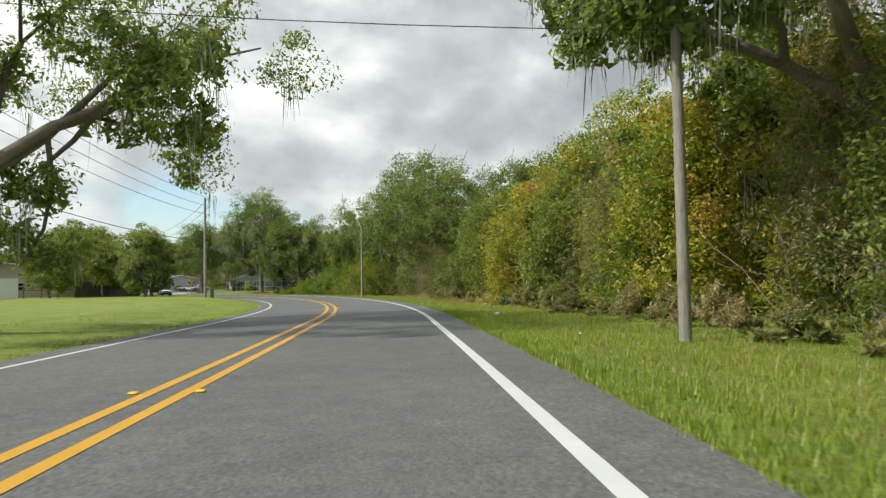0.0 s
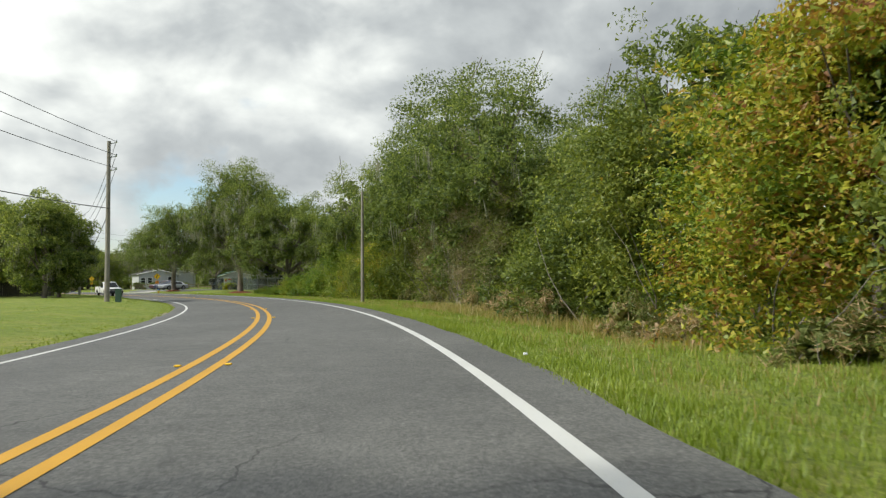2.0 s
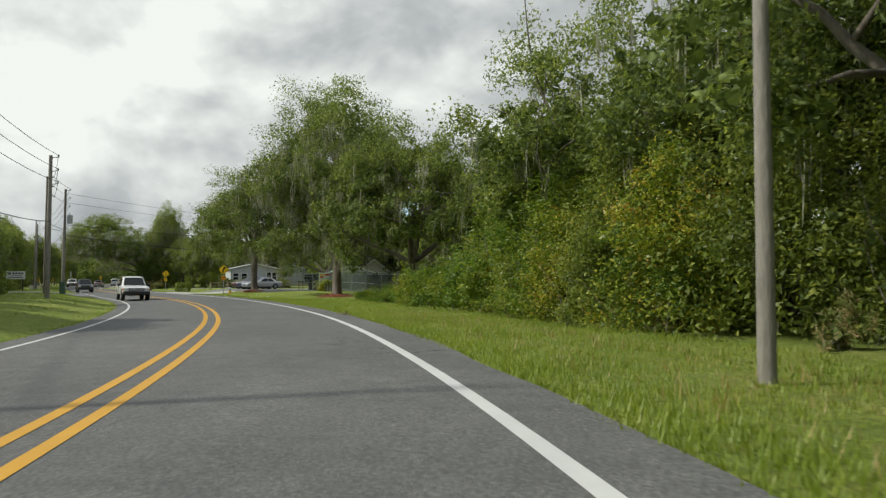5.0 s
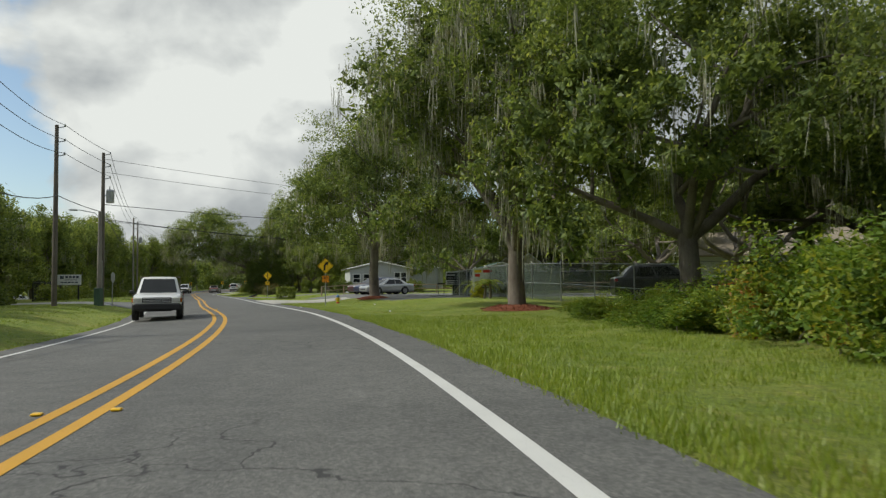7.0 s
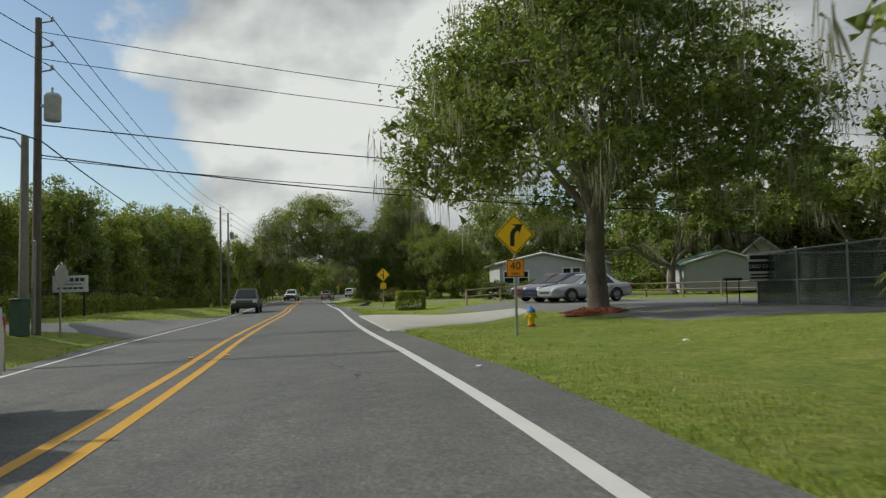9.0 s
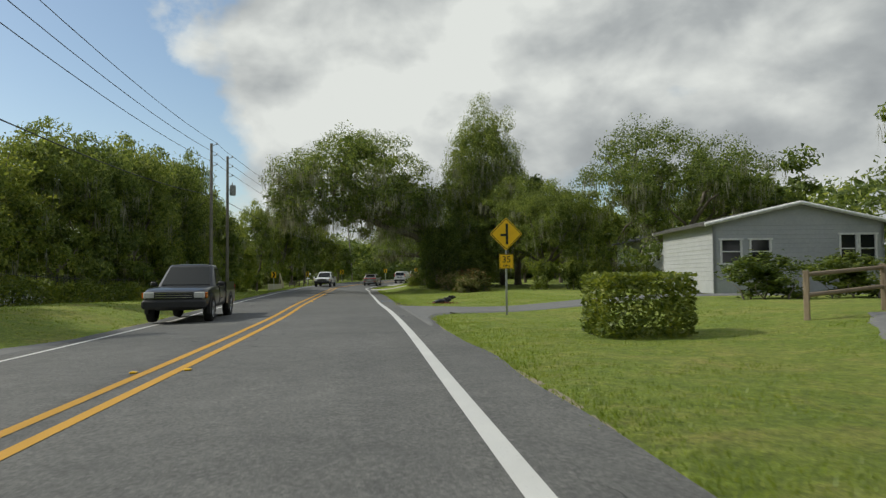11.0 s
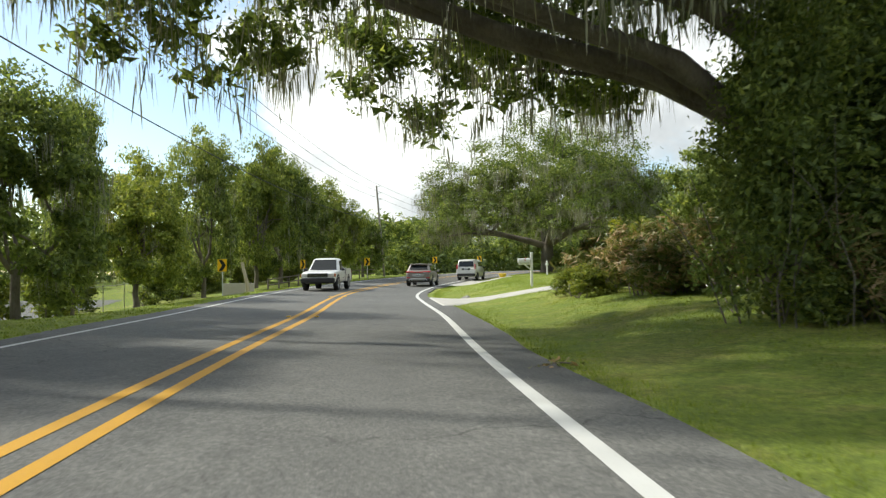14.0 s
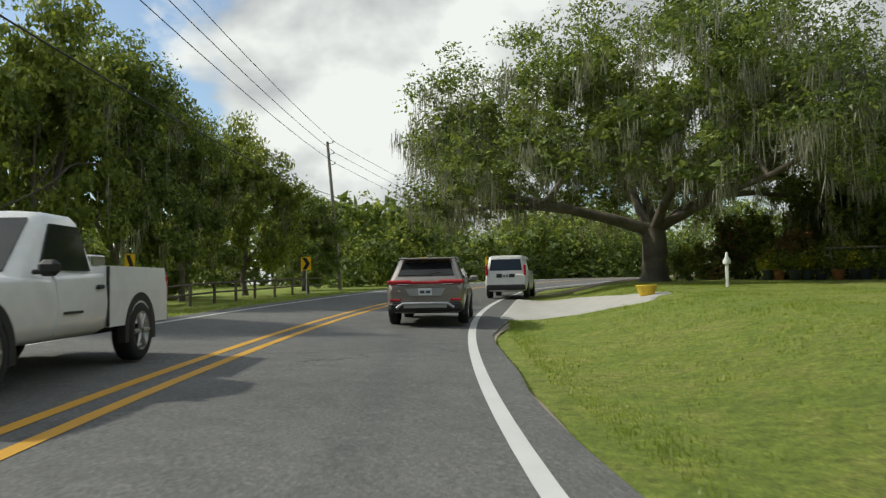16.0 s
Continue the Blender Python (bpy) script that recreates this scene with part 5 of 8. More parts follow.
def wheels(ob, track, ys, r, width=0.23, rim_mat=None, spokes=5):
    for y in ys:
        for sx in (-1, 1):
            hub = part("wheel", Shape().lathe([(0.001, -0.06), (0.09, -0.06), (0.09, 0.06), (0.001, 0.06)], 12, "x"), M_BLACK, ob)
            hub.matrix_basis = pose(sx * track, y, r)
            w = width / 2
            part("tyre", Shape().lathe([(r * 0.66, -w), (r * 0.9, -w), (r * 0.985, -w * 0.75), (r, -w * 0.3), (r, w * 0.3), (r * 0.985, w * 0.75), (r * 0.9, w), (r * 0.66, w)], 24, "x"), M_TYRE, hub)
            o = sx * w * 0.78
            rim = Shape().lathe([(r * 0.67, sx * w * 0.96), (r * 0.62, sx * w * 0.98), (r * 0.58, o * 0.6), (r * 0.3, o * 0.25)], 24, "x")
            for k in range(spokes):
                a = 2 * math.pi * k / spokes
                ca, sa = math.cos(a), math.sin(a)
                pts = [(o * 1.0, ca * r * 0.08, sa * r * 0.08), (o * 1.12, ca * r * 0.62, sa * r * 0.62)]
                rim.tube(pts, [r * 0.10, r * 0.075], 6)
            rim.lathe([(0.001, o * 1.15), (r * 0.14, o * 1.15), (r * 0.17, o * 0.6)], 12, "x")
            part("rim", rim, rim_mat or M_ALLOY, hub, "spoked alloy rim")


def arches(ob, half, ys, r, z0=0.0):
    for y in ys:
        for sx in (-1, 1):
            n = 14
            out = [(y + math.cos(math.pi * k / n) * r * 1.24, r + math.sin(math.pi * k / n) * r * 1.24) for k in range(n + 1)]
            inn = [(y + math.cos(math.pi * k / n) * r * 0.96, r + math.sin(math.pi * k / n) * r * 0.96) for k in range(n + 1)]
            sh = Shape()
            poly = [(out[0][0], r * 0.66), *out, (out[-1][0], r * 0.66), (inn[-1][0], r * 0.66), *reversed(inn), (inn[0][0], r * 0.66)]
            va = [(sx * (half + 0.004), u, v) for u, v in poly]
            vb = [(sx * (half - 0.10), u, v) for u, v in poly]
            m = len(poly)
            left = [0, *range(1, n + 2), n + 2]
            right = [m - 1, *range(m - 2, n + 3, -1), n + 3]
            faces = [(left[i], left[i + 1], right[i + 1], right[i]) for i in range(len(left) - 1)]
            faces += [tuple(m + q for q in reversed(f)) for f in faces]
            faces += [(i, m + i, m + (i + 1) % m, (i + 1) % m) for i in range(m)]
            sh.add(va + vb, faces)
            part("wheel_arch", sh, M_BLACK, ob, "black wheel-arch lining")


def plate_on(ob, y, z, sgn):
    p = part("number_plate", Shape().box((0, y, z), (0.31, 0.02, 0.155), ch=0.006), M_PLATE, ob, "pale number plate with dark bars")
    part("print", Shape().box((-0.065, y + sgn * 0.013, z), (0.10, 0.006, 0.06)).box((0.07, y + sgn * 0.013, z), (0.10, 0.006, 0.06)), M_BAR, p)


def mirrors(ob, half, y, z, mat):
    for sx in (-1, 1):
        part("door_mirror", Shape().box((sx * (half + 0.12), y, z), (0.22, 0.13, 0.17), ch=0.05).box((sx * (half + 0.01), y + 0.02, z - 0.04), (0.10, 0.06, 0.05), ch=0.015), mat, ob)


def suv(at, rz):
    ob = thing("sport_utility_car", "bronze-grey sport utility car with a full-width red tail lamp", "car", at, rz)
    L, w, zb = 4.55, 0.93, 0.26
    st = [(-2.27, 0.80, 0.52, 0.92), (-2.22, 0.88, 0.36, 1.00), (-2.05, 0.915, 0.30, 1.06), (-1.5, 0.93, zb, 1.08), (0.4, 0.93, zb, 1.05), (0.95, 0.925, zb, 1.02), (1.6, 0.90, 0.27, 0.95), (2.05, 0.84, 0.30, 0.86), (2.27, 0.70, 0.36, 0.72)]
    part("body", Shape().loft([ring(y, q, a, b) for y, q, a, b in st]), P_BRONZE, ob)
    up = Shape()
    on = cabin(up, (-2.16, 1.05, 0.88), (-1.72, 0.28, 0.68), 1.0, 1.54, 0.06)
    part("cabin", up, P_BRONZE, ob)
    part("rear_window", pane(on("b", 0.10, 0.90, 0.30, 0.86)), M_GLASS, ob, "dark tinted rear window")
    part("windscreen", pane(on("f", 0.08, 0.92, 0.12, 0.92)), M_GLASS, ob)
    for sd in "lr":
        for u0, u1 in ((0.10, 0.30), (0.33, 0.57), (0.60, 0.84)):
            part("side_window", pane(on(sd, u0, u1, 0.16, 0.86)), M_GLASS, ob)
    part("spoiler", Shape().box((0, -1.84, 1.555), (1.28, 0.30, 0.045), ch=0.02), P_BRONZE, ob)
    part("aerial_fin", Shape().box((0, -1.35, 1.625), (0.05, 0.16, 0.07), ch=0.02), P_BRONZE, ob)
    for sx in (-1, 1):
        part("roof_rail", Shape().tube([(sx * 0.63, -1.5, 1.55), (sx * 0.64, -1.35, 1.615), (sx * 0.64, 0.0, 1.615), (sx * 0.63, 0.15, 1.55)], 0.018, 6), M_CHROME, ob, "chrome roof rail")
        part("tail_lamp", Shape().box((sx * 0.60, -2.235, 1.01), (0.58, 0.09, 0.095), ch=0.03), M_RED, ob, "red wraparound tail lamp")
        part("reflector", Shape().box((sx * 0.70, -2.275, 0.60), (0.26, 0.04, 0.06), ch=0.015), M_RED, ob)
        part("exhaust_tip", Shape().lathe([(0.05, 0.0), (0.065, 0.0), (0.065, 0.16), (0.05, 0.16)], 14, "y", (sx * 0.55, -2.16, 0.44)), M_CHROME, ob, "chrome exhaust tip")
    part("lamp_bar", Shape().box((0, -2.262, 0.995), (0.80, 0.05, 0.06), ch=0.015), M_RED, ob, "red lamp bar across the tailgate")
    part("trim_strip", Shape().box((0, -2.268, 0.955), (1.30, 0.04, 0.02), ch=0.006), M_CHROME, ob, "chrome strip")
    tail = Shape().prism([(-0.46, 0.86), (0.46, 0.86), (0.36, 0.69), (-0.36, 0.69)], -2.305, -2.26)
    part("tailgate_recess", tail, P_SILVER, ob, "bright panel around the plate")
    plate_on(ob, -2.318, 0.78, -1)
    part("bumper", Shape().box((0, -2.24, 0.44), (1.70, 0.18, 0.22), ch=0.06), M_BLACK, ob, "black lower bumper")
    part("skid_plate", Shape().tube([(-0.66, -2.36, 0.42), (-0.52, -2.37, 0.52), (0.52, -2.37, 0.52), (0.66, -2.36, 0.42)], 0.035, 6).box((0, -2.345, 0.46), (1.0, 0.03, 0.09), ch=0.012), P_SILVER, ob, "silver bumper trim")
    part("badge", Shape().box((-0.62, -2.285, 0.80), (0.11, 0.02, 0.04), ch=0.008), M_CHROME, ob)
    part("wiper", Shape().tube([(0.05, -2.17, 1.18), (0.38, -2.14, 1.24)], 0.014, 5), M_BLACK, ob)
    mirrors(ob, 0.90, 0.72, 1.08, P_BRONZE)
    arches(ob, 0.925, (-1.36, 1.34), 0.36)
    wheels(ob, 0.83, (-1.36, 1.34), 0.36)


def van(at, rz):
    ob = thing("white_van", "small white delivery van with a black bumper", "van", at, rz)
    st = [(-2.30, 0.84, 0.42, 1.00), (-2.25, 0.90, 0.33, 1.06), (-1.5, 0.915, 0.28, 1.06), (1.0, 0.915, 0.28, 1.06), (1.7, 0.88, 0.30, 1.0), (2.15, 0.80, 0.34, 0.84), (2.3, 0.68, 0.38, 0.7)]
    part("body", Shape().loft([ring(y, q, a, b, tuck=0.04) for y, q, a, b in st]), P_WHITE, ob)
    up = Shape()
    on = cabin(up, (-2.26, 1.55, 0.90), (-2.10, 0.55, 0.76), 0.98, 1.82, 0.07, 0.14)
    part("cabin", up, P_WHITE, ob)
    part("rear_window", pane(on("b", 0.09, 0.91, 0.28, 0.86)), M_GLASS, ob, "wide dark tailgate window")
    part("windscreen", pane(on("f", 0.08, 0.92, 0.15, 0.92)), M_GLASS, ob)
    for sd in "lr":
        part("side_window", pane(on(sd, 0.66, 0.90, 0.28, 0.82)), M_GLASS, ob)
        part("side_window", pane(on(sd, 0.40, 0.62, 0.30, 0.82)), M_GLASS, ob)
    for sx in (-1, 1):
        part("tail_lamp", Shape().box((sx * 0.83, -2.24, 1.22), (0.10, 0.12, 0.46), ch=0.03), M_RED, ob, "tall red tail lamp")
    part("bumper", Shape().box((0, -2.28, 0.48), (1.70, 0.16, 0.24), ch=0.05), M_BLACK, ob, "black plastic bumper")
    part("plate_panel", Shape().box((0, -2.30, 0.99), (0.80, 0.03, 0.16), ch=0.01), M_BLACK, ob)
    plate_on(ob, -2.325, 0.98, -1)
    mirrors(ob, 0.90, 1.15, 1.15, M_BLACK)
    arches(ob, 0.912, (-1.45, 1.45), 0.33)
    wheels(ob, 0.815, (-1.45, 1.45), 0.33)


def pickup(name, label, at, rz, mat, old=False):
    ob = thing(name, label, "pickup truck", at, rz)
    h = 0.98
    st = [(0.42, 0.97, 0.42, 1.12), (0.6, 0.985, 0.42, 1.12), (1.5, 0.985, 0.42, 1.12), (2.2, 0.97, 0.42, 1.08), (2.6, 0.93, 0.44, 1.02), (2.75, 0.84, 0.50, 0.94)]
    front = Shape().loft([ring(y, q, a, b, tuck=0.07) for y, q, a, b in st])
    cab = Shape().loft([ring(y, q, a, b, tuck=0.05) for y, q, a, b in ((-0.72, 0.98, 0.42, 1.18), (-0.68, 0.985, 0.42, 1.18), (0.46, 0.985, 0.42, 1.14))])
    part("front_body", front, mat, ob)
    part("cab_body", cab, mat, ob)
    up = Shape()
    on = cabin(up, (-0.70, 1.18, 0.90), (-0.52, 0.36, 0.72), 1.10, 1.80, 0.06, 0.13)
    part("cabin", up, mat, ob)
    part("windscreen", pane(on("f", 0.07, 0.93, 0.10, 0.93)), M_GLASS, ob)
    part("rear_window", pane(on("b", 0.12, 0.88, 0.25, 0.88)), M_GLASS, ob)
    for sd in "lr":
        part("side_window", pane(on(sd, 0.14, 0.78, 0.12, 0.86)), M_GLASS, ob)
    bed = Shape()
    for sx in (-1, 1):
        bed.loft([[(sx * 0.98, y, 0.50), (sx * 0.985, y, 0.95), (sx * 0.95, y, 1.26), (sx * 0.86, y, 1.26), (sx * 0.86, y, 0.60), (sx * 0.9, y, 0.50)] for y in (-0.76, -2.70)], False)
    bed.box((0, -1.73, 0.60), (1.8, 1.95, 0.06)).box((0, -0.80, 0.92), (1.78, 0.06, 0.66))
    part("cargo_bed", bed, mat, ob)
    part("tailgate", Shape().box((0, -2.70, 0.93), (1.76, 0.07, 0.66), ch=0.02), mat, ob)
    part("rear_bumper", Shape().box((0, -2.82, 0.56), (1.86, 0.18, 0.18), ch=0.04), M_BLACK if old else M_CHROME, ob)
    part("underbody", Shape().box((0, 0, 0.48), (1.2, 5.1, 0.18), ch=0.03), M_BLACK, ob)
    for sx in (-1, 1):
        part("tail_lamp", Shape().box((sx * 0.92, -2.72, 0.98), (0.13, 0.06, 0.36), ch=0.02), M_RED, ob, "red tail lamp")
        part("head_lamp", Shape().box((sx * 0.74, 2.70, 0.86), (0.34, 0.12, 0.20), ch=0.03), M_LAMP, ob, "clear head lamp")
        part("indicator", Shape().box((sx * 0.935, 2.58, 0.86), (0.07, 0.18, 0.18), ch=0.02), M_AMBER, ob, "amber indicator")
        part("door_handle", Shape().box((sx * 0.995, -0.50, 1.00), (0.04, 0.17, 0.05), ch=0.012), M_BLACK, ob)
        part("body_moulding", Shape().box((sx * 0.992, 0.15, 0.72), (0.015, 0.42, 0.03)), M_BLACK, ob)
        part("door_gap", Shape().box((sx * 0.976, -0.735, 0.88), (0.03, 0.03, 0.74)), M_BLACK, ob)
    part("grille", Shape().box((0, 2.745, 0.86), (1.14, 0.08, 0.22), ch=0.02), M_BLACK, ob)
    for k in range(3):
        part("grille_bar", Shape().box((0, 2.79, 0.79 + 0.07 * k), (1.08, 0.02, 0.018)), mat if old else M_CHROME, ob)
    part("front_bumper", Shape().box((0, 2.74, 0.58), (1.90, 0.24, 0.28), ch=0.06), M_BLACK, ob, "dark front bumper")
    part("cargo_box" if not old else "ladder_rack", Shape().box((0, -1.0, 1.30), (1.5, 0.38, 0.20), ch=0.02) if not old else Shape().tube([(-0.85, -0.9, 1.2), (-0.85, -0.9, 1.85), (0.85, -0.9, 1.85), (0.85, -0.9, 1.2)], 0.03, 6).tube([(-0.85, -0.9, 1.55), (0.85, -0.9, 1.55)], 0.025, 6), M_CHROME if not old else M_TWIG, ob)
    mirrors(ob, 0.96, 0.85, 1.20, M_BLACK)
    arches(ob, 0.985, (-1.72, 1.78), 0.41)
    wheels(ob, 0.872, (-1.72, 1.78), 0.40, 0.26, spokes=6)


def sedan(name, label, at, rz, mat, tall=0.0):
    ob = thing(name, label, "car", at, rz, "parked cars")
    st = [(-2.5, 0.74, 0.42, 0.86), (-2.44, 0.84, 0.30, 0.94), (-2.1, 0.90, 0.24, 0.98), (-1.2, 0.92, 0.22, 0.97), (0.8, 0.92, 0.22, 0.94), (1.5, 0.91, 0.22, 0.90), (2.1, 0.87, 0.26, 0.80), (2.42, 0.76, 0.30, 0.68), (2.5, 0.66, 0.36, 0.6)]
    part("body", Shape().loft([ring(y, q, a, b + tall) for y, q, a, b in st]), mat, ob)
    up = Shape()
    on = cabin(up, (-1.95 - tall, 1.30, 0.84), (-1.15 - 2 * tall, 0.25, 0.60), 0.90 + tall, 1.40 + 1.5 * tall, 0.06)
    part("cabin", up, mat, ob)
    part("windscreen", pane(on("f", 0.08, 0.92, 0.1, 0.94)), M_GLASS, ob)
    part("rear_window", pane(on("b", 0.10, 0.90, 0.12, 0.9)), M_GLASS, ob)
    for sd in "lr":
        part("side_window", pane(on(sd, 0.18, 0.47, 0.12, 0.88)), M_GLASS, ob)
        part("side_window", pane(on(sd, 0.50, 0.84, 0.12, 0.88)), M_GLASS, ob)
    for sx in (-1, 1):
        part("tail_lamp", Shape().box((sx * 0.70, -2.44, 0.80 + tall), (0.30, 0.14, 0.14), ch=0.03), M_RED, ob, "red tail lamp")
        part("head_lamp", Shape().box((sx * 0.66, 2.34, 0.66 + tall), (0.32, 0.24, 0.12), ch=0.04), M_LAMP, ob, "clear head lamp")
        part("door_handle", Shape().box((sx * 0.925, -0.15, 0.80 + tall), (0.03, 0.15, 0.03)), M_CHROME, ob)
        part("door_handle", Shape().box((sx * 0.925, -1.1, 0.80 + tall), (0.03, 0.15, 0.03)), M_CHROME, ob)
    part("grille", Shape().box((0, 2.47, 0.50), (0.9, 0.08, 0.12), ch=0.02), M_BLACK, ob)
    mirrors(ob, 0.88, 0.85, 0.96 + tall, mat)
    arches(ob, 0.915, (-1.38, 1.45), 0.33)
    wheels(ob, 0.82, (-1.38, 1.45), 0.33)


def on_road(s, d, back=False):
    p, f, r = road_at(s)
    p = p + r * d
    return (p[0], p[1], float(lie(s, d)) + 0.003), math.degrees(math.atan2(-f[0], f[1])) + (180 if back else 0)


suv(*on_road(261.2, 2.65))
van(*on_road(277.0, 3.9))
pickup("white_pickup", "modern white pickup truck with a silver box in its bed", *on_road(250.1, -1.85, True), P_WHITE)
pickup("old_white_pickup", "older white work truck with a black bumper and rack", *on_road(130.9, -2.5, True), P_WHITE, True)
pickup("dark_pickup", "dark grey pickup truck in the oncoming lane", *on_road(182.6, -3.0, True), P_DARK)
for k, (nm, lb, mt, tl) in enumerate((("silver_car", "silver four-door saloon car parked on the lot", P_SILVER, 0.0), ("blue_car", "dark blue car parked beside the silver one", P_BLUE, 0.08), ("maroon_car", "maroon car parked at the end of the row", P_MAROON, 0.1))):
    x, y = -51.6 - 1.55 * k, 154.2 + 1.75 * k
    sedan(nm, lb, (x, y, ground_at(x, y) + 0.02), 146, mt, tl)

for x, y, rz, nm, lb, mt, tl in ((-25.4, 131.2, -72, "dark_car", "tall dark estate car parked behind the chain-link fence", P_DARK, 0.22), (-20.3, 133.6, -60, "red_car", "red car parked behind the chain-link fence", P_RED, 0.1)):
    sedan(nm, lb, (x, y, ground_at(x, y) + 0.02), rz, mt, tl)

P_GREY = paint("grey_paint", (0.16, 0.165, 0.17), 0.5)
for q, off, nm, lb, mt, tl in ((187, -25, "white_car", "white car parked in the yard behind the trees", P_WHITE, 0.1), (193, -26, "silver_car", "silver car parked in the yard behind the trees", P_SILVER, 0.0), (203, -25.5, "grey_car", "grey car parked in the yard behind the trees", P_GREY, 0.1),
                               (212, -26, "silver_car", "silver car parked in the yard behind the trees", P_SILVER, 0.1), (219, -25, "white_car", "white car parked in the yard behind the trees", P_WHITE, 0.0), (245, -24.5, "silver_car", "silver car parked in the yard behind the trees", P_SILVER, 0.0), (250, -25.5, "maroon_car", "maroon car parked in the yard behind the trees", P_MAROON, 0.1)):
    x, y = xy(q, off)
    sedan(nm, lb, (x, y, ground_at(x, y) + 0.02), 120 + 7 * (q % 5), mt, tl)


# ---- poles and cables ----
M_ZINC = plain("galvanised_steel", (0.42, 0.43, 0.44), 0.45, 0.85)
M_WIRE = plain("cable_black", (0.03, 0.03, 0.03), 0.6)
M_PORC = plain("porcelain_grey", (0.45, 0.46, 0.47), 0.3)


def utility_pole(x, y, h, lean=(0, 0), arms=True, transformer=False, lamp=False, mat=None, r=0.15, label="weathered wooden utility pole carrying cables", rz=0.0, guard=False):
    z = ground_at(x, y)
    ob = thing("utility_pole", label, "utility pole", (x, y, z), rz)
    part("pole", Shape().tube([(0, 0, -0.3), (lean[0] * 0.5, lean[1] * 0.5, h * 0.5), (lean[0], lean[1], h)], [r, r * 0.86, r * 0.68], 14), mat or M_POLE, ob)
    lx, ly = lean
    if arms:
        for k, zz in enumerate((h - 0.12, h - 0.95, h - 1.75)):
            u = zz / h
            side = 1 if k != 1 else 1
            part("bracket", Shape().tube([(lx * u, ly * u, zz - 0.05), (lx * u + 0.42 * side, ly * u, zz + 0.05)], 0.028, 6), M_ZINC, ob, "steel insulator bracket")
            part("insulator", Shape().lathe([(0.02, -0.02), (0.06, 0.0), (0.04, 0.05), (0.065, 0.07), (0.04, 0.12), (0.02, 0.16)], 10, "z", (lx * u + 0.42 * side, ly * u, zz + 0.05)), M_PORC, ob)
    if transformer:
        part("transformer", Shape().lathe([(0.001, 0), (0.24, 0.0), (0.26, 0.04), (0.26, 0.78), (0.27, 0.80), (0.2, 0.9), (0.001, 0.92)], 16, "z", (0.45, 0, h - 3.4)), M_PORC, ob, "grey transformer can")
        part("bushing", Shape().lathe([(0.03, 0), (0.05, 0.06), (0.03, 0.12), (0.05, 0.18), (0.015, 0.26)], 8, "z", (0.40, 0.1, h - 2.5)), M_PORC, ob)
        part("hanger", Shape().box((0.2, 0, h - 2.9), (0.3, 0.12, 0.08)), M_ZINC, ob)
    if lamp:
        part("lamp_arm", Shape().tube([(0, 0, h - 0.5), (-0.3, 0, h - 0.1), (-1.3, 0, h + 0.1)], 0.03, 6), M_ZINC, ob)
        part("lamp_head", Shape().box((-1.61, 0, h + 0.08), (0.55, 0.22, 0.12), ch=0.05), M_PORC, ob, "grey street lamp head")
    if guard:
        part("cable_guard", Shape().box((0, -r - 0.02, 1.5), (0.09, 0.06, 3.0), ch=0.02), M_ZINC, ob, "steel cable guard")
    return ob


POLES = {"z": (-17.5, 17.0, 10.2), "a": (-23.1, 71.0, 9.6), "c": (-43.2, 106.5, 8.7), "d": (-57.9, 124.0, 10.3), "e": (-61.6, 130.95, 10.3), "g": (-106.5, 180.1, 12.0), "h": (-110.0, 184.6, 11.9), "k": (-151.2, 248.4, 11.2), "l": (-165, 304, 8.0)}
utility_pole(*POLES["a"], rz=15)
utility_pole(*POLES["c"], rz=40)
utility_pole(*POLES["d"], rz=40, mat=M_POLE_DARK)
utility_pole(*POLES["e"], rz=40, transformer=True, mat=M_POLE_DARK, guard=True, label="wooden utility pole with a transformer and cables")
utility_pole(-61.1, 130.25, 6.2, arms=False, lamp=True, r=0.16, rz=40, label="short wooden pole with a street lamp")
utility_pole(*POLES["g"], rz=42, guard=True)
utility_pole(*POLES["h"], rz=42, transformer=True, label="wooden utility pole with a grey transformer can")
utility_pole(*POLES["k"], lean=(-0.9, 0.1), rz=30)
utility_pole(4.78, 14.8, 8.6, arms=False, r=0.13, label="sunlit bare wooden pole before the thicket")
utility_pole(-8.7, 77.3, 7.5, arms=False, r=0.12, label="plain wooden pole at the edge of the wood")
utility_pole(*POLES["l"], arms=False, r=0.13, label="distant wooden pole by the bend")


def cable(a, b, sag, r=0.016, label="thin black overhead cable between poles"):
    a, b = Vector(a), Vector(b)
    n = max(8, int((b - a).length / 4))
    pts = [a.lerp(b, k / n) - Vector((0, 0, 4 * sag * (k / n) * (1 - k / n))) for k in range(n + 1)]
    return solo("overhead_cable", Shape().tube([tuple(p) for p in pts], r, 5, False), M_WIRE, label, "cable", group="overhead cables")


def tip(key, drop, side=0.42):
    x, y, h = POLES[key]
    z = ground_at(x, y)
    lx = -0.9 if key == "k" else 0.0
    return (x + lx + side * 0.75, y + side * 0.65, z + h - drop + 0.15)


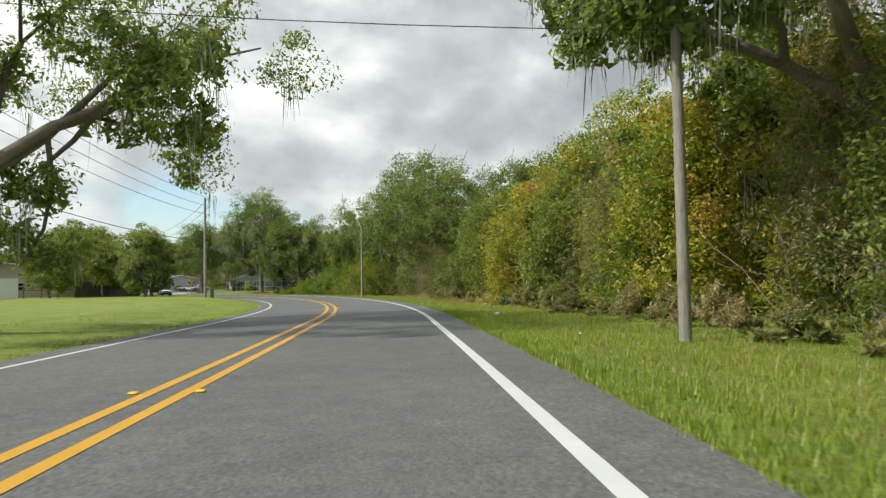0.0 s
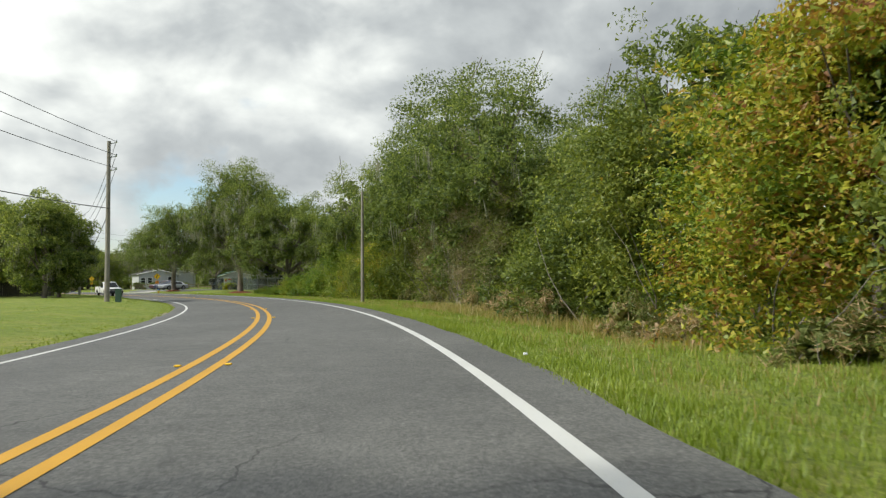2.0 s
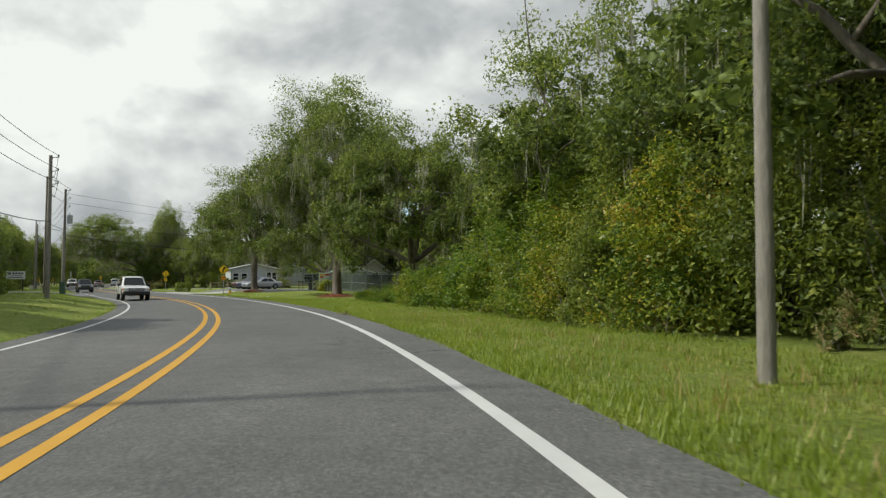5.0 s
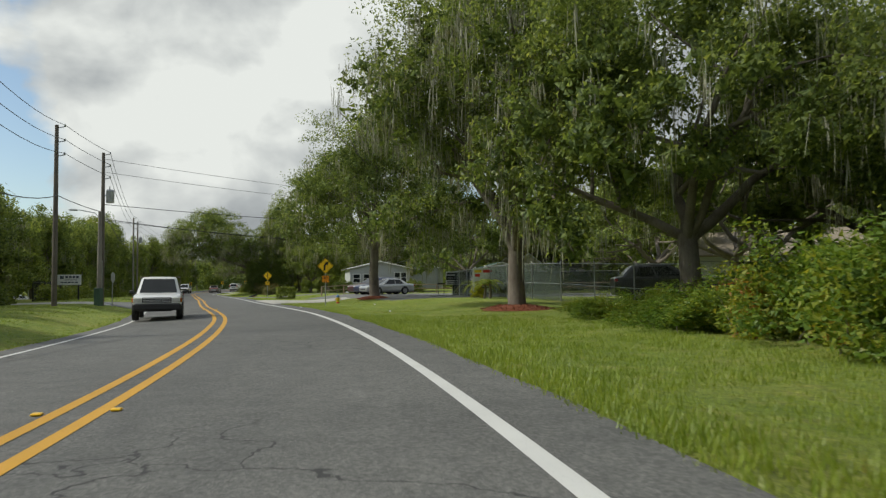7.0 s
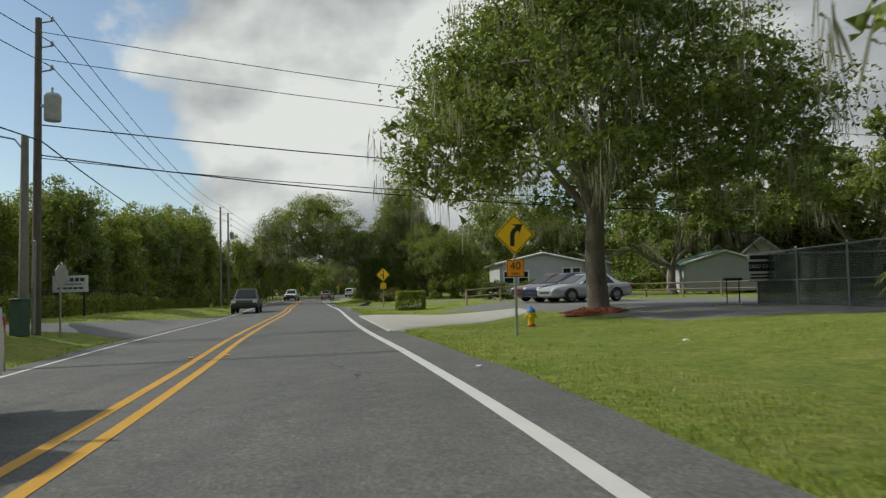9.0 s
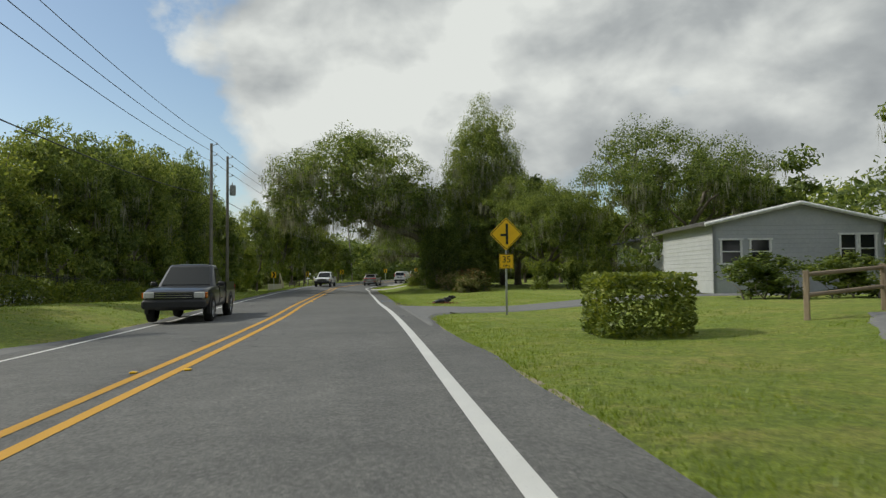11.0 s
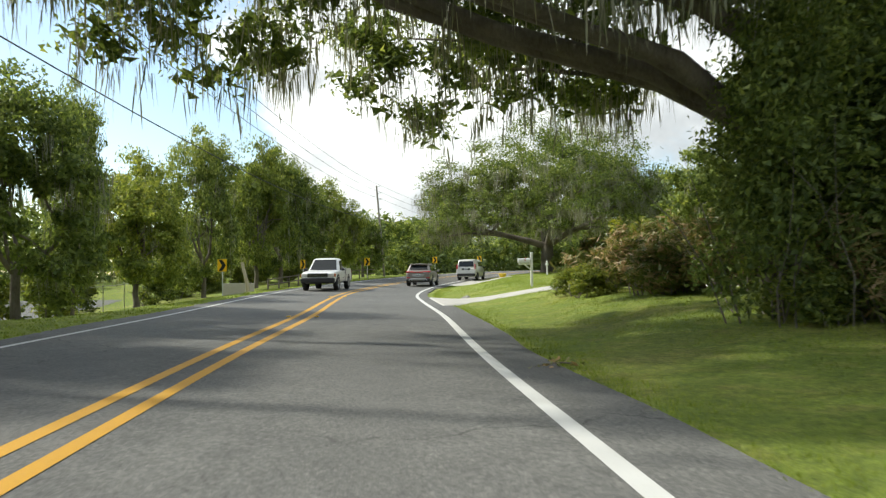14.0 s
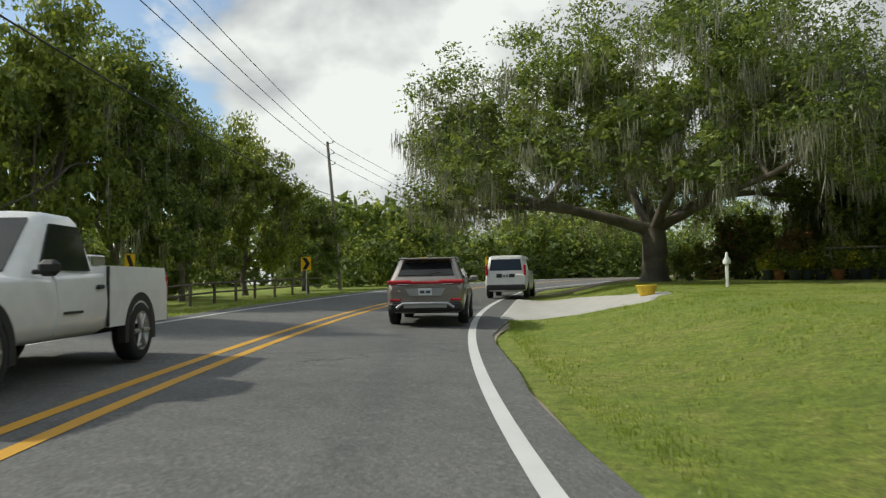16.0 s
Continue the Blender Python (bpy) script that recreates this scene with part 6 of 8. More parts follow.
for a, b, sg in (("z", "a", 0.8), ("a", "c", 0.9), ("c", "d", 0.5), ("d", "e", 0.08), ("e", "g", 1.1), ("g", "h", 0.06), ("h", "k", 1.2), ("k", "l", 1.0)):
    for drop in (0.12, 0.95, 1.75):
        cable(tip(a, drop), tip(b, drop), sg)
    cable(tip(a, 4.2, 0.1), tip(b, 4.2, 0.1), sg * 1.1, 0.024, "thick black communication cable between poles")
for z0, ex, ey, ez, rr in ((10.0, -36.7, 157.8, 7.8, 0.013), (9.1, -36.9, 158.1, 7.3, 0.013), (6.9, -39.8, 164.0, 6.9, 0.022), (5.9, -42.5, 152.6, 4.4, 0.022), (5.8, -40.0, 150.0, 4.5, 0.014)):
    cable((-61.7, 131.1, z0), (ex, ey, ez), 0.5, rr, "overhead service cable across the road")
cable(tip("z", 1.6, 0.1), (4.78, 14.8, 6.2), 0.3, 0.012, "overhead service cable across the road")
utility_pole(*POLES["z"], rz=10)

# ---- road signs ----
M_SIGN_Y = plain("yellow_sign_sheeting", (0.96, 0.56, 0.015), 0.38, 0.0, 0.06)
M_SIGN_O = plain("orange_sign_sheeting", (0.95, 0.33, 0.02), 0.38, 0.0, 0.06)
M_SIGN_K = plain("black_sign_print", (0.015, 0.015, 0.015), 0.5)
M_SIGN_W = plain("white_sign_board", (0.66, 0.67, 0.66), 0.5)
M_WOODPOST = bark("sign_post_wood", (0.35, 0.30, 0.22), (0.55, 0.48, 0.37))


def text_shape(words, size, y, cx, cz):
    """Lettering on a plate that faces the traffic."""
    cu = bpy.data.curves.new("lettering", "FONT")
    cu.body, cu.size, cu.align_x, cu.align_y, cu.extrude = words, size, "CENTER", "CENTER", 0.004
    ob = bpy.data.objects.new("lettering", cu)
    scene.collection.objects.link(ob)
    me = bpy.data.meshes.new_from_object(ob.evaluated_get(bpy.context.evaluated_depsgraph_get()))
    bpy.data.objects.remove(ob)
    me.transform(Matrix(((1, 0, 0, cx), (0, 0, -1, y), (0, 1, 0, cz), (0, 0, 0, 1))))
    return me


def lettering(name, words, size, y, cx, cz, parent, mat):
    me = text_shape(words, size, y, cx, cz)
    me.materials.clear()
    me.materials.append(mat)
    return part(name, me, mat, parent)


def diamond(a, y0, y1, cz, r=0.05):
    """A square plate stood on its corner, corners rounded."""
    pts = []
    for k in range(4):
        m = math.pi / 2 * k + math.pi / 2
        cx_, cz_ = math.cos(m) * (a - r * 1.414), math.sin(m) * (a - r * 1.414)
        for j in (-1, 0, 1):
            pts.append((cx_ + r * math.cos(m + j * math.pi / 4), cz + cz_ + r * math.sin(m + j * math.pi / 4)))
    return Shape().prism(pts, y0, y1)


def arrow_bend(cz, s):
    """The bent arrow of the warning sign."""
    out, inn = [], []
    for k in range(9):
        a = math.pi - k / 8 * math.radians(62)
        out.append((0.20 * s + 0.30 * s * math.cos(a), cz - 0.06 * s + 0.30 * s * math.sin(a)))
        inn.append((0.20 * s + 0.185 * s * math.cos(a), cz - 0.06 * s + 0.185 * s * math.sin(a)))
    tail = [(-0.10 * s, cz - 0.30 * s)]
    body = [(0.015 * s, cz - 0.30 * s), *inn]
    return [tail[0], body[0], *inn, (0.155 * s, cz + 0.03 * s), (0.235 * s, cz + 0.26 * s), (-0.045 * s, cz + 0.26 * s), *reversed(out)]


def warning_sign(at, rz, kind):
    ob = thing("warning_sign", "yellow diamond warning sign with a bent arrow over a speed plate" if kind == "bend" else "yellow diamond side-road warning sign over a small plate", "road sign", at, rz)
    part("post", Shape().box((0, 0.03, 1.35), (0.06, 0.045, 2.9), ch=0.008), M_ZINC, ob, "galvanised sign post")
    a = 0.50
    cz = 2.43
    pl = part("sign_plate", diamond(a, -0.012, 0.0, cz), M_SIGN_Y, ob, "yellow diamond plate with black border")
    border = diamond(a - 0.03, -0.0145, -0.0125, cz, 0.04)
    part("border", border, M_SIGN_K, pl)
    part("field", diamond(a - 0.055, -0.0175, -0.015, cz, 0.035), M_SIGN_Y, pl)
    if kind == "bend":
        sh = Shape()
        poly = arrow_bend(cz, 0.95)
        n = len(poly)
        sh.prism([(x - 0.02, z) for x, z in poly], -0.022, -0.018)
        part("arrow", sh, M_SIGN_K, pl)
    else:
        part("arrow", Shape().box((0.02, -0.02, cz), (0.07, 0.004, 0.62)).box((-0.09, -0.02, cz - 0.03), (0.17, 0.004, 0.07)), M_SIGN_K, pl)
    sp = part("speed_plate", Shape().box((0, -0.006, 1.61), (0.43, 0.012, 0.43), ch=0.004), M_SIGN_O if kind == "bend" else M_SIGN_Y, ob, "square speed plate")
    part("border", Shape().box((0, -0.0135, 1.61 + 0.2), (0.41, 0.003, 0.012)).box((0, -0.0135, 1.61 - 0.2), (0.41, 0.003, 0.012)).box((0.2, -0.0135, 1.61), (0.012, 0.003, 0.41)).box((-0.2, -0.0135, 1.61), (0.012, 0.003, 0.41)), M_SIGN_K, sp)
    lettering("number", "40" if kind == "bend" else "35", 0.27, -0.015, 0, 1.66, sp, M_SIGN_K)
    lettering("unit", "MPH", 0.105, -0.015, 0, 1.47, sp, M_SIGN_K)


def facing(x, y, turn=0.0):
    s, d = station([x], [y])
    p, f, r = road_at(float(s[0]))
    return (x, y, ground_at(x, y)), math.degrees(math.atan2(-f[0], f[1])) + turn


warning_sign(*facing(-45.88, 133.43, -6), "bend")
warning_sign(*facing(-69.5, 161.4, 0), "side")


def chevron_sign(x, y, turn=0.0, lean=0.0, rise=0.0, label="yellow chevron sign with a black arrow on a post", flip=1):
    at, rz = facing(x, y, turn)
    ob = thing("chevron_sign", label, "road sign", at, rz, "chevron signs")
    ob.matrix_basis = ob.matrix_basis @ pose(0, 0, rise, 0, lean, 0)
    part("post", Shape().box((0, 0.035, 0.85), (0.055, 0.05, 2.6), ch=0.008), M_SIGN_W, ob, "pale sign post")
    pl = part("sign_plate", Shape().box((0, -0.006, 1.78), (0.60, 0.012, 0.76), ch=0.004), M_SIGN_Y, ob)
    part("chevron", Shape().prism([(flip * q, z) for q, z in ((-0.22, 2.12), (0.02, 2.12), (0.24, 1.78), (0.02, 1.44), (-0.22, 1.44), (0.0, 1.78))], -0.018, -0.0135), M_SIGN_K, pl)


chevron_sign(-129.6, 208.3, -4, 0, 0.32)
chevron_sign(-136.4, 221.2, -30, 3, 0.1)
p = xy(283, -8.5)
chevron_sign(p[0], p[1], 0)
p = xy(295, -7.5)
chevron_sign(p[0], p[1], 8)
p = xy(305, -7.0)
chevron_sign(p[0], p[1], 12)

# a leaning broken post by the chevrons
x, y = -132.0, 212.3
solo("broken_pole", Shape().tube([(0, 0, -0.2), (-0.18, 0.05, 0.9), (-0.55, 0.1, 2.3)], [0.15, 0.13, 0.10], 10), M_WOODPOST, "leaning broken stump of a wooden pole", "pole", (x, y, ground_at(x, y)), 30)

# stop sign seen from behind
at, rz = facing(-61.3, 131.6, 75)
ob = thing("stop_sign", "octagonal stop sign seen from its grey back", "road sign", at, rz)
part("post", Shape().box((0, 0.03, 1.1), (0.06, 0.045, 2.4), ch=0.008), M_ZINC, ob)
part("sign_plate", Shape().prism([(0.38 * math.cos(math.pi / 8 + k * math.pi / 4), 2.0 + 0.38 * math.sin(math.pi / 8 + k * math.pi / 4)) for k in range(8)], -0.01, 0.006), M_ZINC, ob)


def hydrant(x, y):
    ob = thing("fire_hydrant", "yellow fire hydrant with a blue bonnet on the grass", "hydrant", (x, y, ground_at(x, y)), 20)
    yl = plain("hydrant_yellow", (0.72, 0.50, 0.01), 0.4)
    bl = plain("hydrant_blue", (0.05, 0.17, 0.42), 0.4)
    rd = plain("hydrant_red", (0.45, 0.05, 0.03), 0.5)
    ob.matrix_basis = ob.matrix_basis @ Matrix.Diagonal((0.82, 0.82, 0.82, 1))
    part("base", Shape().lathe([(0.001, 0), (0.16, 0), (0.16, 0.05), (0.12, 0.06), (0.12, 0.10)], 14), rd, ob, "red flange at the foot")
    part("barrel", Shape().lathe([(0.12, 0.08), (0.115, 0.42), (0.15, 0.44), (0.15, 0.50), (0.13, 0.51)], 14), yl, ob)
    part("bonnet", Shape().lathe([(0.16, 0.50), (0.155, 0.56), (0.12, 0.63), (0.05, 0.68), (0.035, 0.68), (0.035, 0.74), (0.001, 0.74)], 14), bl, ob, "blue bonnet with a nut")
    for axis, sg in (("x", -1), ("x", 1), ("y", 1)):
        part("nozzle_cap", Shape().lathe([(0.001, sg * 0.22), (0.05, sg * 0.22), (0.07, sg * 0.20), (0.07, sg * 0.15), (0.055, sg * 0.14), (0.055, sg * 0.05)], 12, axis, (0, 0, 0.36)), yl, ob)


hydrant(-47.3, 137.5)


def board_sign(x, y):
    at, rz = facing(x, y, -12)
    ob = thing("business_sign", "white business sign board with dark print on posts", "sign", at, rz)
    for sx in (-0.75, 0.75):
        part("post", Shape().box((sx, 0.06, 0.9), (0.11, 0.09, 2.2), ch=0.01), M_BLACK, ob)
    bd = part("board", Shape().box((0, 0, 1.75), (2.0, 0.05, 0.90), ch=0.01), M_SIGN_W, ob)
    part("logo", Shape().box((-0.62, -0.03, 1.95), (0.30, 0.006, 0.26)), M_BAR, bd)
    for k in range(4):
        part("print", Shape().box((-0.22 + 0.30 * k, -0.03, 1.98), (0.22, 0.006, 0.20)), M_BAR, bd)
    part("print", Shape().box((0.1, -0.03, 1.74), (1.1, 0.006, 0.05)), M_BAR, bd)
    for k in range(5):
        part("print", Shape().box((-0.6 + 0.3 * k, -0.03, 1.52), (0.24, 0.006, 0.11)), M_BAR, bd)


board_sign(-76.4, 141.6)


# ---- fences ----
def link_wire():
    """Woven wire: a thin net of real wires would be too fine, so the sheet is cut by its own holes."""
    k = Nodes("chain_link")
    uv = k.stretch(k.obj, (14, 14, 14))
    t = k.t.nodes.new("ShaderNodeTexVoronoi")
    t.feature = "DISTANCE_TO_EDGE"
    t.inputs["Scale"].default_value = 1.0
    t.inputs["Randomness"].default_value = 0.15
    k.put(uv, t.inputs["Vector"])
    hole = k.math("LESS_THAN", t.outputs["Distance"], 0.035)
    k.set((0.16, 0.165, 0.165), 0.5, 0.6, Alpha=hole)
    return k.m


M_LINK = link_wire()


def screen_cloth():
    """Loosely woven cloth that lets some light through."""
    k = Nodes("green_screen_cloth")
    f = k.noise(0.9, 5, 0.6)
    alpha = k.ramp(f, [(0.3, (0.42, 0.42, 0.42)), (0.7, (0.85, 0.85, 0.85))])
    return k.set(k.ramp(k.noise(3.0, 5, 0.6), [(0.3, (0.018, 0.040, 0.026)), (0.7, (0.040, 0.070, 0.045))]), 0.85, Alpha=alpha)


M_SCREEN = screen_cloth()
M_RAILWOOD = bark("fence_timber", (0.20, 0.15, 0.10), (0.40, 0.31, 0.22))


def chain_fence(a, b, h, label, screen=None, step=3.0, mid=True):
    a, b = np.array(a, float), np.array(b, float)
    L = np.linalg.norm(b - a)
    n = max(1, round(L / step))
    ob = thing("chain_link_fence", label, "fence")
    q = [a + (b - a) * k / n for k in range(n + 1)]
    z = [ground_at(*p) for p in q]
    for p, zz in zip(q, z):
        part("post", Shape().tube([(p[0], p[1], zz - 0.2), (p[0], p[1], zz + h)], 0.03, 8).lathe([(0.04, 0), (0.035, 0.05), (0.001, 0.07)], 8, "z", (p[0], p[1], zz + h)), M_ZINC, ob)
    for zz in ((h - 0.04, h * 0.45) if mid else (h - 0.04,)):
        for k in range(n):
            part("rail", Shape().tube([(*q[k], z[k] + zz), (*q[k + 1], z[k + 1] + zz)], 0.021, 6, False), M_ZINC, ob)
    nrm = np.array([b[1] - a[1], a[0] - b[0]]) / L * 0.035
    for k in range(n):
        p0, p1 = q[k] - nrm, q[k + 1] - nrm
        part("wire_panel", Shape().add([(*p0, z[k] + 0.03), (*p1, z[k + 1] + 0.03), (*p1, z[k + 1] + h - 0.03), (*p0, z[k] + h - 0.03)], [(0, 1, 2, 3)]), M_LINK, ob)
        if screen and screen[k % len(screen)]:
            p0, p1 = q[k] + nrm, q[k + 1] + nrm
            part("screen_cloth", Shape().add([(*p0, z[k] + 0.05), (*p1, z[k + 1] + 0.05), (*p1, z[k + 1] + h - 0.1), (*p0, z[k] + h - 0.1)], [(0, 1, 2, 3)]), M_SCREEN, ob, "dark green screen cloth")
    return ob


chain_fence((-24.0, 122.2), (-36.0, 135.3), 1.9, "tall chain-link fence, partly with dark green screening", [0, 0, 0, 1, 1, 1], 2.9)
chain_fence((-36.0, 135.3), (-42.1, 146.0), 1.85, "screened chain-link fence beside the lot", [1, 1, 1, 1], 3.0)
chain_fence((-42.1, 146.0), (-30.5, 152.5), 1.85, "chain-link fence along the side of the lot", [1, 1], 3.0)
chain_fence((-24.0, 122.2), (-15.0, 132), 2.0, "chain-link fence running back into the trees")
# board on the screened fence
def fence_board(name, label, x, y, turn, w, h, z):
    """A flat board on the fence."""
    o = thing(name, label, "sign", (x, y, ground_at(x, y)), turn)
    return part("board", Shape().box((0, 0, z), (w, 0.02, h), ch=0.004), M_SIGN_W, o)


bd = fence_board("used_cars_sign", "white sign with black lettering on the fence", -41.85, 145.2, 26, 0.95, 0.98, 1.32)
part("print", Shape().box((0, -0.014, 1.66), (0.80, 0.004, 0.14)), M_SIGN_K, bd)
part("band", Shape().box((0, -0.012, 1.34), (0.89, 0.004, 0.34)), M_SIGN_K, bd, "black band behind white lettering")
lettering("lettering", "USED CARS", 0.165, -0.016, 0, 1.34, bd, M_SIGN_W)
for zz in (1.05, 0.94):
    part("print", Shape().box((0, -0.014, zz), (0.78, 0.004, 0.06)), M_SIGN_K, bd)
M_RED_PRINT = plain("red_print", (0.55, 0.03, 0.025), 0.5)
M_YEL_PRINT = plain("yellow_print", (0.72, 0.50, 0.03), 0.5)
bd = fence_board("fence_banner", "white banner with red and yellow print on the fence", -35.9, 134.75, 30, 1.35, 1.45, 1.05)
for k, (u, w) in enumerate(((-0.36, 0.42), (0.22, 0.56), (-0.40, 0.30))):
    part("print", Shape().box((u, -0.014, 1.58 - 0.24 * (k // 2)), (w, 0.004, 0.16)), M_RED_PRINT if k % 3 else M_YEL_PRINT, bd)
for k in range(3):
    part("print", Shape().box((-0.1 + 0.06 * k, -0.014, 0.95 - 0.17 * k), (0.9 - 0.2 * k, 0.004, 0.08)), M_RED_PRINT if k == 1 else M_SIGN_K, bd)
# a small black stand by the end of the fence
ob = thing("metal_stand", "small black metal stand at the edge of the lot", "stand", (-42.9, 145.6, ground_at(-42.9, 145.6)), 26)
part("top", Shape().box((0, 0, 0.92), (0.62, 0.30, 0.10), ch=0.015), M_BLACK, ob)
for sx in (-0.22, 0.22):
    part("leg", Shape().tube([(sx, 0, -0.02), (sx, 0, 0.88)], 0.022, 6), M_BLACK, ob)
part("foot_rail", Shape().box((-0.25, 0, 0.03), (1.1, 0.06, 0.05), ch=0.01), P_WHITE, ob)


def rail_fence(pts, h, rails, label, step=2.4, mat=None):
    ob = thing("rail_fence", label, "fence")
    for a, b in zip(pts[:-1], pts[1:]):
        a, b = np.array(a, float), np.array(b, float)
        n = max(1, round(np.linalg.norm(b - a) / step))
        for k in range(n):
            p0, p1 = a + (b - a) * k / n, a + (b - a) * (k + 1) / n
            z0, z1 = ground_at(*p0), ground_at(*p1)
            part("post", Shape().box((p0[0], p0[1], z0 + h / 2 - 0.1), (0.11, 0.11, h + 0.2), ch=0.012), mat or M_RAILWOOD, ob)
            for r in range(rails):
                zz = h * (0.92 - r * 0.42)
                part("rail", Shape().tube([(*p0, z0 + zz), (*p1, z1 + zz)], 0.045, 6), mat or M_RAILWOOD, ob)
    return ob


rail_fence([(-61.0, 158.5), (-58.6, 163.4), (-52, 167.5), (-40, 168.5), (-26, 164)], 1.0, 2, "brown timber rail fence round the lot")
rail_fence([tuple(xy(q, -9.5)) for q in (262, 270, 278, 286)], 1.0, 2, "low dark timber rail fence by the bend", mat=M_POLE_DARK)

# the dark fence and hedge behind the left verge
M_IRON = plain("black_fence_iron", (0.02, 0.02, 0.022), 0.5)


def picket_run(s0, s1, d, h, label):
    ob = thing("metal_fence", label, "fence")
    n = int((s1 - s0) / 2.4)
    bars = Shape()
    for k in range(n):
        a, b = xy(s0 + k * 2.4, d), xy(s0 + (k + 1) * 2.4, d)
        za, zb_ = ground_at(*a), ground_at(*b)
        part("post", Shape().box((a[0], a[1], za + h / 2), (0.06, 0.06, h + 0.1), ch=0.006), M_IRON, ob)
        for zz in (0.15, h - 0.12):
            part("rail", Shape().tube([(*a, za + zz), (*b, zb_ + zz)], 0.02, 4), M_IRON, ob)
        for j in range(1, 12):
            p = a + (b - a) * j / 12
            bars.box((p[0], p[1], za + (zb_ - za) * j / 12 + h / 2), (0.018, 0.018, h))
    tagged(part("picket_infill", bars, M_IRON, ob), kind="stuff")


picket_run(128, 148, -12.5, 1.6, "black metal picket fence behind the verge")
picket_run(160, 226, -12.5, 1.6, "black metal picket fence behind the verge")


def hedge(s0, s1, d, h, w, seed, label, mat, leaf=0.12):
    rg = np.random.default_rng(seed)
    n = int((s1 - s0) * h * 260)
    u = rg.uniform(s0, s1, n)
    side = rg.random(n)
    dd = np.where(side < 0.55, -w / 2, np.where(side < 0.75, w / 2, rg.uniform(-w / 2, w / 2, n))) + rg.normal(size=n) * 0.07
    zz = np.where(side < 0.75, rg.random(n) * h, h) + rg.normal(size=n) * 0.06
    zz *= 1 + 0.15 * np.sin(u * 0.9) + 0.1 * np.sin(u * 2.3)
    c = []
    for k in range(n):
        p = xy(u[k], d - dd[k] * math.copysign(1, d) * -1)
        c.append((p[0], p[1], max(zz[k], 0.03)))
    c = np.array(c)
    c[:, 2] += lie(*station(c[:, 0], c[:, 1]))
    ob = thing("hedge", label, "hedge")
    part("foliage", leaf_mesh("foliage", c, leaf * 1.6, mat, rg), mat, ob)


hedge(128, 148, -11.8, 1.0, 0.9, 3, "dark low hedge along the metal fence", M_BUSH)
hedge(160, 222, -11.8, 1.0, 0.9, 4, "dark low hedge along the metal fence", M_BUSH)

# ---- left yard at the start: fence, wall and sheds ----
M_TANWALL = soil("tan_block_wall", (0.36, 0.30, 0.22), (0.48, 0.42, 0.33), 2.5)
M_WHITEWALL = soil("white_siding", (0.60, 0.60, 0.58), (0.72, 0.72, 0.70), 1.5)
M_GREYWALL = soil("grey_siding", (0.36, 0.37, 0.38), (0.46, 0.47, 0.48), 1.5)
M_CREAM = soil("cream_stucco", (0.50, 0.45, 0.36), (0.62, 0.57, 0.47), 3.0)
M_TRIM = plain("white_trim_paint", (0.70, 0.70, 0.68), 0.5)


def shingles(name, a, b):
    k = Nodes(name)
    t = k.t.nodes.new("ShaderNodeTexBrick")
    t.inputs["Scale"].default_value = 3.2
    for key, v in (("Color1", a), ("Color2", b), ("Mortar", tuple(q * 0.5 for q in a))):
        t.inputs[key].default_value = (*v, 1)
    t.inputs["Mortar Size"].default_value = 0.03
    k.put(k.obj, t.inputs["Vector"])
    c = k.mix(0.5, t.outputs["Color"], k.ramp(k.noise(1.5, 5, 0.6), [(0.3, a), (0.7, b)]))
    k.bump(t.outputs["Fac"], 0.5, 0.02)
    return k.set(c, 0.9)


M_ROOF_D = shingles("dark_shingles", (0.06, 0.058, 0.055), (0.12, 0.115, 0.11))
M_ROOF_T = shingles("tan_shingles", (0.24, 0.2, 0.15), (0.38, 0.32, 0.25))
M_ROOF_B = shingles("brown_shingles", (0.11, 0.085, 0.06), (0.2, 0.16, 0.12))
M_ROOF_G = shingles("green_metal_roof", (0.14, 0.24, 0.19), (0.2, 0.31, 0.25))


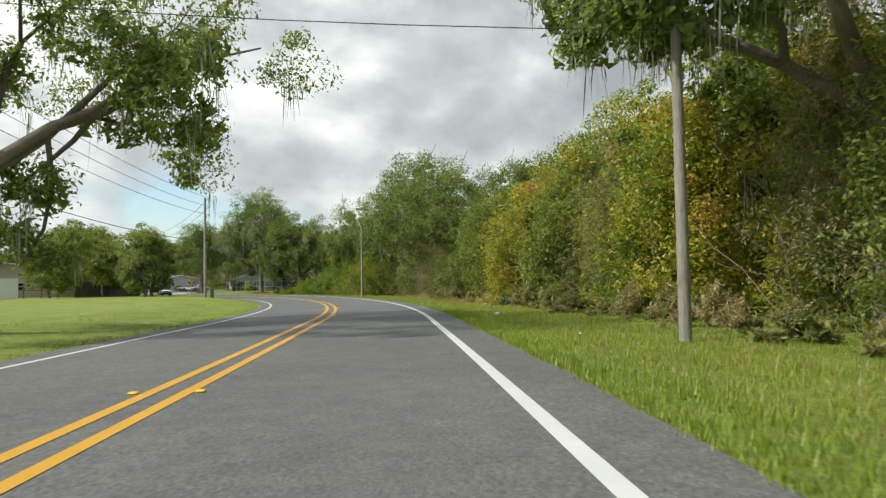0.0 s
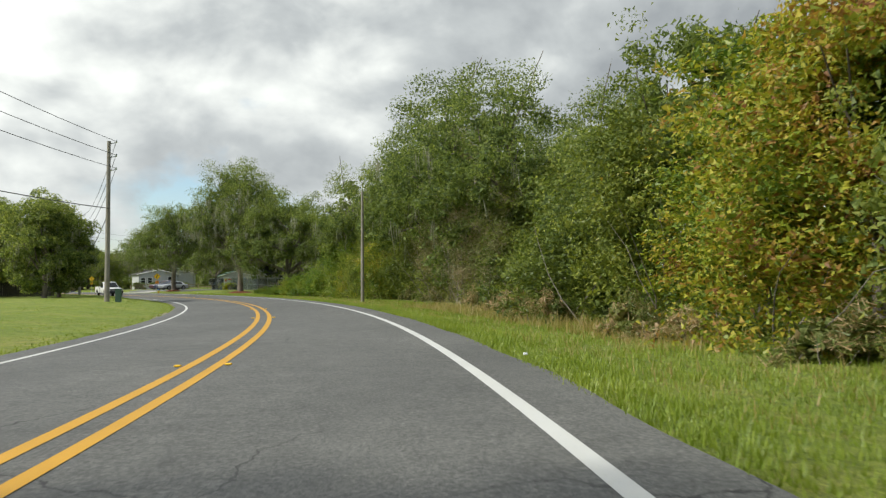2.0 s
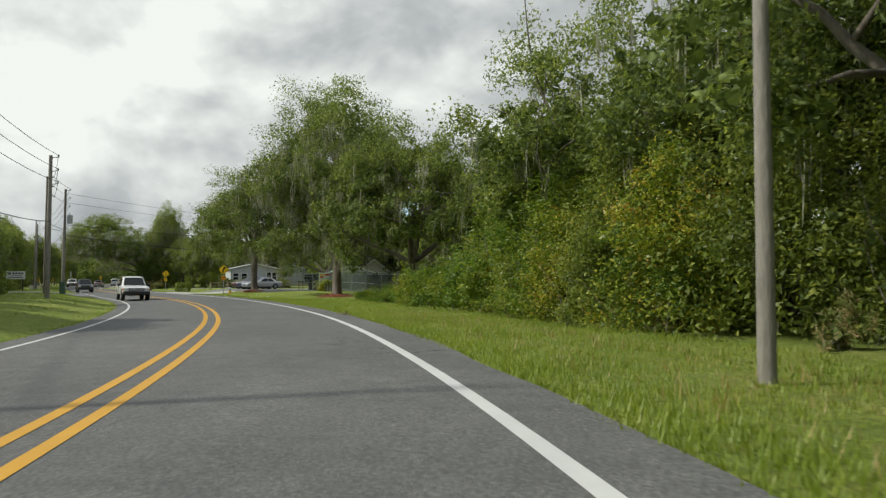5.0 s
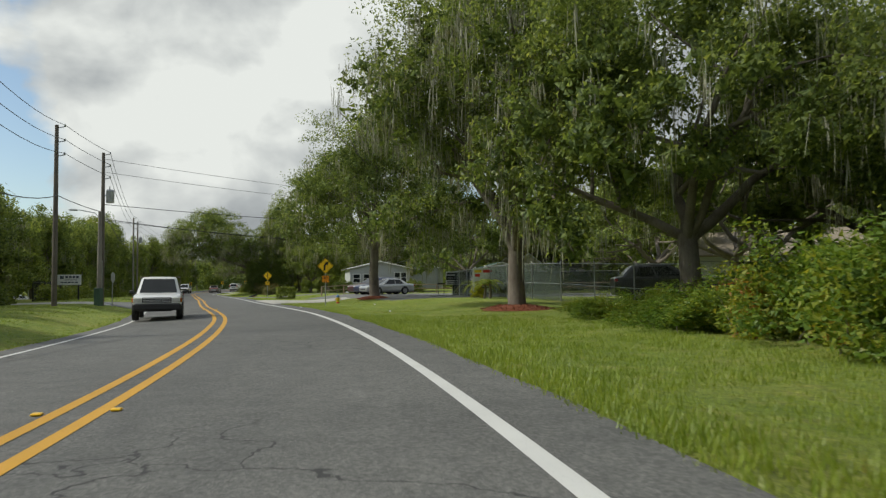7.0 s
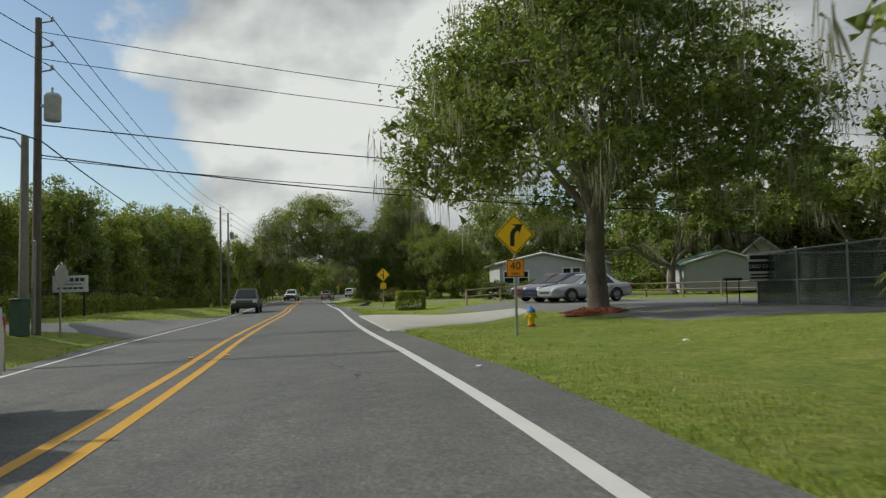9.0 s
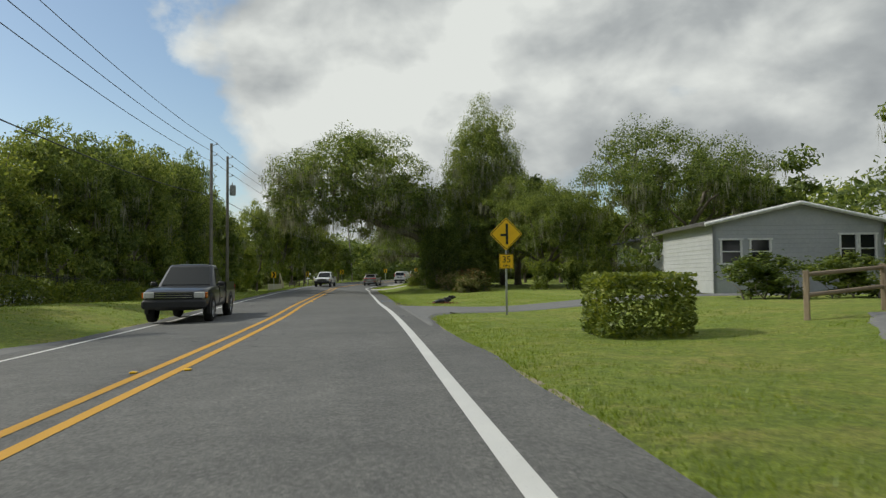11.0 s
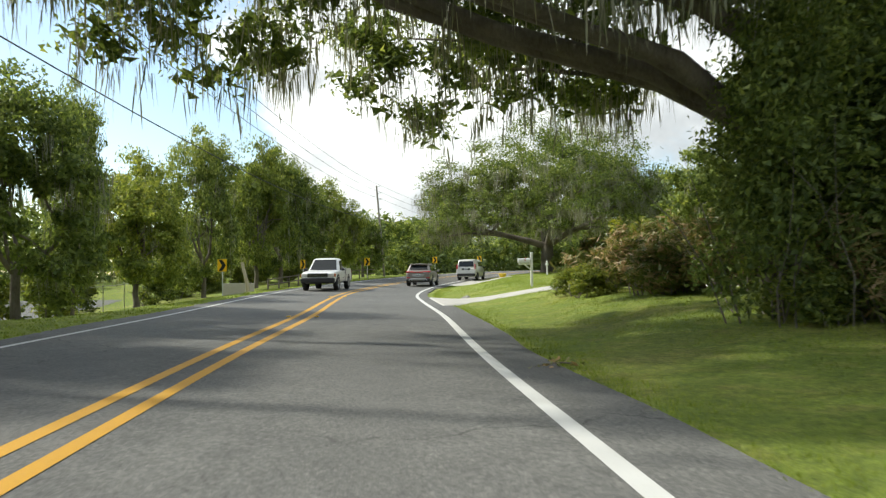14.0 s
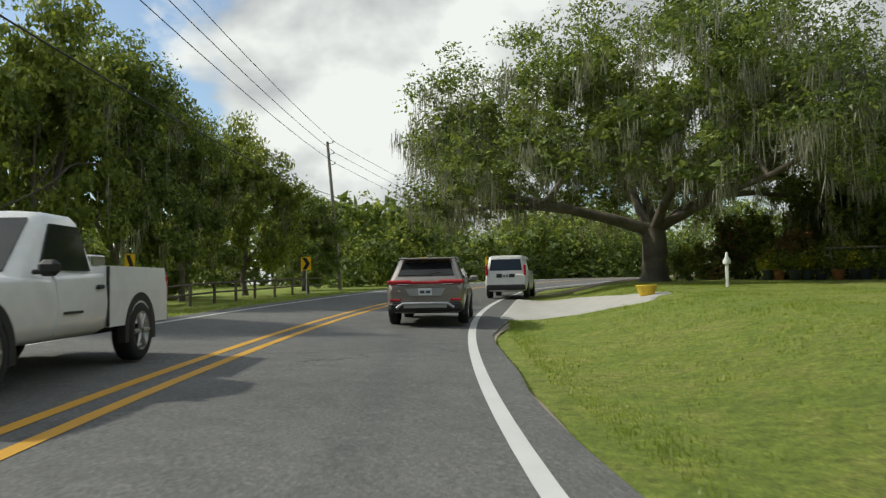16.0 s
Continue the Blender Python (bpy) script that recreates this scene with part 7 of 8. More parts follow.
def house(name, label, at, rz, size, h, pitch, wall, roof, windows, gable="y", eave=0.45, door=None, lap=True):
    """A one-storey house: walls, gabled roof, windows with frames and panes. size: x, y; windows: (side, u, z, w, h)."""
    ob = thing(name, label, "house", at, rz)
    sx, sy = size[0] / 2, size[1] / 2
    cut = {k: [] for k in "fblr"}
    for side, u, z, w, hh in windows:
        cut[side].append((u, z, w, hh))
    for side in "fblr":
        half = sx if side in "fb" else sy
        sh = Shape()

        def put(u, z, o):
            return {"f": (u, -sy + o, z), "b": (-u, sy - o, z), "l": (-sx + o, -u, z), "r": (sx - o, u, z)}[side]

        xs = sorted({-half, half, *[u - w / 2 for u, z, w, hh in cut[side]], *[u + w / 2 for u, z, w, hh in cut[side]]})
        zs = sorted({-0.4, h, *[z for u, z, w, hh in cut[side]], *[z + hh for u, z, w, hh in cut[side]]})
        for x0, x1 in zip(xs[:-1], xs[1:]):
            for z0, z1 in zip(zs[:-1], zs[1:]):
                mx_, mz = (x0 + x1) / 2, (z0 + z1) / 2
                if any(abs(mx_ - u) < w / 2 and z < mz < z + hh for u, z, w, hh in cut[side]):
                    continue
                v = [put(x, z, o) for o in (0, 0.15) for x, z in ((x0, z0), (x1, z0), (x1, z1), (x0, z1))]
                sh.add(v, [(0, 1, 2, 3), (7, 6, 5, 4), (0, 4, 5, 1), (1, 5, 6, 2), (2, 6, 7, 3), (3, 7, 4, 0)])
        w_ob = part("wall", sh, wall, ob)
        bm = bmesh.new()
        bm.from_mesh(w_ob.data)
        bmesh.ops.remove_doubles(bm, verts=bm.verts, dist=0.001)
        bm.to_mesh(w_ob.data)
        bm.free()
        if lap:
            boards = Shape()
            z = 0.2
            while z < h - 0.05:
                for x0, x1 in zip(xs[:-1], xs[1:]):
                    mx_ = (x0 + x1) / 2
                    if not any(abs(mx_ - u) < w / 2 and wz - 0.02 < z < wz + hh for u, wz, w, hh in cut[side]):
                        v = [put(x, zz, o) for o, zz in ((-0.002, z), (-0.014, z - 0.012), (-0.002, z - 0.02)) for x in (x0, x1)]
                        boards.add(v, [(0, 1, 3, 2), (2, 3, 5, 4)])
                z += 0.2
            tagged(part("siding", boards, wall, w_ob), kind="stuff")
        for u, z, w, hh in cut[side]:
            fr = Shape()
            for (cu, cz, ww, wh) in ((u, z + hh, w + 0.2, 0.09), (u, z, w + 0.2, 0.09), (u - w / 2, z + hh / 2, 0.09, hh), (u + w / 2, z + hh / 2, 0.09, hh), (u, z + hh / 2, w, 0.05)):
                c = put(cu, cz, 0.0)
                fr.box(c, (ww, 0.12, wh) if side in "fb" else (0.12, ww, wh), ch=0.01)
            win = part("window", fr, M_TRIM, ob, "white window frame")
            v = [put(u + a * w / 2, z + (0 if b < 0 else hh), 0.05) for a, b in ((-1, -1), (1, -1), (1, 1), (-1, 1))]
            part("pane", pane(v), M_GLASS, win)
    rise = (sx if gable == "y" else sy) * pitch
    rf = Shape()
    t = 0.14
    a, b = (sx, sy) if gable == "y" else (sy, sx)
    prof = [(-a - eave, h - eave * pitch), (0, h + rise), (a + eave, h - eave * pitch), (a + eave, h - eave * pitch + t), (0, h + rise + t), (-a - eave, h - eave * pitch + t)]
    rf.prism(prof, -b - 0.3, b + 0.3, "y" if gable == "y" else "x")
    part("roof", rf, roof, ob, "shingled gable roof")
    for o in (-1, 1):
        gb = Shape().prism([(-a, h), (a, h), (0, h + rise)], o * b - (0.15 if o > 0 else 0), o * b + (0.15 if o < 0 else 0), "y" if gable == "y" else "x")
        part("gable", gb, wall, ob)
    for o in (-1, 1):
        for k in (-1, 1):
            q0, q1 = (k * (a + eave), h - eave * pitch), (0, h + rise)
            e0 = (q0[0], o * (b + 0.32), q0[1] + 0.04) if gable == "y" else (o * (b + 0.32), q0[0], q0[1] + 0.04)
            e1 = (q1[0], o * (b + 0.32), q1[1] + 0.04) if gable == "y" else (o * (b + 0.32), q1[0], q1[1] + 0.04)
            part("fascia", Shape().tube([e0, e1], 0.09, 4), M_TRIM, ob, "white fascia board")
    return ob


def at_ground(x, y, dz=0.0):
    return (x, y, ground_at(x, y) + dz)


house("grey_house", "low grey-white house with a shallow gable", at_ground(-66.0, 181.0, 0.45), 34, (7.6, 7.4), 2.7, 0.22, M_GREYWALL, M_ROOF_D, [("f", -3.0, 0.9, 0.9, 1.1), ("f", -1.7, 0.9, 0.9, 1.1), ("f", 2.2, 0.9, 0.75, 1.3), ("f", 3.05, 0.9, 0.75, 1.3)])
house("cream_house", "cream house with a chimney behind the lot", at_ground(-53.3, 197.6, 0.9), 20, (3.6, 8), 2.3, 0.85, M_CREAM, M_ROOF_D, [("f", 0.0, 0.8, 0.8, 1.3)], lap=False)
house("cream_house", "cream house wing with a dark roof", at_ground(-48.6, 192.6, 0.7), 20, (4.6, 7.4), 2.4, 0.8, M_CREAM, M_ROOF_D, [("f", 0.2, 0.8, 0.9, 1.3)], lap=False)
house("cream_house", "long cream house wing under a dark roof", at_ground(-40.0, 197.0, 0.7), 20, (14, 8), 2.6, 0.62, M_CREAM, M_ROOF_D, [("f", -3.6, 0.9, 0.9, 1.3), ("f", 1.4, 0.9, 1.2, 1.3)], gable="x", lap=False)
solo("chimney", Shape().box((0, 0, 1.6), (0.75, 0.75, 3.4), ch=0.02).box((0, 0, 3.3), (0.9, 0.9, 0.18), ch=0.02), M_CREAM, "cream stuccoed chimney on the roof", "chimney", at_ground(-49.6, 193.9, 2.3), 20)
house("tan_house", "low house with a pale tan shingle roof behind the fence", at_ground(-18.0, 152.5, 0.3), -10, (13, 8), 2.5, 0.42, M_GREYWALL, M_ROOF_T, [("f", -3.0, 0.9, 1.0, 1.1), ("f", 2.0, 0.9, 1.0, 1.1)], gable="x", lap=False)
house("green_roof_shed", "shed with a pale green metal roof among trees", at_ground(-51.0, 186.5, 0.6), 30, (7, 5), 2.0, 0.3, M_GREYWALL, M_ROOF_G, [], lap=False)
house("white_house", "white sided house half hidden by an oak and shrubs", at_ground(-77.1, 205.0, 0.9), -48.7, (10.3, 7.0), 2.8, 0.3, M_WHITEWALL, M_ROOF_D, [("f", -3.35, 1.05, 0.75, 1.4), ("f", 0.53, 1.05, 0.75, 1.4), ("f", 3.9, 1.05, 0.75, 1.4)], gable="x", eave=0.35)
house("grey_house", "grey sided house wing with a white-framed window", at_ground(-71.2, 205.2, 0.8), 15, (9.0, 7.0), 3.0, 0.32, M_GREYWALL, M_ROOF_D, [("f", -2.6, 1.1, 1.1, 1.3)])
house("tan_building", "low tan building behind the yard fence", at_ground(-61, 101.5), 20, (20, 9), 3.2, 0.16, M_TANWALL, M_ROOF_B, [("f", -4, 1.0, 1.4, 1.0), ("f", 3, 1.0, 1.4, 1.0)], lap=False)
ob = thing("yard_wall", "white block wall of the yard", "wall", at_ground(-49.5, 80.5), 25)
part("panel", Shape().box((0, 0, 1.1), (5.0, 0.2, 2.4), ch=0.02), M_WHITEWALL, ob)
part("coping", Shape().box((0, 0, 2.34), (5.1, 0.28, 0.08), ch=0.01), M_CONCRETE, ob)
M_DARKFENCE = bark("dark_board_fence", (0.05, 0.045, 0.04), (0.13, 0.115, 0.10))


def board_fence(a, b, h, label, mat):
    a, b = np.array(a, float), np.array(b, float)
    L = np.linalg.norm(b - a)
    ob = thing("board_fence", label, "fence", (a[0], a[1], 0), math.degrees(math.atan2(b[1] - a[1], b[0] - a[0])))
    me = Shape().box((0, 0, h / 2), (0.145, 0.022, h), ch=0.004).mesh("board", mat)
    n = int(L / 0.16)
    for k in range(n):
        p = a + (b - a) * (k + 0.5) / n
        o = part("board", me, mat, ob)
        o.matrix_basis = pose((k + 0.5) * 0.16, (k % 2) * 0.004, ground_at(*p) + 0.02 * math.sin(k * 1.7))
    for zz in (0.4, h - 0.4):
        part("rail", Shape().box((L / 2, 0.03, zz + ground_at(*a)), (L, 0.04, 0.09)), mat, ob)


board_fence((-44.5, 88.5), (-38.5, 93.0), 1.9, "dark weathered board fence beside the yard", M_DARKFENCE)
board_fence((-38.5, 93.0), (-44.5, 103.0), 1.9, "dark weathered board fence along the side", M_DARKFENCE)
rail_fence([(-49.0, 82.0), (-46.8, 85.5), (-44.6, 88.4)], 1.9, 2, "dark pipe fence before the yard", 2.0, M_POLE_DARK)
x, y = xy(259, -10.5)
solo("block_wall", Shape().box((0, 0, 0.35), (2.2, 0.25, 1.0), ch=0.02), M_CREAM, "low cream wall under the roadside trees", "wall", at_ground(x, y), 50)

# ---- small things of the roadside ----
def mailbox(x, y, turn, scale=1.0):
    at, rz = facing(x, y, turn)
    ob = thing("mailbox", "white post-mounted mailbox on the lawn", "mailbox", at, rz)
    part("post", Shape().box((0.10, 0, 0.70), (0.10, 0.10, 1.5), ch=0.012), M_TRIM, ob)
    part("finial", Shape().box((0.10, 0, 1.47), (0.13, 0.13, 0.05), ch=0.015), M_TRIM, ob)
    part("arm", Shape().box((-0.16, 0, 0.98), (0.62, 0.09, 0.07), ch=0.01).tube([(0.08, 0, 0.72), (-0.22, 0, 0.96)], 0.03, 6), M_TRIM, ob)
    prof = [(-0.09, 1.03), (0.09, 1.03), (0.09, 1.14)] + [(0.09 * math.cos(a), 1.14 + 0.09 * math.sin(a)) for a in np.linspace(0.2, math.pi - 0.2, 7)] + [(-0.09, 1.14)]
    part("box", Shape().prism([(q, z) for q, z in prof], -0.50, 0.02, "x"), M_SIGN_W, ob, "white metal letter box")
    part("flag", Shape().box((-0.2, -0.1, 1.2), (0.03, 0.008, 0.16)), M_RED, ob)


mailbox(-107.7, 208.0, 0, 0.6)


def reflector(s, d):
    p, f, r = road_at(s)
    q = p + r * d
    solo("road_stud", Shape().box((0, 0, 0.012), (0.10, 0.10, 0.026), ch=0.01), M_SIGN_Y, "small yellow reflective stud beside the centre line", "road stud", (q[0], q[1], float(lie(s, d)) + 0.004), math.degrees(math.atan2(-f[0], f[1])), "road studs")


for s in (8.4, 28.5, 38.8, 54.8, 64.8, 103.4, 140.0, 167, 195.0, 209.8, 225.6, 240.7):
    for d in (-0.36, 0.36):
        reflector(s, d)

M_MULCHBITS = leafy("mulch_chips", [(0.1, (0.16, 0.045, 0.02)), (0.9, (0.36, 0.12, 0.06))], 0.0)


def mulch_bed(x, y, r):
    rg = np.random.default_rng(int(abs(x) * 10))
    ob = thing("mulch_bed", "ring of red mulch round the foot of the oak", "mulch", at_ground(x, y))
    part("mound", Shape().lathe([(r, -0.05), (r * 0.8, 0.06), (r * 0.45, 0.16), (0.3, 0.2)], 28), M_MULCH, ob)
    n = 1500
    a, q = rg.random(n) * 6.28, r * 1.06 * rg.random(n) ** 0.5
    c = np.stack([q * np.cos(a), q * np.sin(a), np.interp(q / r, [0, 0.45, 0.8, 1, 1.1], [0.22, 0.17, 0.075, 0.02, 0.02])], 1)
    tagged(part("chips", leaf_mesh("chips", c, 0.11, M_MULCHBITS, rg, up=1.5, slim=0.3), M_MULCHBITS, ob), kind="stuff")


mulch_bed(-30.8, 123.6, 1.5)
mulch_bed(-46.7, 141.9, 1.25)


def litter_bag(x, y):
    rg = np.random.default_rng(9)
    ob = thing("torn_bag", "torn black plastic bag with leaf debris on the grass", "rubbish", at_ground(x, y), 40)
    ob.scale = (0.62, 0.62, 0.62)
    mt = plain("black_film", (0.012, 0.012, 0.013), 0.28)
    for k, (cx, cy, cz, sx, sy, sz) in enumerate(((0, 0, 0.12, 0.45, 0.3, 0.2), (0.42, 0.12, 0.24, 0.30, 0.18, 0.2), (0.80, 0.30, 0.42, 0.28, 0.14, 0.14), (-0.35, -0.1, 0.07, 0.3, 0.2, 0.1))):
        bm = bmesh.new()
        bmesh.ops.create_icosphere(bm, subdivisions=3, radius=1)
        for v in bm.verts:
            w = 1 + 0.35 * noise.noise(v.co * 2.3 + Vector((k * 7, 0, 0))) + 0.2 * noise.noise(v.co * 6)
            v.co = Vector((cx + v.co.x * sx * w, cy + v.co.y * sy * w, max(0.0, cz + v.co.z * sz * w)))
        me = bpy.data.meshes.new("film")
        bm.to_mesh(me)
        bm.free()
        me.materials.append(mt)
        part("film", me, mt, ob)
    c = rg.normal(size=(160, 3)) * np.array([0.5, 0.35, 0.03]) + np.array([0.3, -0.1, 0.04])
    c[:, 2] = np.abs(c[:, 2])
    tagged(part("debris", leaf_mesh("debris", c, 0.14, M_MULCHBITS, rg, up=1.0), M_MULCHBITS, ob), kind="stuff")


litter_bag(-77.5, 169.7)
litter = plain("white_litter", (0.7, 0.71, 0.72), 0.5)


def scrap(x, y, s, seed, mat=None, label="crumpled white paper litter on the grass"):
    bm = bmesh.new()
    bmesh.ops.create_icosphere(bm, subdivisions=2, radius=1)
    for v in bm.verts:
        w = 1 + 0.45 * noise.noise(v.co * 1.8 + Vector((seed, 0, 0)))
        v.co = Vector((v.co.x * s * w, v.co.y * s * 0.7 * w, max(0.0, (v.co.z + 0.7) * s * 0.45 * w)))
    me = bpy.data.meshes.new("litter")
    bm.to_mesh(me)
    bm.free()
    me.materials.append(mat or litter)
    solo("litter", me, mat or litter, label, "litter", at_ground(x, y, 0.04), seed * 40)


for x, y, s, k in ((1.9, 27.1, 0.12, 1), (-1.2, 38.5, 0.05, 2), (-35.5, 120.9, 0.07, 3), (-41.5, 131.5, 0.06, 4), (-43.0, 126.0, 0.05, 5), (3.0, 16.5, 0.05, 6)):
    scrap(x, y, s, k)


def leaf_sprig(x, y, seed, mat, label):
    """A torn twig with its leaves, lying on the ground."""
    rg = np.random.default_rng(seed)
    ob = thing("leaf_sprig", label, "twig", at_ground(x, y, 0.01), seed * 47)
    part("twig", Shape().tube([(-0.28, 0.0, 0.02), (-0.05, 0.04, 0.05), (0.15, 0.0, 0.04), (0.34, 0.07, 0.02)], [0.012, 0.01, 0.008, 0.004], 5), M_TWIG, ob)
    c = rg.normal(size=(34, 3)) * np.array([0.2, 0.09, 0.03]) + np.array([0.05, 0.03, 0.06])
    c[:, 2] = np.abs(c[:, 2])
    part("leaves", leaf_mesh("leaves", c, 0.09, mat, rg, up=0.7), mat, ob)


leaf_sprig(-77.9, 167.1, 3, M_DRY, "dry brown twig with leaves on the road shoulder")
leaf_sprig(-76.6, 165.9, 4, M_LIGHT, "broken green leafy twig at the edge of the asphalt")
leaf_sprig(-95.9, 188.0, 5, M_DRY, "dry brown twig with leaves at the lawn edge")
leaf_sprig(-19.4, 92.1, 6, M_DRY, "dry grey twig on the asphalt edge")
# survey mark sprayed across the shoulder
a, b = Vector((-82.2, 171.3)), Vector((-81.45, 171.55))
run = (b - a).to_3d()
mid = (a + b) / 2
mark = Shape().box((0.06, 0, 0), (run.length, 0.022, 0.006))
for k, (u, v, w) in enumerate(((-0.42, 0.0, 0.09), (-0.33, 0.015, 0.12), (-0.25, -0.012, 0.08))):
    mark.lathe([(0.001, 0.0), (w * 0.6, 0.0), (w * 0.5, 0.005), (0.001, 0.005)], 12, at=(u, v, -0.002))
solo("survey_mark", mark, plain("blue_spray", (0.02, 0.22, 0.62), 0.7, vary=0.3, scale=30), "bright blue sprayed survey line on the asphalt shoulder", "road mark", (mid.x, mid.y, ground_at(mid.x, mid.y) + 0.012), math.degrees(math.atan2(run.y, run.x)))
bm = bmesh.new()
bmesh.ops.create_icosphere(bm, subdivisions=3, radius=1)
for v in bm.verts:
    w = 1 + 0.3 * noise.noise(v.co * 1.6) + 0.12 * noise.noise(v.co * 5)
    v.co = Vector((v.co.x * 0.38 * w, v.co.y * 0.24 * w, v.co.z * 0.2 * w))
me = bpy.data.meshes.new("rock")
bm.to_mesh(me)
bm.free()
stone = soil("grey_stone", (0.20, 0.19, 0.17), (0.36, 0.34, 0.31), 14.0)
me.materials.append(stone)
solo("rock", me, stone, "rough grey stone half sunk in the lawn by the drive", "rock", at_ground(-110.6, 207.3, -0.09), 120)
x, y = -120.7, 226.7
solo("yellow_tub", Shape().lathe([(0.20, 0.0), (0.29, 0.26), (0.31, 0.275), (0.29, 0.29), (0.26, 0.25), (0.18, 0.04), (0.001, 0.04)], 18), plain("yellow_plastic", (0.66, 0.46, 0.03), 0.5), "yellow plastic tub on the lawn", "tub", at_ground(x, y, 0.02))
x, y = -119.7, 231.8
ob = thing("garden_post", "white carved garden post on the lawn", "post", at_ground(x, y))
part("post", Shape().box((0, 0, 0.40), (0.10, 0.10, 0.9), ch=0.015), M_TRIM, ob)
part("cap", Shape().lathe([(0.12, 0.75), (0.13, 0.84), (0.05, 1.0), (0.04, 1.12), (0.001, 1.15)], 10), M_TRIM, ob)
pot = plain("dark_pot", (0.05, 0.06, 0.08), 0.6)
terr = plain("terracotta", (0.36, 0.14, 0.08), 0.8)
for k in range(9):
    x, y = xy(278.2 - 0.32 * k + 0.25 * math.sin(k * 2.1), 15.2 + 0.5 * k)
    ob = thing("planter", "plant pot with leafy greenery beside the garden", "planter", at_ground(x, y), 0, "garden pots")
    part("pot", Shape().lathe([(0.001, 0), (0.2, 0), (0.28, 0.42), (0.30, 0.44), (0.26, 0.44), (0.24, 0.36), (0.001, 0.36)], 14), terr if k % 4 == 1 else pot, ob)
    rg = np.random.default_rng(50 + k)
    c = rg.normal(size=(260, 3)) * np.array([0.24, 0.24, 0.24]) + np.array([0, 0, 0.75])
    tagged(part("greenery", leaf_mesh("greenery", c, 0.16, M_LIGHT if k % 3 else M_YELLOW, rg), M_LIGHT if k % 3 else M_YELLOW, ob), kind="stuff")
x, y = xy(276.9, 18.4)
ob = thing("wooden_frame", "weathered timber garden frame", "frame", at_ground(x, y), 30)
for q in (-0.9, 0.9):
    part("leg", Shape().tube([(q, -0.3, 0), (q, 0, 1.3)], 0.04, 6).tube([(q, 0.3, 0), (q, 0, 1.3)], 0.04, 6), M_TWIG, ob)
part("beam", Shape().tube([(-1.2, 0, 1.32), (1.5, 0, 1.36)], 0.045, 6), M_TWIG, ob)
# box-shaped shrub, hedges before the houses
ob = thing("clipped_shrub", "clipped square shrub on the lawn", "shrub", at_ground(*xy(170.3, 8.0)), 40)
rg = np.random.default_rng(77)
c = rg.uniform(-1, 1, size=(5200, 3))
ax = rg.integers(0, 3, 5200)
c[np.arange(5200), ax] = np.sign(c[np.arange(5200), ax]) * (0.92 + 0.12 * rg.random(5200))
c = c * np.array([0.85, 0.75, 0.55]) + np.array([0, 0, 0.62])
part("foliage", leaf_mesh("foliage", c, 0.11, M_BUSH, rg), M_BUSH, ob)
for x, y, src, k, kz in ((-63.5, 168.0, SHRUB, 1.6, 0.9), (-61.2, 169.6, SHRUB, 1.6, 0.9), (-58.9, 171.0, SHRUB, 1.6, 0.9), (-56.5, 172.0, SHRUB, 1.5, 0.9), (-45, 178.3, SHRUB, 1.0, 1.0), (-40, 176.6, SHRUB, 1.0, 1.0),
                         (-82.6, 190.4, SHRUB, 1.15, 1.35), (-81.0, 191.8, SHRUB, 1.2, 1.3), (-79.4, 193.3, SHRUB, 1.15, 1.35), (-77.9, 194.8, SHRUB, 1.2, 1.2), (-76.8, 196.0, SHRUB, 1.1, 1.1), (-73.4, 197.6, SHRUB, 1.3, 1.5), (-71.5, 198.2, SHRUB, 1.3, 1.55), (-69.4, 198.8, SHRUB, 1.35, 1.5),
                         (-36.2, 134.5, GOLD, 0.6, 0.5)):
    stand(src, x, y, rng.random() * 360, k, kz)


def small_palm(x, y, seed):
    rg = np.random.default_rng(seed)
    ob = thing("dwarf_palm", "small palm with arching green fronds by the fence", "palm", at_ground(x, y))
    part("trunk", Shape().tube([(0, 0, -0.1), (0.05, 0, 0.5), (0.02, 0.03, 0.85)], [0.09, 0.075, 0.07], 8), M_BARK, ob)
    for k in range(14):
        a = k * 2.4 + rg.normal() * 0.2
        el = 0.2 + 0.9 * rg.random()
        L = 0.8 + 0.25 * rg.random()
        pts = []
        for j in range(5):
            u = j / 4
            rr = L * u * math.cos(el * (1 - 0.4 * u))
            pts.append(Vector((math.cos(a) * rr, math.sin(a) * rr, 0.85 + L * u * math.sin(el) - 0.75 * u * u * L)))
        v, f = [], []
        side = Vector((-math.sin(a), math.cos(a), 0))
        for j in range(1, 5):
            for sg in (-1, 1):
                b0 = len(v)
                tipv = pts[j] + side * sg * 0.26 * (1.2 - j * 0.18) + (pts[j] - pts[j - 1]) * 0.5 - Vector((0, 0, 0.06))
                v += [pts[j], pts[j - 1] * 0.4 + pts[j] * 0.6, tipv]
                f.append((b0, b0 + 1, b0 + 2))
                m_ = (pts[j] + pts[j - 1]) / 2
                v += [m_, pts[j - 1], m_ + side * sg * 0.24 * (1.2 - j * 0.18) + (pts[j] - pts[j - 1]) * 0.5 - Vector((0, 0, 0.05))]
                f.append((b0 + 3, b0 + 4, b0 + 5))
        s = Shape().add(v, f)
        s.tube([tuple(q) for q in pts], 0.008, 4, False)
        part("frond", s, M_LIGHT, ob)


for k, (x, y) in enumerate(((-37.5, 137.6), (-35.5, 133.6), (-35.0, 133.0))):
    small_palm(x, y, 60 + k)
away(SHRUB)
away(GOLD)

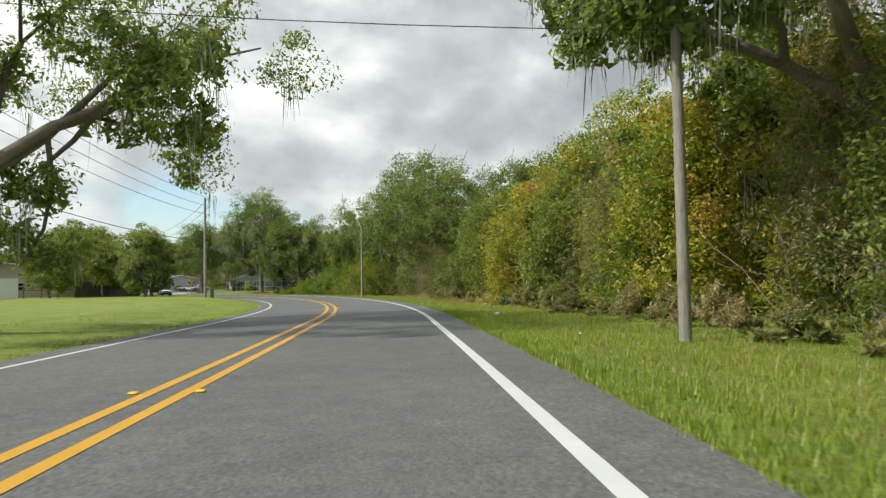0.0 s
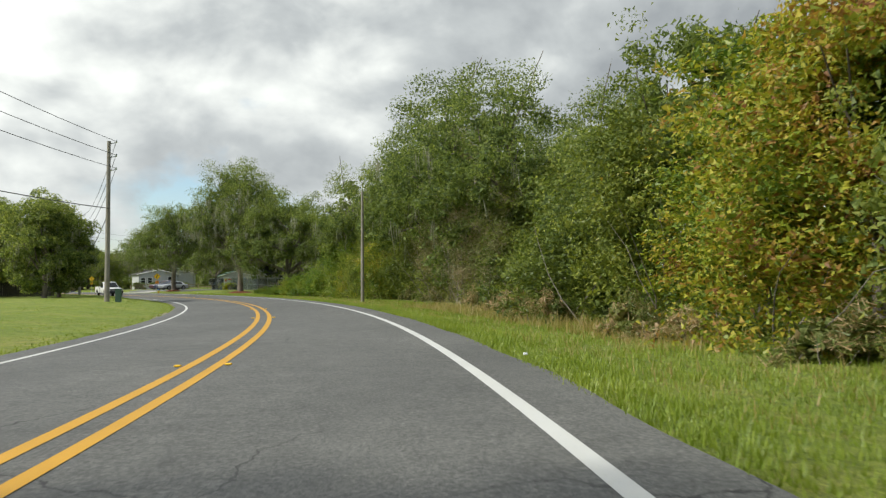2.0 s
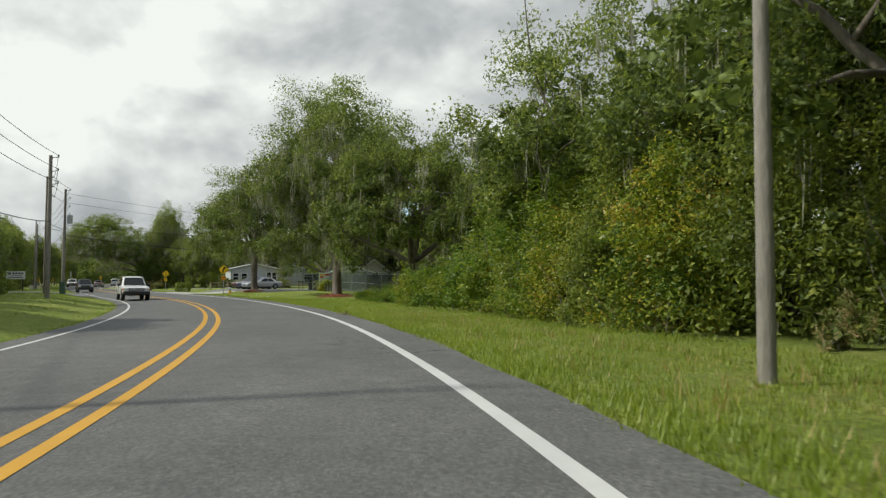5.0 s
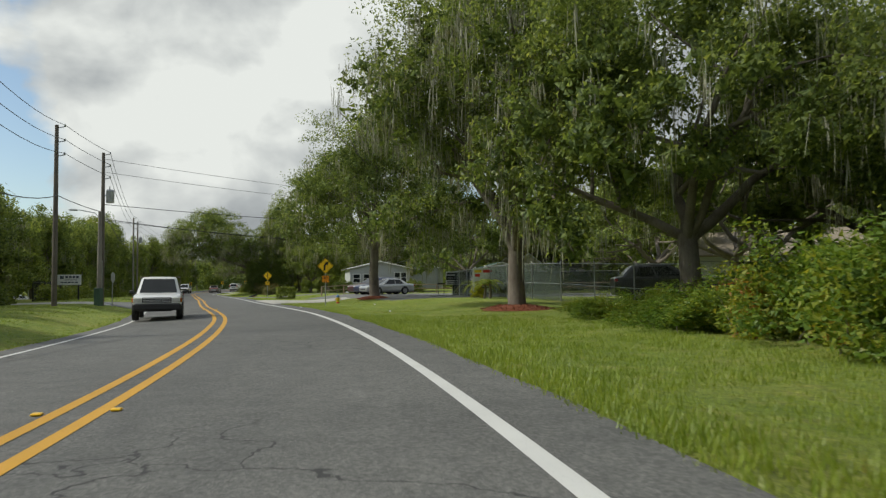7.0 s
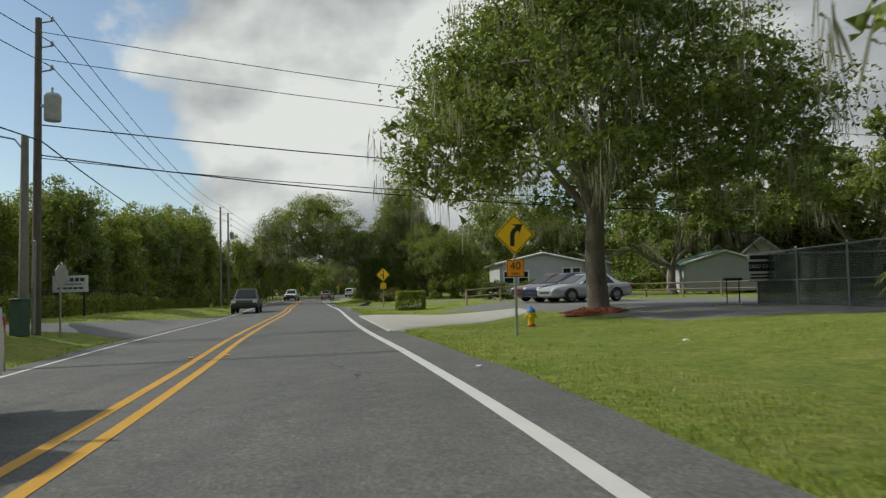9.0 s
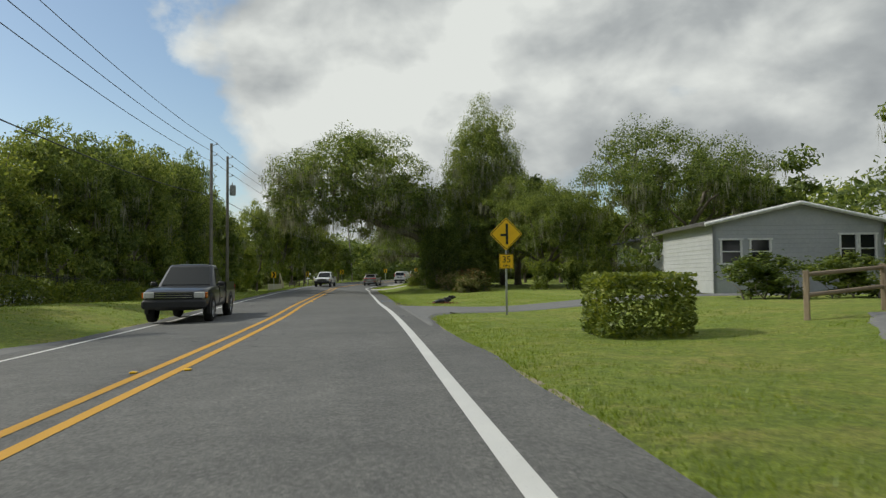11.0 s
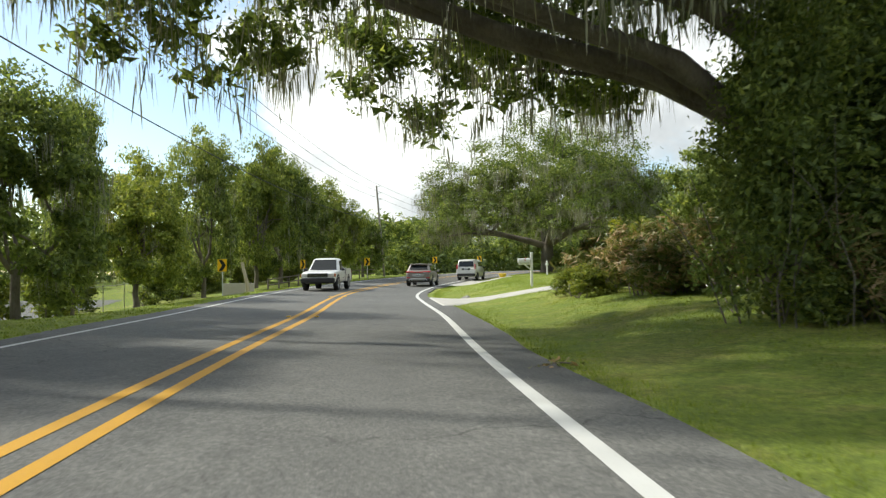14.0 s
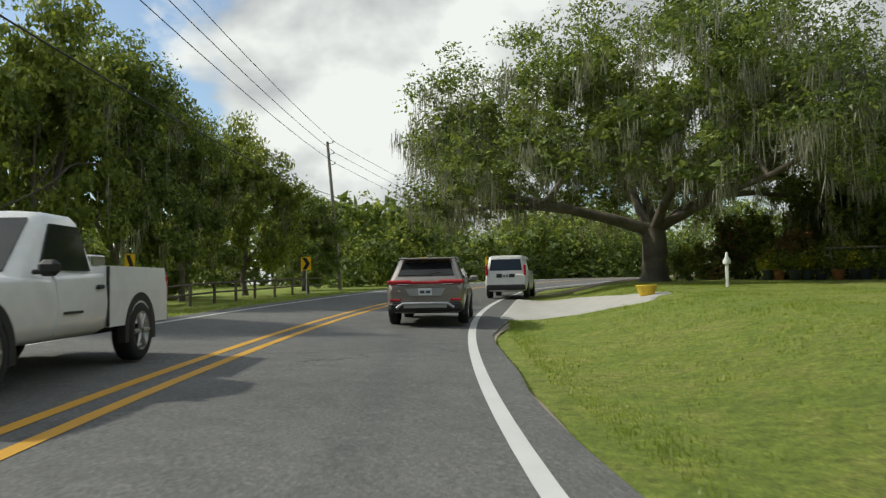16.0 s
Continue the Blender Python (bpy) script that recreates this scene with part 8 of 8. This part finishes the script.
# blue survey marks sprayed on the shoulder
M_SPRAY = road_paint("blue_survey_paint", (0.03, 0.25, 0.55))
for q, d0, d1 in ((193.75, 3.9, 4.5), (26.5, 4.15, 4.5)):
    tagged(new("trim_survey_mark", ribbon("trim_survey_mark", q, q + 0.07, d0, d1, 0.008, M_SPRAY)), "blue survey line sprayed on the asphalt", "road marking", kind="structure")

# the yard fence behind the row of trees
for q0, q1 in ((178, 204), (204, 230), (230, 259)):
    chain_fence(tuple(xy(q0, -17.8)), tuple(xy(q1, -17.8)), 1.7, "chain-link fence round the yard behind the trees", None, 3.3, False)

# the green cabinets beside the poles on the left verge
M_CABINET = plain("cabinet_green", (0.05, 0.10, 0.07), 0.55)
for x, y, w, hh in ((-22.5, 71.2, 0.32, 0.76), (-60.95, 130.05, 0.42, 1.1)):
    ob = thing("utility_cabinet", "dark green utility pedestal beside a wooden pole", "utility box", at_ground(x, y), 15)
    part("body", Shape().box((0, 0, hh / 2 - 0.02), (w, w * 0.94, hh), ch=0.02), M_CABINET, ob)
    part("lid", Shape().box((0, 0, hh), (w + 0.04, w * 0.94 + 0.04, 0.07), ch=0.025), M_CABINET, ob)


# ---- grass ----
def grass_band(label, s0, s1, d0, d1, per_m2, tall, seed, width=0.012, mat=None):
    """Tufts of blades on a strip of verge."""
    rg = np.random.default_rng(seed)
    n = int((s1 - s0) * abs(d1 - d0) * per_m2)
    s = rg.uniform(s0, s1, n)
    u = rg.random(n) ** 1.25
    d = d0 + (d1 - d0) * u
    px_ = np.interp(s, STA, LINE[:, 0])
    py_ = np.interp(s, STA, LINE[:, 1])
    tx, ty = np.interp(s, STA, TAN[:, 0]), np.interp(s, STA, TAN[:, 1])
    x, y = px_ + ty * d, py_ - tx * d
    keep = np.ones(n, bool)
    for poly in PAVED:
        inside = np.zeros(n, bool)
        for (xa, ya), (xb, yb) in zip(poly, np.roll(poly, -1, axis=0)):
            cut = (ya > y) != (yb > y)
            inside ^= cut & (x < (xb - xa) * (y - ya) / (yb - ya + 1e-12) + xa)
        keep &= ~inside
    x, y, s, d = x[keep], y[keep], s[keep], d[keep]
    n = len(x)
    z = lie(s, d) - 0.03
    k = 4
    x, y, z = (np.repeat(q, k) for q in (x, y, z))
    m = n * k
    patchy = np.repeat(0.6 + 0.8 * np.abs(np.sin(x[::k] * 0.9 + 1.3 * np.sin(y[::k] * 0.7))) * rg.random(n), k)
    x = x + rg.normal(size=m) * 0.05
    y = y + rg.normal(size=m) * 0.05
    h = tall * patchy * (0.5 + 0.8 * rg.random(m))
    a = rg.random(m) * 6.28
    lean = h * (0.2 + 0.5 * rg.random(m))
    w = width * (0.7 + 0.8 * rg.random(m)) * (1 + h * 2)
    bx, by = np.cos(a), np.sin(a)
    v = np.stack([np.stack([x - by * w, y + bx * w, z], 1), np.stack([x + by * w, y - bx * w, z], 1), np.stack([x + bx * lean, y + by * lean, z + h], 1)], 1).reshape(-1, 3)
    me = mesh_np("grass", v, np.arange(3 * m).reshape(-1, 3), mat or M_BLADE)
    tagged(new("grass", me), label, "grass", kind="stuff")


grass_band("tall ragged verge grass beside the asphalt", -2, 122, EDGE_R + 0.0, 11.5, 95, 0.105, 1, 0.0055)
grass_band("short mown lawn grass beside the asphalt", 122, 216, EDGE_R + 0.0, 13.0, 62, 0.05, 2, 0.005)
grass_band("short bright lawn grass beside the bend", 216, 275, EDGE_R + 0.0, 15.0, 62, 0.055, 3, 0.005)
grass_band("mown verge grass on the far side", 0, 130, -EDGE_L - 0.0, -12.0, 12, 0.05, 4, 0.012)
grass_band("mown verge grass on the far side", 130, 290, -EDGE_L - 0.0, -11.0, 12, 0.06, 5, 0.012)
grass_band("tall dry straw-coloured grass at the edge of the wood", 40, 66, 9.6, 7.4, 26, 0.34, 6, 0.006, M_STRAW)
grass_band("dry seeding grass scattered over the verge", 4, 100, 9.2, 5.4, 7, 0.2, 7, 0.005, M_STRAW)
